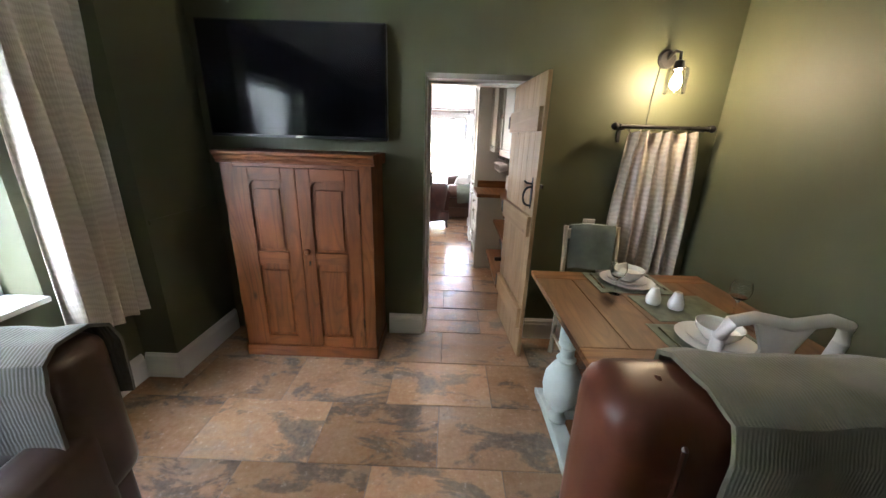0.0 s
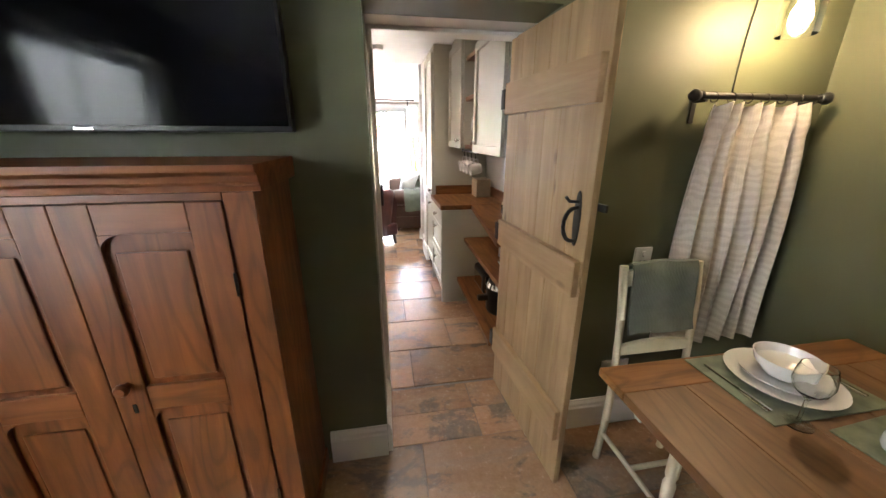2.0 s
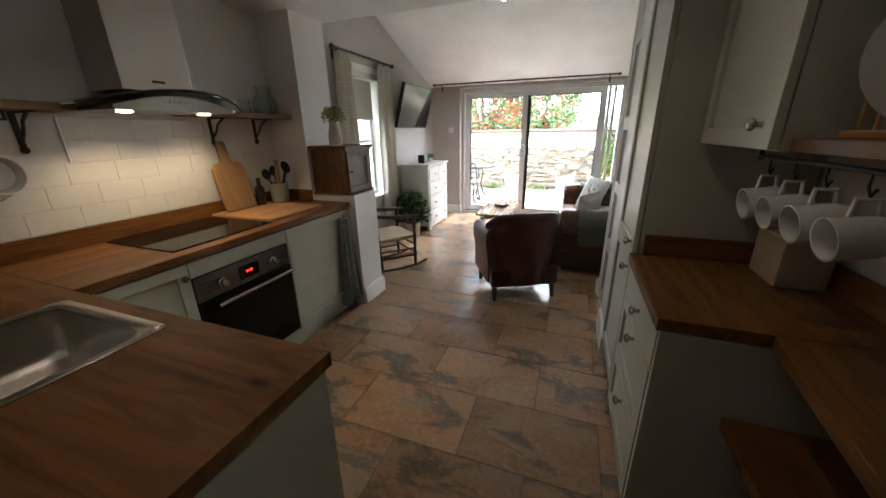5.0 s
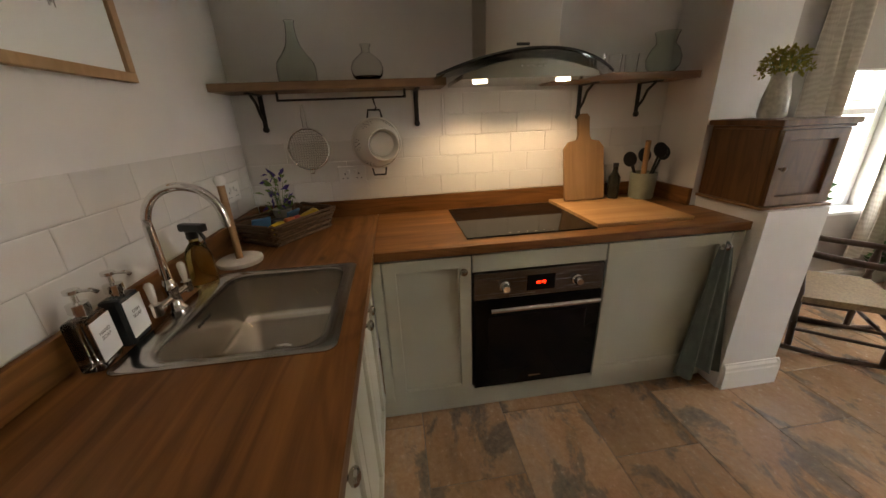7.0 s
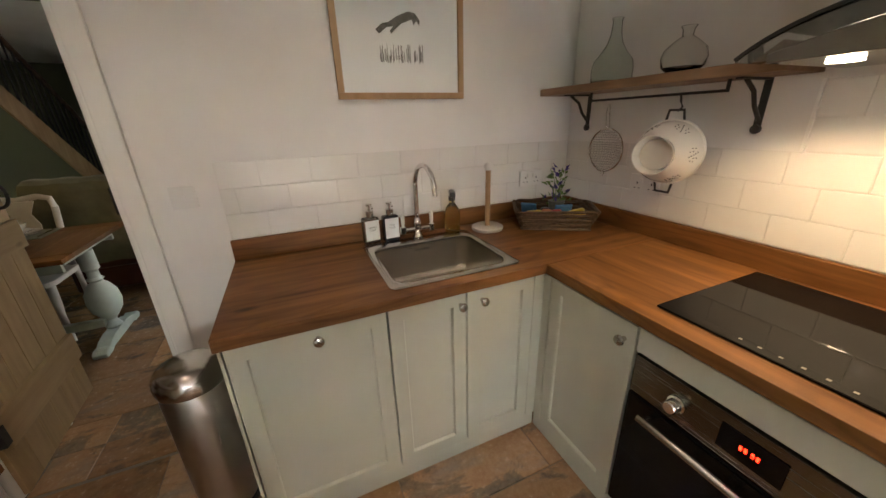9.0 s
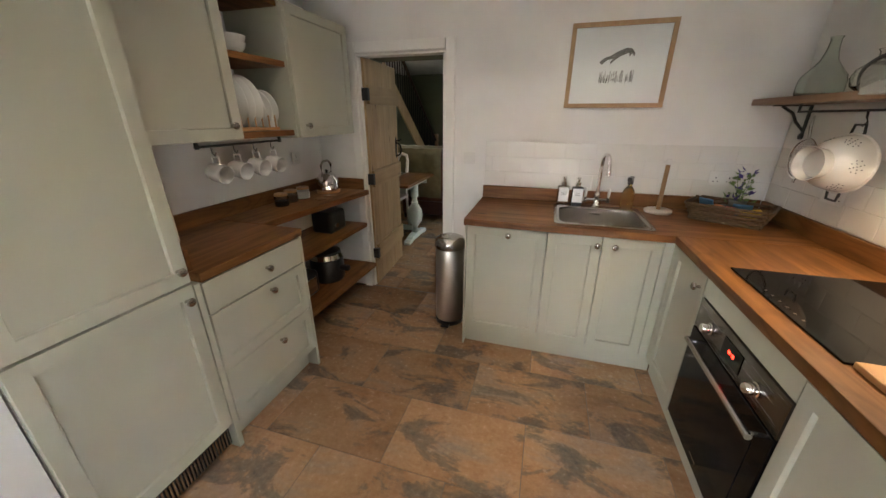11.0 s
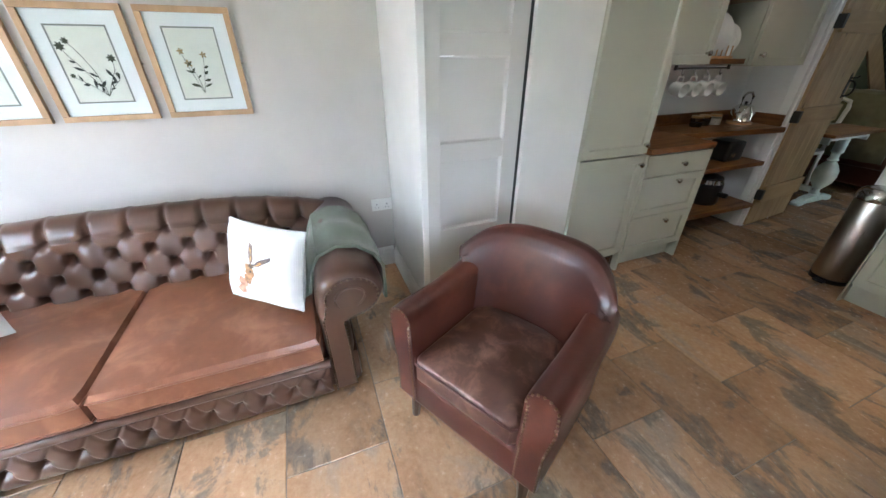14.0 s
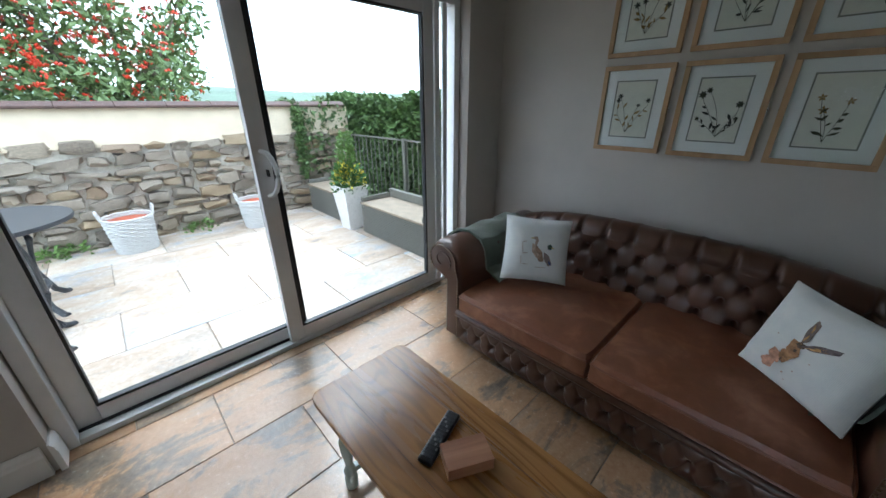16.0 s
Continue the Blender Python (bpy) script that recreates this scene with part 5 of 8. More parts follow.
# ---- dining room ----
# ledged door, standing open into the dining room
def ledged_door():
    L, T = 0.71, 0.026
    ang = math.degrees(math.atan2(-0.738 + 0.03, 0.828 - 0.775))
    e = tagged(thing("ledged_door", pose(0.775, -0.03, 0.012, 0, 0, ang), "open pale pine ledged door with black iron latch and hinges", "door"), kind="")
    n = 6
    for k in range(n):
        a, b = L * k / n, L * (k + 1) / n
        part("plank", box((a + 0.0012, -T / 2, 0), (b - 0.0012, T / 2, 1.89), 0.003), LEDGE, e)
    for z0, z1 in ((0.235, 0.385), (0.905, 1.042), (1.56, 1.70)):
        part("ledge", box((0.012, -T / 2 - 0.026, z0), (L - 0.012, -T / 2 - 0.0005, z1), 0.004), LEDGE_X, e, "wide pine rail")
    pl = part("latch_plate", prism([(L - 0.065 + 0.019 * math.sin(2 * math.pi * k / 20), 1.185 + 0.10 * math.cos(2 * math.pi * k / 20)) for k in range(20)], 1, -T / 2 - 0.005, -T / 2 - 0.0003, 0.001), IRON, e, "black iron latch plate")
    x = L - 0.065
    part("handle", tube([(x, -T / 2 - 0.004 - 0.05 * math.sin(math.pi * k / 10) ** 0.7, 1.165 + 0.06 * math.cos(math.pi * k / 10)) for k in range(11)], 0.0075, 10), IRON, pl, "black iron D handle", True)
    part("thumb_press", tube([(x, -T / 2 - 0.004, 1.245), (x, -T / 2 - 0.04, 1.25), (x, -T / 2 - 0.055, 1.265)], 0.006, 8), IRON, pl, "", True)
    part("latch_bar", box((L - 0.10, T / 2 + 0.0005, 1.225), (L + 0.035, T / 2 + 0.012, 1.25), 0.002), IRON, e, "black latch bar")
    for z in (0.31, 0.975, 1.63):
        part("hinge", box((-0.022, -T / 2 - 0.03, z - 0.045), (0.018, T / 2 - 0.004, z + 0.045), 0.003), IRON, e, "black iron hinge")


ledged_door()
e = thing("keep", pose(0.126, -0.05, 1.2), "black iron latch keep on the door lining", "latch")
part("keep", box((0, -0.03, -0.05), (0.014, 0.03, 0.05), 0.003), IRON, e)


def television(m, w, h, label):
    e = thing("television", m, label, "television")
    part("case", box((-w / 2, -0.03, -h / 2), (w / 2, 0.02, h / 2), 0.005), BLACK, e, "slim black case")
    part("screen", box((-w / 2 + 0.01, -0.0325, -h / 2 + 0.018), (w / 2 - 0.01, -0.0301, h / 2 - 0.01), 0.001), SCREEN, e, "glossy dark screen")
    part("bracket", box((-0.15, 0.021, -0.15), (0.15, 0.06, 0.15), 0.004), IRON, e, "black wall bracket")
    part("badge", box((-0.025, -0.0332, -h / 2 + 0.005), (0.025, -0.0305, -h / 2 + 0.012)), PEWTER, e)
    return e


television(pose(-0.715, -0.503, 1.822), 1.16, 0.675, "large black wall television above the pine cupboard")


# old pine cupboard with shouldered panels
def pine_cupboard():
    e = thing("pine_cupboard", pose(-1.10, -0.795, 0), "old honey pine two-door cupboard with moulded cornice", "cupboard")
    W, D, H = 0.91, 0.350, 1.338
    part("plinth", box((-0.012, -0.018, 0), (W + 0.012, D, 0.085), 0.006), PINE_X, e, "pine plinth")
    part("side", box((0, 0.0, 0.0855), (0.03, D, H), 0.002), PINE, e)
    part("side", box((W - 0.03, 0.0, 0.0855), (W, D, H), 0.002), PINE, e)
    part("back", box((0.031, D - 0.02, 0.0855), (W - 0.031, D, H)), PINE, e)
    for x0, x1 in ((0.0, 0.075), (W - 0.075, W)):
        part("stile", box((x0, -0.012, 0.0855), (x1, -0.0005, H), 0.002), PINE, e)
    part("top_rail", box((0.0755, -0.012, H - 0.02), (W - 0.0755, -0.0005, H), 0.002), PINE_X, e)
    part("cornice", prism([(D, H + 0.0005), (-0.014, H + 0.0005), (-0.018, H + 0.018), (-0.026, H + 0.026), (-0.030, H + 0.042), (-0.042, H + 0.052), (-0.046, H + 0.07), (D, H + 0.07)], 0, -0.022, W + 0.022, 0.002), PINE_X, e, "moulded pine cornice")

    def door(x0, x1):
        d = part("door", box((x0, -0.004, 0.09), (x1, 0.004, H - 0.022)), PINE, e, "panelled pine door")
        r = 0.085
        for a, b in ((x0, x0 + r), (x1 - r, x1)):
            part("door_stile", box((a, -0.018, 0.09), (b, -0.0045, H - 0.022), 0.003), PINE, d)
        for z0, z1 in ((0.09, 0.17), (0.705, 0.785), (1.238, H - 0.022)):
            part("door_rail", box((x0 + r + 0.0005, -0.018, z0), (x1 - r - 0.0005, -0.0045, z1), 0.003), PINE_X, d)
        for top in (0.705, 1.238):
            for s, xe in ((1, x0 + r), (-1, x1 - r)):
                pts = [(xe, top), (xe + s * 0.045, top)] + [(xe + s * (0.045 - 0.045 * math.sin(a)), top - 0.035 * (1 - math.cos(a)) - 0.006 * math.sin(a)) for a in (math.pi / 2 * k / 5 for k in range(1, 6))]
                part("shoulder", prism(pts, 1, -0.0178, -0.0046), PINE_X, d)
        for z0, z1 in ((0.19, 0.655), (0.805, 1.188)):
            part("panel_field", box((x0 + r + 0.022, -0.010, z0), (x1 - r - 0.022, -0.0042, z1), 0.005), PINE, d)
        return d
    mid = W / 2 - 0.005
    door(0.077, mid - 0.001)
    dr = door(mid + 0.001, W - 0.077)
    part("knob", lathe([(0.008, 0), (0.008, 0.012), (0.018, 0.02), (0.02, 0.03), (0.014, 0.038), (0.0001, 0.04)], 18, None, Matrix.Translation((mid + 0.045, -0.018, 0.80)) @ Matrix.Rotation(radians(90), 4, "X")), PINE, dr, "turned wooden knob", True)
    part("escutcheon", box((mid + 0.040, -0.0195, 0.70), (mid + 0.050, -0.0182, 0.73), 0.002), IRON, dr)
    for z in (0.25, 1.05):
        part("hinge", box((W - 0.083, -0.0195, z), (W - 0.073, -0.013, z + 0.07), 0.001), PEWTER, e, "small brass hinge")


pine_cupboard()


# table
def bulb_leg(h):
    k = h / 0.70
    return [(0.045, 0), (0.05, 0.02 * k), (0.032, 0.05 * k), (0.03, 0.08 * k), (0.05, 0.11 * k), (0.085, 0.17 * k), (0.098, 0.25 * k), (0.092, 0.33 * k), (0.06, 0.40 * k), (0.035, 0.43 * k), (0.05, 0.45 * k), (0.035, 0.47 * k), (0.033, 0.52 * k), (0.05, 0.545 * k), (0.048, 0.56 * k), (0.048, 0.70 * k)]


def dining_table():
    e = thing("dining_table", pose(1.305, -1.39, 0), "brown plank-top dining table on pale blue turned trestle legs", "table")
    n = 5
    for k in range(n):
        a, b = -0.505 + 1.01 * k / n, -0.505 + 1.01 * (k + 1) / n
        part("plank", box((a + 0.0008, -0.345, 0.735), (b - 0.0008, 0.345, 0.765), 0.0025), TABLEWOOD, e)
    for s in (-1, 1):
        part("breadboard_end", box((-0.505, min(s * 0.346, s * 0.465), 0.735), (0.505, max(s * 0.346, s * 0.465), 0.765), 0.004), WORKTOP_X, e, "crosswise end board")
    part("apron", box((-0.44, -0.36, 0.655), (0.44, -0.335, 0.734)), PALEBLUE, e)
    part("apron", box((-0.44, 0.335, 0.655), (0.44, 0.36, 0.734)), PALEBLUE, e)
    for s in (-1, 1):
        x = s * 0.40
        part("leg", lathe(bulb_leg(0.60), 20, None, Matrix.Translation((x, 0, 0.085))), PALEBLUE, e, "bulbous turned leg", True)
        part("bearer", box((x - 0.045, -0.33, 0.69), (x + 0.045, 0.33, 0.734), 0.006), PALEBLUE, e)
        foot = [(-0.30, 0), (-0.22, 0), (-0.18, 0.015), (0.18, 0.015), (0.22, 0), (0.30, 0), (0.31, 0.03), (0.28, 0.055), (0.23, 0.05), (0.19, 0.07), (0.10, 0.085), (-0.10, 0.085), (-0.19, 0.07), (-0.23, 0.05), (-0.28, 0.055), (-0.31, 0.03)]
        part("foot", prism(foot, 0, x - 0.04, x + 0.04, 0.006), PALEBLUE, e, "scrolled pale blue foot")
    part("stretcher", box((-0.36, -0.02, 0.10), (0.36, 0.02, 0.16), 0.005), PALEBLUE, e)


dining_table()
TT = 0.766


def place_setting(x, y, far):
    mat_ob = top_level("placemat", box((x - 0.2, y - 0.14, TT), (x + 0.2, y + 0.14, TT + 0.004), 0.001), PLACEMAT, "dark green rectangular placemat", "placemat", "placemats")
    for rad, z, nm in ((1.2, TT + 0.0042, "dinner_plate"), (0.92, TT + 0.0165, "side_plate")):
        ob = link(nm, lathe([(a * rad, b) for a, b in PLATE], 36), CHINA, None, "", True)
        ob.matrix_world = Matrix.Translation((x, y, z))
        tagged(ob, "white china plate at a place setting", "plate", "table china")
    ob = link("bowl", lathe([(0.0001, 0), (0.045, 0), (0.075, 0.035), (0.082, 0.06), (0.078, 0.06), (0.07, 0.036), (0.0001, 0.008)], 36), CHINA, None, "", True)
    ob.matrix_world = Matrix.Translation((x, y, TT + 0.0285))
    tagged(ob, "white china bowl on two plates", "bowl", "table china")
    for dx, nm in ((-0.165, "fork"), (0.165, "knife")):
        bm = tube([(x + dx, y - 0.10, TT + 0.009), (x + dx, y + 0.02, TT + 0.008), (x + dx, y + 0.10, TT + 0.008)], 0.0035, 6)
        box((x + dx - 0.009, y - 0.10, TT + 0.0055), (x + dx + 0.009, y - 0.02, TT + 0.009), 0.001, bm)
        top_level(nm, bm, CHROME, "steel %s beside the plate" % nm, "cutlery", "cutlery", True)


place_setting(1.30, -1.08, True)
place_setting(1.36, -1.68, False)


def wine_glass(x, y):
    prof = [(0.033, 0), (0.033, 0.003), (0.006, 0.008), (0.004, 0.02), (0.004, 0.075), (0.012, 0.085), (0.034, 0.105), (0.041, 0.13), (0.039, 0.155), (0.034, 0.175), (0.0325, 0.175), (0.037, 0.15), (0.039, 0.13), (0.032, 0.107), (0.0001, 0.09)]
    ob = link("wine_glass", lathe(prof, 26), CLEARGLASS, None, "", True)
    ob.matrix_world = Matrix.Translation((x, y, TT))
    tagged(ob, "clear stemmed wine glass on the table", "wine glass", "wine glasses")


wine_glass(1.17, -1.22)
wine_glass(1.62, -1.44)
mt = link("table_mat", box((-0.19, -0.13, 0), (0.19, 0.13, 0.005), 0.002), PLACEMAT, None)
mt.matrix_world = pose(1.42, -1.37, TT, 0, 0, 4)
tagged(mt, "green marbled glass mat in the middle of the table", "mat")
for x, y, holes in ((1.305, -1.335, 1), (1.385, -1.385, 3)):
    e = thing("shaker", pose(x, y, TT + 0.005), "white ceramic pepper or salt shaker on the mat", "shaker", "salt and pepper")
    part("body", lathe([(0.0001, 0), (0.03, 0), (0.035, 0.012), (0.034, 0.035), (0.024, 0.06), (0.019, 0.078), (0.017, 0.084), (0.0001, 0.085)], 24), CHINA, e, "", True)
    part("top_hole", lathe([(0.003, 0.0852), (0.0001, 0.0856)], 8), BLACK, e)


# chairs
def cream_chair(m, label, mat, pad):
    e = thing("dining_chair", m, label, "chair", "dining chairs")
    part("seat", box((-0.20, -0.20, 0.435), (0.20, 0.20, 0.465), 0.012), mat, e)
    for sx in (-0.175, 0.175):
        part("front_leg", lathe([(0.018, 0), (0.022, 0.015), (0.016, 0.05), (0.02, 0.12), (0.022, 0.14), (0.014, 0.16), (0.02, 0.24), (0.022, 0.30), (0.015, 0.32), (0.021, 0.34), (0.021, 0.434)], 14, None, Matrix.Translation((sx, -0.175, 0))), mat, e, "turned front leg", True)
        part("back_post", tube([(sx, 0.20, 0), (sx, 0.18, 0.25), (sx, 0.18, 0.46), (sx, 0.20, 0.75), (sx, 0.235, 0.975)], 0.017, 10), mat, e, "back post and leg", True)
        part("side_stretcher", tube([(sx, -0.17, 0.16), (sx, 0.185, 0.16)], 0.011, 8), mat, e, "", True)
    part("cross_stretcher", tube([(-0.175, 0.0, 0.16), (0.175, 0.0, 0.16)], 0.011, 8), mat, e, "", True)
    part("top_rail", prism([(-0.165, 0.89), (0.165, 0.89)] + [(0.165 - 0.33 * k / 10, 0.955 + 0.02 * math.sin(math.pi * k / 10)) for k in range(11)], 1, 0.212, 0.234, 0.004), mat, e)
    part("mid_rail", prism([(-0.165, 0.58), (0.165, 0.58)] + [(0.165 - 0.33 * k / 10, 0.625 + 0.02 * math.sin(math.pi * k / 10)) for k in range(11)], 1, 0.182, 0.202, 0.004), mat, e)
    if pad:
        line = [(0.166, 0.690), (0.182, 0.74), (0.190, 0.86), (0.198, 0.955), (0.210, 0.984), (0.228, 0.988), (0.250, 0.970), (0.256, 0.90), (0.252, 0.80)]

        def drape(u, v):
            k = v * (len(line) - 1)
            i = min(int(k), len(line) - 2)
            y, z = (line[i][j] * (1 - k + i) + line[i + 1][j] * (k - i) for j in (0, 1))
            return ((u - 0.5) * 0.30, y + 0.004 * math.sin(u * 11 + z * 9), z + 0.010 * math.sin(math.pi * u) * (1 if v > 0.3 else 0) + 0.006 * math.sin(u * 7) * (1 - v))
        part("seat_pad_cover", sheet(14, 22, drape, 0.008), THROW, e, "sage cloth draped over the back", True)
    return e


cream_chair(pose(1.265, -0.835, 0, 0, 0, 0), "cream painted wooden chair with a sage cloth over its back", CREAM, True)


def hoop_chair(m, label):
    """White chair with a bent top rail and a wide vase splat."""
    e = thing("dining_chair", m, label, "chair", "dining chairs")
    WH = plain("white chair paint", (0.60, 0.57, 0.54), 0.45, 0.08, 14)
    part("seat", prism(rounded(-0.22, -0.21, 0.22, 0.21, 0.06, 4), 2, 0.43, 0.47, 0.01), WH, e)
    for sx in (-0.185, 0.185):
        part("front_leg", tube([(sx, -0.17, 0.43), (sx * 1.08, -0.20, 0.30), (sx * 1.02, -0.19, 0.12), (sx * 1.08, -0.21, 0.0)], 0.028, 10, None, 0.017), WH, e, "curved front leg", True)
        part("back_leg", tube([(sx, 0.19, 0.44), (sx, 0.20, 0.22), (sx, 0.25, 0.0)], 0.02, 10), WH, e, "", True)
    hoop = [(-0.18, 0.19, 0.46), (-0.185, 0.20, 0.70), (-0.20, 0.225, 0.92), (-0.185, 0.235, 0.985), (-0.12, 0.24, 1.005), (0, 0.245, 0.985), (0.12, 0.24, 1.005), (0.185, 0.235, 0.985), (0.20, 0.225, 0.92), (0.185, 0.20, 0.70), (0.18, 0.19, 0.46)]
    part("back_frame", tube(hoop, 0.021, 12), WH, e, "bent back frame", True)
    splat = [(-0.05, 0.47), (0.05, 0.47), (0.035, 0.55), (0.07, 0.68), (0.085, 0.80), (0.055, 0.88), (0.10, 0.975), (-0.10, 0.975), (-0.055, 0.88), (-0.085, 0.80), (-0.07, 0.68), (-0.035, 0.55)]
    part("splat", prism(splat, 1, 0.218, 0.232, 0.003), WH, e, "shaped white splat")
    return e


hoop_chair(pose(1.385, -1.66, 0, 0, 0, 180), "white painted wooden chair with a bent back pushed under the table")


def club_chair(name, m, mat, label, throw_mat=None, throw_span=(0, 1), w=0.80, h=0.90, throw_drop=0.45):
    """A leather armchair: rounded back, two arms, seat cushion; its front looks to -y."""
    e = thing(name, m, label, "armchair")
    part("base", box((-w / 2 + 0.03, -0.38, 0.08), (w / 2 - 0.03, 0.34, 0.30), 0.03, None, 3), mat, e, "", True)
    part("back", box((-w / 2, 0.16, 0.28), (w / 2, 0.38, h), 0.085, None, 5), mat, e, "rounded leather back", True)
    for s in (-1, 1):
        part("arm", box((s * w / 2 - (0 if s < 0 else 0.16), -0.38, 0.20), (s * w / 2 + (0.16 if s < 0 else 0), 0.25, 0.60), 0.06, None, 4), mat, e, "", True)
        for y in (-0.33, 0.30):
            part("foot", lathe([(0.018, 0), (0.026, 0.08)], 12, None, Matrix.Translation((s * (w / 2 - 0.07), y, 0))), DARKWOOD, e, "", True)
    part("seat_cushion", box((-w / 2 + 0.17, -0.40, 0.30), (w / 2 - 0.17, 0.17, 0.46), 0.05, None, 4), mat, e, "", True)
    for s in (-1, 1):
        part("piping", tube([(s * (w / 2 - 0.13), 0.157, 0.46), (s * (w / 2 - 0.13), 0.157, h - 0.07), (s * (w / 2 - 0.13), 0.27, h + 0.001), (s * (w / 2 - 0.13), 0.383, h - 0.07), (s * (w / 2 - 0.13), 0.383, 0.3)], 0.006, 6), mat, e, "", True)
    if throw_mat:
        x0, x1 = -w / 2 + throw_span[0] * w, -w / 2 + throw_span[1] * w
        path = [(0.138, h - throw_drop), (0.134, h - 0.08), (0.155, h - 0.005), (0.215, h + 0.026), (0.325, h + 0.026), (0.385, h - 0.005), (0.408, h - 0.08), (0.408, h - throw_drop)]

        def drape(u, v):
            k = v * (len(path) - 1)
            i = min(int(k), len(path) - 2)
            f = k - i
            y = path[i][0] * (1 - f) + path[i + 1][0] * f
            z = path[i][1] * (1 - f) + path[i + 1][1] * f
            return (x0 + (x1 - x0) * u + 0.01 * math.sin(v * 9), y + (0.006 if y > 0.27 else -0.006) * math.sin(u * 14), z + 0.004 * math.sin(u * 21))
        part("throw", sheet(24, 28, drape, 0.012), throw_mat, e, "folded throw over the back", True)
    return e


club_chair("leather_armchair", pose(1.03, -2.56, 0, 0, 0, 0), TANHIDE, "tan leather armchair with a pale green throw over its back", cloth("pale sage blanket", (0.185, 0.175, 0.105), 260), (0.22, 1.02), 0.88, 1.06, 0.7)
club_chair("leather_armchair", pose(-1.20, -2.30, 0, 0, 0, 8), ESPRESSO, "dark brown leather armchair with a pale green knitted throw", KNIT, (0.02, 0.98), 0.78, 0.875, 0.30)


# curtains
def curtain(name, m, width_top, width_low, z0, z1, folds, label, depth=0.035, pleat=0.08):
    """Hanging folds along local x, with a gathered heading."""
    def fn(u, v):
        w = width_top + (width_low - width_top) * (v ** 0.7)
        amp = depth * (0.45 + 0.55 * min(1, v * 2)) * (1.6 if v < pleat else 1.0)
        ph = u * folds * 2 * math.pi
        return ((u - 0.5) * w + 0.012 * math.sin(ph * 0.5 + 3 * v), amp * math.sin(ph + 0.9 * math.sin(2.5 * v + u * 3)) + 0.012 * math.sin(v * 5 + u * 4), z1 + (z0 - z1) * v - 0.008 * math.sin(ph))
    ob = link(name, sheet(folds * 12, 26, fn, 0.003), CURTAIN, None, "", True)
    ob.matrix_world = m
    return tagged(ob, label, "curtain")


def curtain_pole(m, length, label, brackets=(0.04, 0.96), wall=0.06):
    e = thing("curtain_pole", m, label, "curtain pole")
    part("pole", tube([(0, 0, 0), (length, 0, 0)], 0.0125, 14), IRON, e, "", True)
    for x, s in ((0, -1), (length, 1)):
        part("finial", lathe([(0.0125, 0), (0.018, 0.004), (0.014, 0.012), (0.024, 0.03), (0.024, 0.04), (0.012, 0.056), (0.0001, 0.06)], 16, None, Matrix.Translation((x, 0, 0)) @ Matrix.Rotation(radians(90 * s), 4, "Y")), IRON, e, "turned black finial", True)
    for f in brackets:
        x = length * f
        b = part("bracket", tube([(x, 0, -0.016), (x, wall - 0.004, -0.016)], 0.007, 8), IRON, e, "", True)
        part("bracket_plate", box((x - 0.012, wall - 0.006, -0.10), (x + 0.012, wall - 0.0005, 0.02), 0.002), IRON, b)
    n = int(length / 0.075)
    for k in range(n):
        x = length * (k + 0.7) / n
        part("ring", tube([(x, 0.018 * math.cos(a), -0.006 + 0.018 * math.sin(a)) for a in (2 * math.pi * j / 12 for j in range(13))], 0.0022, 5), IRON, e)
    return e


curtain_pole(pose(1.38, -0.50, 1.625), 0.56, "short black iron curtain pole with turned finials")
curtain("curtain", pose(1.665, -0.505, 0), 0.44, 0.56, 0.50, 1.598, 6, "cream woven curtain gathered on a short pole")
curtain("curtain", pose(-1.50, -1.24, 0, 0, 0, 90), 0.40, 0.50, 0.49, 2.28, 6, "heavy cream woven curtain drawn beside the window", 0.04)
curtain_pole(pose(-1.50, -1.02, 2.30, 0, 0, -90), 2.0, "black iron curtain pole over the dining window", (0.03, 0.97), -0.10)


def sash_window(name, m, w, h, bars_x, bars_z, label):
    """White framed window filling an opening; local x along the wall, y through it."""
    e = tagged(thing(name, m, label, ""), kind="structure")
    f = 0.05
    bm = box((0, -0.03, 0), (f, 0.03, h), 0.003)
    box((w - f, -0.03, 0), (w, 0.03, h), 0.003, bm)
    box((f, -0.03, 0), (w - f, 0.03, f), 0.003, bm)
    box((f, -0.03, h - f), (w - f, 0.03, h), 0.003, bm)
    part("window_frame", bm, UPVC, e)
    for k in range(bars_x):
        x = f + (w - 2 * f) * (k + 1) / (bars_x + 1)
        part("glazing_bar", box((x - 0.012, -0.018, f), (x + 0.012, 0.018, h - f), 0.003), UPVC, e)
    for k in range(bars_z):
        z = f + (h - 2 * f) * (k + 1) / (bars_z + 1)
        part("glazing_bar", box((f, -0.020, z - 0.02), (w - f, 0.020, z + 0.02), 0.003), UPVC, e)
    part("pane", box((f, -0.004, f), (w - f, 0.004, h - f)), GLASS, e).visible_shadow = False
    return e


sash_window("window_1", pose(-1.84, -2.95, 0.72, 0, 0, 90), 1.5, 1.33, 1, 1, "white framed dining room window in a deep recess")
structure("window_sill", box((-1.80, -2.95, 0.722), (-1.585, -1.45, 0.75), 0.006), TRIM, "white painted window sill")

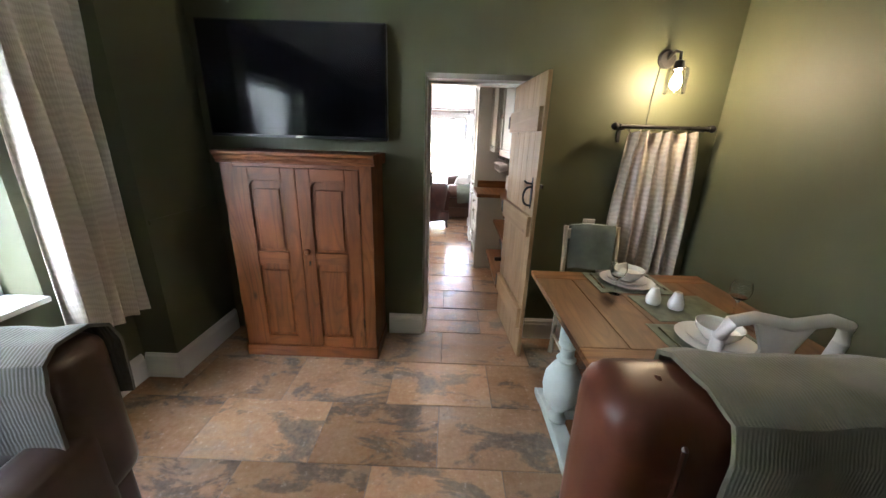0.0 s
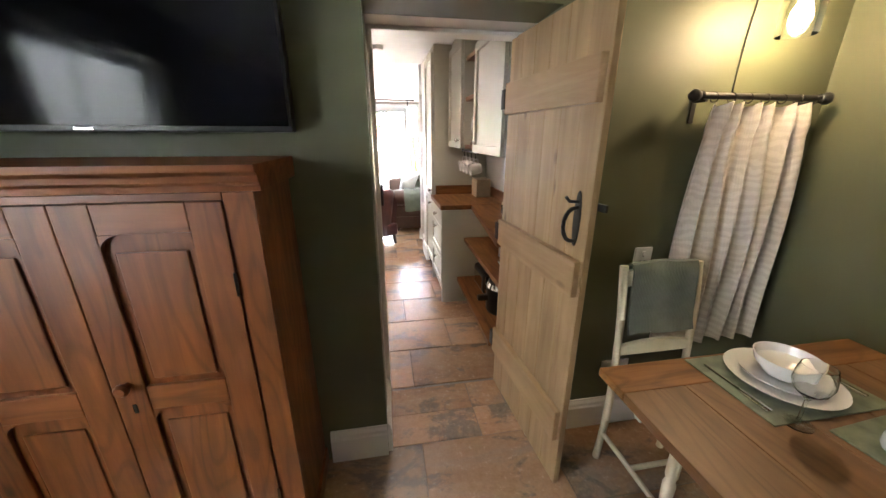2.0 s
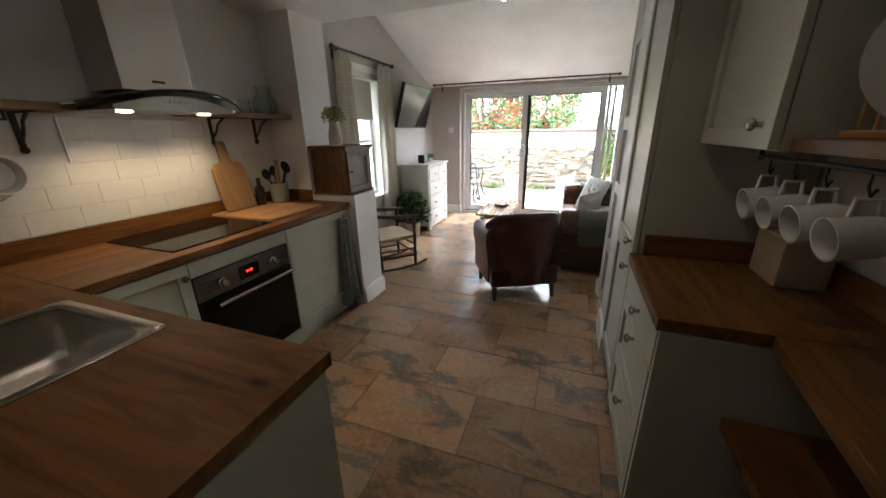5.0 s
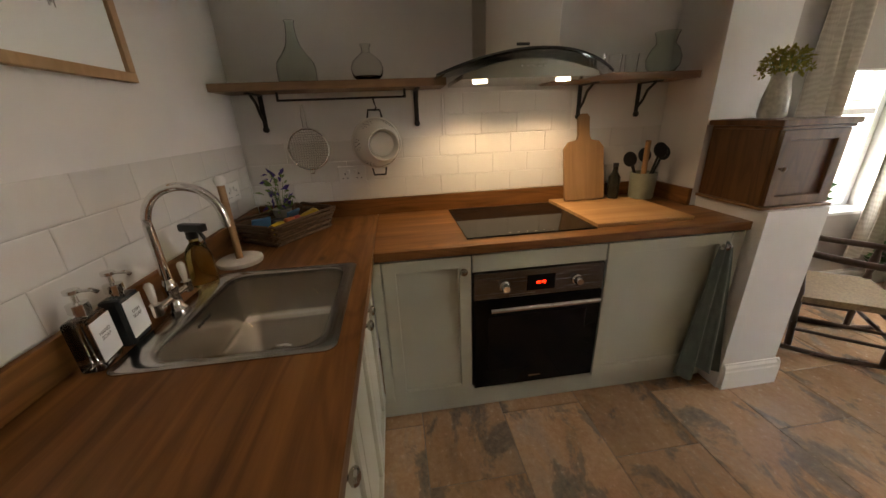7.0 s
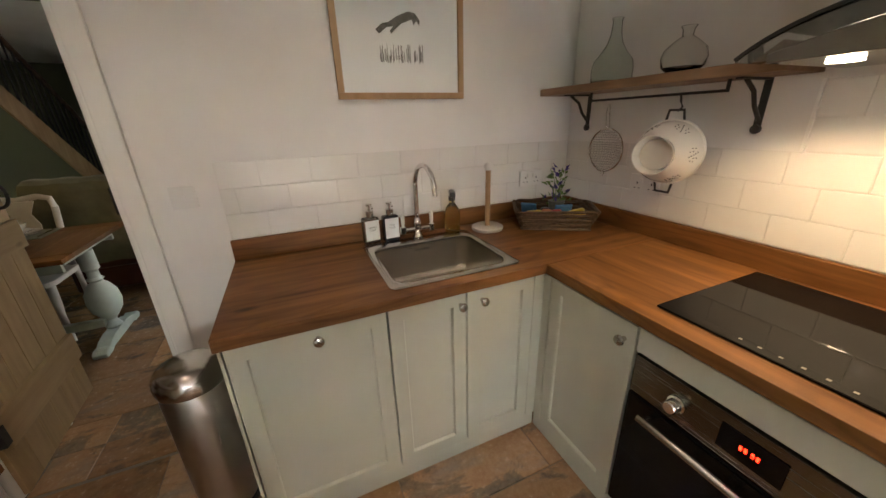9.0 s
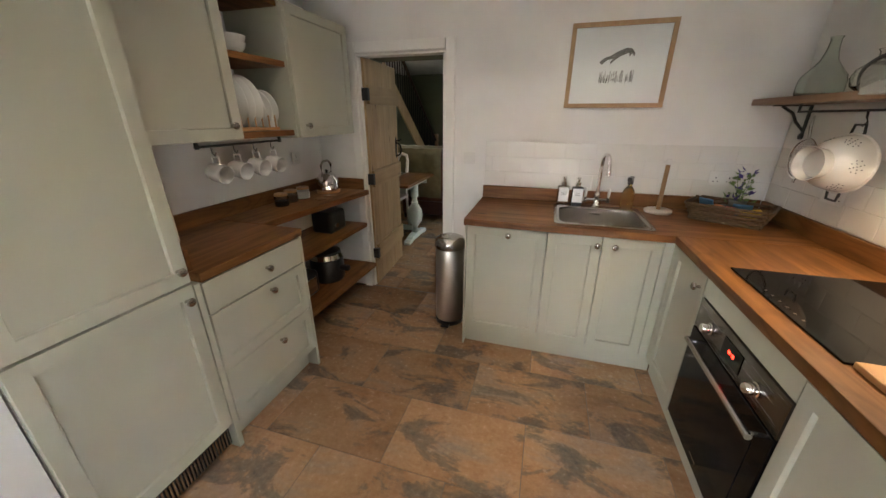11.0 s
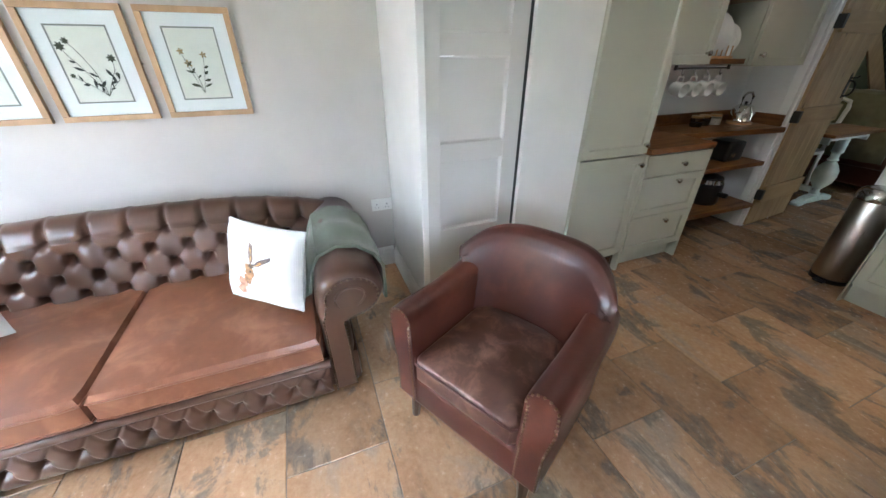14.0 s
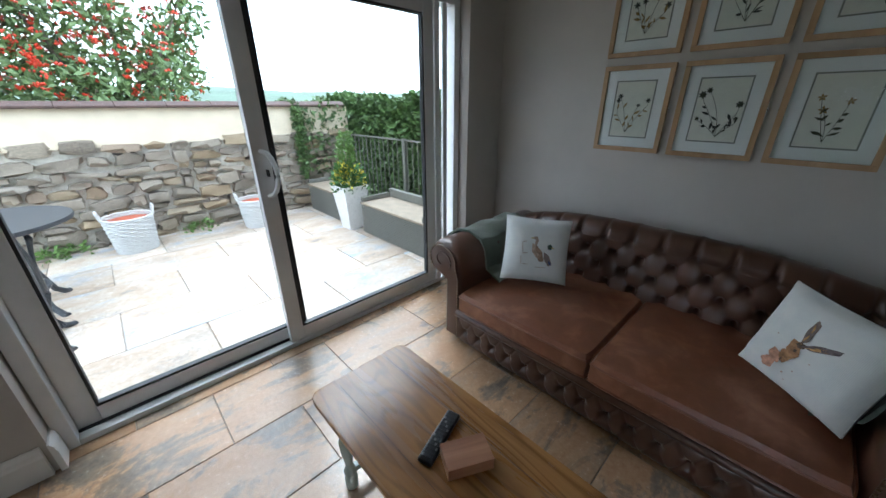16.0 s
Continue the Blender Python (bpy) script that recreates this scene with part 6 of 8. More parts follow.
# wall light
e = thing("wall_light", pose(1.62, -0.44, 2.03), "black wall light with a lit clear glass shade", "wall light")
part("back_plate", lathe([(0.055, 0), (0.055, 0.012), (0.045, 0.022), (0.0001, 0.024)], 26, None, Matrix.Rotation(radians(90), 4, "X")), IRON, e, "round black plate", True)
part("arm", tube([(0, -0.02, 0), (0.0, -0.09, 0.03), (0, -0.145, 0.01), (0, -0.15, -0.03)], 0.009, 10), IRON, e, "curved black arm", True)
part("lampholder", lathe([(0.02, -0.045), (0.028, -0.05), (0.03, -0.085), (0.022, -0.09)], 18, None, Matrix.Translation((0, -0.15, 0.012))), IRON, e, "", True)
sh = part("shade", lathe([(0.03, -0.08), (0.055, -0.09), (0.06, -0.12), (0.06, -0.225), (0.057, -0.225), (0.057, -0.12), (0.052, -0.094), (0.028, -0.084)], 28, None, Matrix.Translation((0, -0.15, 0.012))), CLEARGLASS, e, "clear glass shade", True)
sh.visible_shadow = False
lb = part("light_bulb", lathe([(0.012, -0.09), (0.014, -0.11), (0.03, -0.15), (0.03, -0.175), (0.018, -0.20), (0.0001, -0.205)], 20, None, Matrix.Translation((0, -0.15, 0.012))), glow("lamp bulb", (1.0, 0.74, 0.40), 30), e, "glowing warm bulb", True)
lb.visible_shadow = False
part("cord", tube([(-0.03, -0.004, -0.04), (-0.045, -0.004, -0.20), (-0.05, -0.004, -0.40)], 0.003, 6), IRON, e, "thin black cord", True)

# ---- staircase along the dining room's far wall ----
def stairs():
    e = tagged(thing("staircase", pose(2.0, -5.75, 0), "pine staircase with dark balusters rising along the wall", "staircase"), kind="")
    run, rise, n = 0.235, 0.183, 12
    slope = rise / run
    part("stringer", prism([(-0.05, 0.0), (0.18, 0.0), (n * run, n * rise - 0.06), (n * run, n * rise + 0.20), (-0.05, 0.22)], 0, 0.0, 0.035, 0.003), OAK, e, "pale pine stringer")
    for k in range(n):
        part("tread", box((0.036, k * run - 0.02, (k + 1) * rise - 0.03), (0.94, (k + 1) * run, (k + 1) * rise), 0.004), OAK, e)
        part("riser", box((0.036, k * run, k * rise), (0.94, k * run + 0.015, (k + 1) * rise - 0.031)), OAK, e)
    for k in range(26):
        y = 0.05 + k * 0.105
        z = 0.22 + y * slope
        part("baluster", tube([(0.017, y, z - 0.02), (0.017, y, z + 0.72)], 0.011, 8), IRON, e, "", True)
    part("handrail", tube([(0.017, -0.02, 0.22 + 0.72), (0.017, 2.75, 0.22 + 2.75 * slope + 0.72)], 0.028, 10), DARKWOOD, e, "dark handrail", True)
    part("newel", box((-0.02, -0.14, 0), (0.06, -0.06, 1.08), 0.008), OAK, e, "square newel post")
    part("infill", prism([(0.2, 0.0), (n * run, 0.0), (n * run, n * rise - 0.07), (0.22, 0.0)], 0, 0.012, 0.028), GREEN, e, "green boarding under the stairs")


stairs()

# ---- living room ----
# pantry front: tall panelled door between the white walls
e = tagged(thing("pantry_door", pose(0.70, 3.182, 0, 0, 0, -90), "tall off-white panelled cupboard door", "door"), kind="")
for x0, x1 in ((0.0, 0.07), (0.427, 0.517)):
    part("stile", box((x0, -0.03, 0.02), (x1, 0, 2.10), 0.002), PANTRY, e)
for z0, z1 in ((0.02, 0.10), (0.48, 0.572), (0.955, 1.046), (1.428, 1.518), (1.99, 2.10)):
    part("rail", box((0.0702, -0.0295, z0), (0.4268, 0, z1), 0.002), PANTRY, e)
for z0, z1 in ((0.10, 0.48), (0.572, 0.955), (1.046, 1.428), (1.518, 1.99)):
    bm = box((0.0702, -0.014, z0 + 0.0003), (0.4268, -0.001, z1 - 0.0003))
    bm.normal_update()
    face = [f for f in bm.faces if f.normal.y < -0.9]
    bmesh.ops.inset_region(bm, faces=face, thickness=0.012, depth=-0.008)
    part("panel", bm, PANTRY, e)
# Solid black strip set forward in the gap to draw its shade.
part("gap_shade_strip", box((0.5175, -0.027, 0.02), (0.536, 0.03, 2.10)), GASKET, e, "black strip standing for the shade in the gap beside the door")


# patio doors
def patio_doors():
    e = tagged(thing("patio_door", pose(-1.555, 6.16, 0), "white sliding glass patio door in two leaves", ""), kind="structure")
    W, H = 2.53, 2.115
    bm = box((0, -0.02, 0), (0.055, 0.10, H), 0.004)
    box((W - 0.055, -0.02, 0), (W, 0.10, H), 0.004, bm)
    box((0.055, -0.02, 0.0), (W - 0.055, 0.10, 0.03), 0.004, bm)
    box((0.055, -0.02, H - 0.07), (W - 0.055, 0.10, H), 0.004, bm)
    part("outer_frame", bm, UPVC, e, "white outer frame")
    part("track", box((0.056, 0.03, 0.0302), (W - 0.056, 0.075, 0.04), 0.002), GASKET, e, "dark sill track")
    for x0, x1, y0, nm in ((0.056, 1.14, 0.045, "fixed_leaf"), (1.03, 2.28, -0.012, "sliding_leaf")):
        s = 0.085
        z0, z1 = 0.032, H - 0.072
        b = box((x0, y0, z0), (x0 + s, y0 + 0.045, z1), 0.004)
        box((x1 - s, y0, z0), (x1, y0 + 0.045, z1), 0.004, b)
        box((x0 + s, y0, z0), (x1 - s, y0 + 0.045, z0 + 0.085), 0.004, b)
        box((x0 + s, y0, z1 - 0.075), (x1 - s, y0 + 0.045, z1), 0.004, b)
        leaf = part(nm, b, UPVC, e, "white framed glass leaf")
        g = 0.012
        gb = box((x0 + s, y0 + 0.004, z0 + 0.085), (x0 + s + g, y0 + 0.041, z1 - 0.075))
        box((x1 - s - g, y0 + 0.004, z0 + 0.085), (x1 - s, y0 + 0.041, z1 - 0.075), 0, gb)
        box((x0 + s + g, y0 + 0.004, z0 + 0.085), (x1 - s - g, y0 + 0.041, z0 + 0.085 + g), 0, gb)
        box((x0 + s + g, y0 + 0.004, z1 - 0.075 - g), (x1 - s - g, y0 + 0.041, z1 - 0.075), 0, gb)
        part("gasket", gb, GASKET, leaf, "black gasket")
        part("pane", box((x0 + s + g, y0 + 0.018, z0 + 0.09), (x1 - s - g, y0 + 0.026, z1 - 0.08)), GLASS, leaf).visible_shadow = False
        if nm == "sliding_leaf":
            part("meeting_edge", box((x0 + s - 0.001, y0 + 0.0455, z0), (x0 + s + 0.045, y0 + 0.056, z1)), GASKET, leaf, "dark interlock strip")
            hx = x0 + 0.04
            hd = part("handle", tube([(hx + 0.045 * math.sin(math.pi * k / 14), y0 - 0.004 - 0.05 * math.sin(math.pi * k / 14) ** 0.6, 1.0975 + 0.115 * math.cos(math.pi * k / 14)) for k in range(15)], 0.0125, 10), UPVC, leaf, "white D handle", True)
            part("key", box((hx + 0.01, y0 - 0.035, 1.085), (hx + 0.016, y0, 1.12), 0.001), IRON, hd, "small key in the lock")
    for x0, x1 in ((2.285, 2.33), (2.36, 2.40)):
        part("jamb_trim", box((x0, -0.022, 0.032), (x1, -0.0005, H - 0.072), 0.003), UPVC, e)
    for x in (0.35, 1.55):
        part("trickle_vent", box((x, -0.032, H - 0.05), (x + 0.35, -0.0205, H - 0.025), 0.003), UPVC, e, "white trickle vent")


patio_doors()
ep = curtain_pole(pose(-1.95, 5.965, 2.18), 2.75, "long black iron curtain pole over the patio door", (0.03, 0.97), 0.085)

# left window, curtains and blind
sash_window("window_2", pose(-2.24, 3.45, 0.62, 0, 0, 90), 0.80, 1.43, 0, 1, "white sash window in the living room")
structure("window_sill", box((-2.20, 3.45, 0.622), (-2.05, 4.25, 0.648), 0.006), TRIM, "white window sill")
for lo, hi in (((-2.079, 3.39, 0.60), (-2.062, 3.449, 2.11)), ((-2.079, 4.251, 0.60), (-2.062, 4.31, 2.11)), ((-2.079, 3.39, 2.111), (-2.055, 4.31, 2.18))):
    structure("trim", box(lo, hi, 0.004), TRIM, "white window architrave")
bl = top_level("roller_blind", box((-2.16, 3.50, 1.60), (-2.157, 4.20, 2.04)), plain("blind cloth", (0.42, 0.39, 0.35), 0.8, 0.05, 200), "taupe roller blind half drawn", "blind")
part("bottom_bar", box((-2.165, 3.50, 1.585), (-2.152, 4.20, 1.60), 0.003), TRIM, bl)
curtain_pole(pose(-2.0, 3.30, 2.25, 0, 0, 90), 1.18, "black iron curtain pole over the side window", (0.05, 0.95), 0.075)
curtain("curtain", pose(-2.0, 3.43, 0, 0, 0, 90), 0.24, 0.28, 0.42, 2.225, 4, "cream woven curtain hanging to the sill side")
curtain("curtain", pose(-2.0, 4.28, 0, 0, 0, 90), 0.24, 0.36, 0.30, 2.225, 4, "cream woven curtain at the window's far side")

# television on a swing arm
tv = television(pose(-1.88, 4.92, 1.775, 15, 0, 90), 0.98, 0.57, "black wall television tilted on a swing arm")
part("swing_arm", tube([(0, 0.06, 0), (-0.05, 0.16, 0.0), (0.02, 0.25, 0.0)], 0.02, 8), IRON, tv, "black swing arm", True)


# chest of drawers
def chest():
    e = thing("chest_of_drawers", pose(-1.62, 4.72, 0, 0, 0, 90), "worn white painted chest of drawers with dark cup knobs", "chest of drawers")
    W, D, H = 0.80, 0.44, 0.96
    part("body", box((0, 0.0, 0.07), (W, D, H), 0.004), WHITEPAINT, e)
    part("top", box((-0.02, -0.025, H + 0.0005), (W + 0.02, D + 0.005, H + 0.03), 0.008), WHITEPAINT, e)
    part("plinth", prism([(0, 0), (0.08, 0), (0.12, 0.045), (W - 0.12, 0.045), (W - 0.08, 0), (W, 0), (W, 0.069), (0, 0.069)], 1, -0.004, 0.03, 0.002), WHITEPAINT, e)
    part("back_foot", box((0, D - 0.05, 0), (W, D - 0.02, 0.069)), WHITEPAINT, e)
    rows = ((0.75, 0.93, 2), (0.54, 0.73, 1), (0.32, 0.52, 1), (0.09, 0.30, 1))
    for z0, z1, n in rows:
        for k in range(n):
            x0, x1 = 0.03 + (W - 0.06) * k / n + 0.004, 0.03 + (W - 0.06) * (k + 1) / n - 0.004
            d = part("drawer", box((x0, -0.014, z0), (x1, -0.0005, z1), 0.005), WHITEPAINT, e)
            for kx in ([(x0 + x1) / 2] if n == 2 else [0.2, W - 0.2]):
                part("knob", lathe([(0.007, 0), (0.006, 0.012), (0.017, 0.02), (0.017, 0.028), (0.0001, 0.033)], 16, None, Matrix.Translation((kx, -0.014, (z0 + z1) / 2)) @ Matrix.Rotation(radians(90), 4, "X")), PEWTER, d, "dark metal knob", True)


chest()
e = thing("speaker", pose(-1.80, 4.95, 0.991), "small black speaker on the chest", "speaker")
part("body", box((-0.05, -0.06, 0), (0.05, 0.06, 0.12), 0.012), BLACK, e)
part("grille", box((0.0505, -0.05, 0.012), (0.053, 0.05, 0.108), 0.002), GASKET, e)
potted("succulent_pot", pose(-1.80, 5.2, 0.991), [(0.0001, 0), (0.05, 0), (0.06, 0.06), (0.0001, 0.055)], CHINA, 0.07, 0.05, 0.06, 90, 0.04, PALELEAF, "small white pot of succulents on the chest", 21)
potted("house_plant", pose(-1.80, 4.46, 0), [(0.0001, 0), (0.10, 0), (0.115, 0.01), (0.135, 0.19), (0.14, 0.205), (0.132, 0.205), (0.12, 0.17), (0.0001, 0.17)], TERRACOTTA, 0.24, 0.38, 0.20, 420, 0.085, plain("house plant leaf", (0.045, 0.115, 0.028), 0.4, 0.4, 40), "bushy green house plant in a cream pot", 11)
potted("sill_plant", pose(-2.10, 3.62, 0.649), [(0.0001, 0), (0.04, 0), (0.05, 0.08), (0.0001, 0.075)], CHINA, 0.10, 0.22, 0.08, 60, 0.11, LEAF, "leafy green plant on the window sill", 13)


# rocking chair
def rocking_chair():
    e = thing("rocking_chair", pose(-1.52, 3.31, 0, 0, 0, 143), "dark turned wood rocking chair with a rush seat", "rocking chair")
    for s in (-0.22, 0.22):
        part("rocker", tube([(s, -0.34, 0.055), (s, -0.22, 0.022), (s, 0.0, 0.014), (s, 0.22, 0.03), (s, 0.40, 0.085)], 0.0145, 8), DARKWOOD, e, "curved rocker", True)
        part("front_post", lathe([(0.016, 0), (0.018, 0.10), (0.022, 0.14), (0.016, 0.17), (0.02, 0.30), (0.022, 0.34), (0.015, 0.38), (0.022, 0.46), (0.015, 0.52), (0.018, 0.55)], 12, None, Matrix.Translation((s, -0.20, 0.03))), DARKWOOD, e, "turned front post", True)
        part("back_post", tube([(s * 0.9, 0.19, 0.03), (s * 0.92, 0.22, 0.40), (s, 0.34, 1.0)], 0.017, 10), DARKWOOD, e, "", True)
        part("arm", tube([(s, -0.26, 0.575), (s, -0.15, 0.585), (s, 0.05, 0.60), (s, 0.265, 0.635)], 0.019, 10), DARKWOOD, e, "scrolled arm", True)
        for z in (0.14, 0.22):
            part("side_rung", tube([(s, -0.20, z), (s * 0.92, 0.20, z + 0.01)], 0.010, 8), DARKWOOD, e, "", True)
    for y, z in ((-0.20, 0.17), (-0.20, 0.26), (0.205, 0.20)):
        part("rung", tube([(-0.22, y, z), (0.22, y, z)], 0.011, 8), DARKWOOD, e, "", True)
    part("seat", sheet(12, 12, lambda u, v: ((u - 0.5) * 0.46, (v - 0.5) * 0.42, 0.375 - 0.02 * math.sin(u * math.pi) * math.sin(v * math.pi)), 0.035), SEATCANE, e, "woven rush seat", True)
    for z in (0.58, 0.74, 0.90):
        part("slat", prism([(-0.20, z), (0.20, z)] + [(0.20 - 0.4 * k / 8, z + 0.06 + 0.02 * math.sin(math.pi * k / 8)) for k in range(9)], 1, 0.19 + (z - 0.2) * 0.16, 0.205 + (z - 0.2) * 0.16, 0.003), DARKWOOD, e)


rocking_chair()


# tufted sofa
def tuft(bm, points, r=0.012):
    for p, n in points:
        z = Vector((0, 0, 1)).rotation_difference(Vector(n)).to_matrix().to_4x4()
        bm = lathe([(r, -0.002), (r * 0.9, 0.004), (r * 0.4, 0.007), (0.0001, 0.008)], 10, bm, Matrix.Translation(p) @ z)
    return bm


def buttoned(u, v, nu, nv, depth):
    """Diamond tufting: plump diamonds, folds between neighbours, pulled in deep at the buttons."""
    a, b = u * nu, v * nv
    p, q = (a + b) / 2, (a - b) / 2
    dp, dq = abs(p - round(p)), abs(q - round(q))
    pillow = (abs(math.sin(math.pi * p)) * abs(math.sin(math.pi * q))) ** 0.62
    dimple = math.exp(-(dp * dp + dq * dq) / 0.03)
    return depth * (0.84 + 0.16 * pillow - 0.72 * dimple)


def padded(name, bm, mat, parent, label=""):
    """A soft part, smooth over its folds."""
    me = bpy.data.meshes.new(name)
    bm.to_mesh(me)
    bm.free()
    me.shade_smooth()
    me.materials.append(mat)
    ob = new(name, me)
    ob.parent = parent
    if label:
        ob["label"] = label
    return ob


STUD_MESH = []


def stud_row(points, parent):
    """Domed studs facing -y, one by one."""
    if not STUD_MESH:
        bm = lathe([(0.0055, 0), (0.004, 0.004), (0.0001, 0.006)], 7, None, Matrix.Rotation(radians(90), 4, "X"))
        me = bpy.data.meshes.new("stud")
        bm.to_mesh(me)
        bm.free()
        me.materials.append(STUD)
        STUD_MESH.append(me)
    for p in points:
        ob = new("stud", STUD_MESH[0])
        ob.parent = parent
        ob.location = p


def rolled_arm(prof, s):
    """The arm's section drawn out along y, its front edge rounded over and lightly pleated."""
    n = len(prof)
    fine = []
    for k in range(n):
        (x0, z0), (x1, z1) = prof[k], prof[(k + 1) % n]
        m = max(1, int(math.hypot(x1 - x0, z1 - z0) / 0.02))
        fine += [(x0 + (x1 - x0) * j / m, z0 + (z1 - z0) * j / m) for j in range(m)]
    n = len(fine)
    out = []
    for k in range(n):
        (x0, z0), (x1, z1) = fine[k - 2], fine[(k + 2) % n]
        d = math.hypot(x1 - x0, z1 - z0) or 1
        out.append((s * (z0 - z1) / d, s * (x1 - x0) / d))
    bm = bmesh.new()
    rings = []
    for y, inset in ((0.90, 0.0), (0.60, 0.0), (0.30, 0.002), (0.15, 0.0), (0.085, 0.0), (0.055, 0.003), (0.03, 0.009), (0.012, 0.019), (0.003, 0.03), (0.002, 0.042)):
        ring = []
        for k, ((x, z), (ox, oz)) in enumerate(zip(fine, out)):
            fold = 0.004 * math.cos(k * 1.05) * math.exp(-((y - 0.03) / 0.05) ** 2) if z > 0.44 else 0.0
            ring.append(bm.verts.new((x - ox * (inset + fold), y, z - oz * (inset + fold))))
        rings.append(ring)
    for p, q in zip(rings, rings[1:]):
        for k in range(n):
            bm.faces.new((p[k], p[(k + 1) % n], q[(k + 1) % n], q[k]))
    bm.faces.new(rings[0]), bm.faces.new(rings[-1])
    bmesh.ops.recalc_face_normals(bm, faces=bm.faces[:])
    return bm


def sofa():
    e = thing("tufted_sofa", pose(0.26, 4.62, 0, 0, 0, -90), "brown leather buttoned sofa with rolled arms and two seat cushions", "sofa")
    Wh = 0.965
    part("base", box((-Wh + 0.02, 0.02, 0.05), (Wh - 0.02, 0.95, 0.24), 0.02), LEATHER, e, "", True)
    # buttoned front rail
    def rail(u, v):
        a = u * 15 - 0.5
        du, dv = abs(a - round(a)) * 0.107, abs(v - 0.5) * 0.175
        dimple = math.exp(-(du * du + dv * dv) / 0.00042)
        fold = math.exp(-((du - dv * 0.62) / 0.0055) ** 2)
        h = 0.036 * (1 - 0.85 * dimple - 0.2 * fold - 0.45 * (2 * abs(v - 0.5)) ** 5)
        return ((u - 0.5) * 2 * (Wh - 0.16), 0.012 - h, 0.045 + 0.175 * v)
    padded("front_rail", sheet(300, 24, rail), LEATHER, e, "deep buttoned front rail")
    pts = []
    for i in range(0, 31):
        for j in range(0, 3):
            if (i + j) % 2 == 0 and j == 1:
                pts.append(((-(Wh - 0.16) + 2 * (Wh - 0.16) * i / 30, 0.007, 0.045 + 0.0875 * j), (0, -1, 0)))
    for p in pts:
        part("button", tuft(None, [p], 0.008), LEATHER, e, "", True)
    part("seat_border", tube([(-Wh + 0.15, -0.018, 0.245), (Wh - 0.15, -0.018, 0.245)], 0.022, 10), LEATHER, e, "rolled leather border", True)
    # back
    def back(u, v):
        x = (u - 0.5) * 2 * (Wh - 0.02)
        edge = 1 - abs(2 * u - 1) ** 5
        top = 0.66 + 0.10 * (1 - abs(2 * u - 1) ** 3.0)
        k = v * 1.25
        if k < 1:
            y, z = 0.73 + 0.07 * k, 0.33 + (top - 0.40) * k
            n = buttoned(u, min(k, 1), 24, 4.0, 0.082)
            return (x, y - n * (0.3 + 0.7 * edge), z)
        f = (k - 1) / 0.25
        a = f * math.radians(235)
        return (x, 0.865 - 0.085 * math.cos(a) - 0.030 * (1 - f) * (1 - 0.9 * math.exp(-(((u * 12) % 1 - 0.0 if (u * 12) % 1 < 0.5 else (u * 12) % 1 - 1.0) / 0.09) ** 2)), (top - 0.075) + 0.085 * math.sin(a) + 0.004)
    padded("back", sheet(288, 90, back), LEATHER, e, "deep buttoned rolled back")
    pts = []
    for i in range(1, 24):
        for j in range(1, 4):
            if (i + j) % 2 == 0:
                u, v = i / 24, j / 4.0
                top = 0.66 + 0.10 * (1 - abs(2 * u - 1) ** 3.0)
                pts.append((((u - 0.5) * 2 * (Wh - 0.02), 0.726 + 0.07 * v, 0.33 + (top - 0.40) * v), (0, -1, 0.1)))
    for p in pts:
        part("button", tuft(None, [p], 0.012), LEATHER, e, "", True)
    part("back_panel", box((-Wh + 0.03, 0.86, 0.06), (Wh - 0.03, 0.94, 0.62), 0.02), LEATHER, e, "", True)
    # rolled arms
    for s in (-1, 1):
        inner, cx, cz = Wh - 0.16, Wh - 0.012, 0.555
        prof = [(inner, 0.05), (inner, 0.40), (inner - 0.004, 0.50)] + [(cx + 0.142 * math.cos(a), cz + 0.125 * math.sin(a)) for a in (math.radians(180 - 275 * k / 22) for k in range(23))] + [(Wh - 0.035, 0.40), (Wh - 0.03, 0.05)]
        padded("arm", rolled_arm([(s * u, v) for u, v in prof], s), LEATHER, e, "rolled leather arm with pleats")
        face = [(Wh - 0.142, 0.055), (Wh - 0.142, 0.46)] + [(cx + 0.108 * math.cos(a), cz + 0.092 * math.sin(a)) for a in (math.radians(190 - 275 * k / 20) for k in range(21))] + [(Wh - 0.058, 0.44), (Wh - 0.052, 0.055)]
        pf = part("arm_facing", prism([(s * u, v) for u, v in face], 1, -0.008, 0.004, 0.004), LEATHER, e, "scrolled arm front", True)
        part("piping", tube([(s * u, -0.006, v) for u, v in face], 0.005, 6), LEATHER, pf, "", True)
        curl = [(s * (cx + (0.074 - 0.0026 * k) * math.cos(math.radians(215 - 24 * k))), -0.009, cz + (0.064 - 0.0022 * k) * math.sin(math.radians(215 - 24 * k))) for k in range(13)]
        part("scroll_fold", tube(curl, 0.006, 6), LEATHER, pf, "", True)
        line = []
        for (u0, v0), (u1, v1) in zip(face, face[1:]):
            m = max(1, int(math.hypot(u1 - u0, v1 - v0) / 0.018))
            line += [(s * (u0 + (u1 - u0) * k / m), -0.011, v0 + (v1 - v0) * k / m) for k in range(m)]
        stud_row(line, pf)
        for y in (0.08, 0.86):
            part("foot", lathe([(0.022, 0), (0.03, 0.05)], 12, None, Matrix.Translation((s * (Wh - 0.09), y, 0))), DARKWOOD, e, "", True)
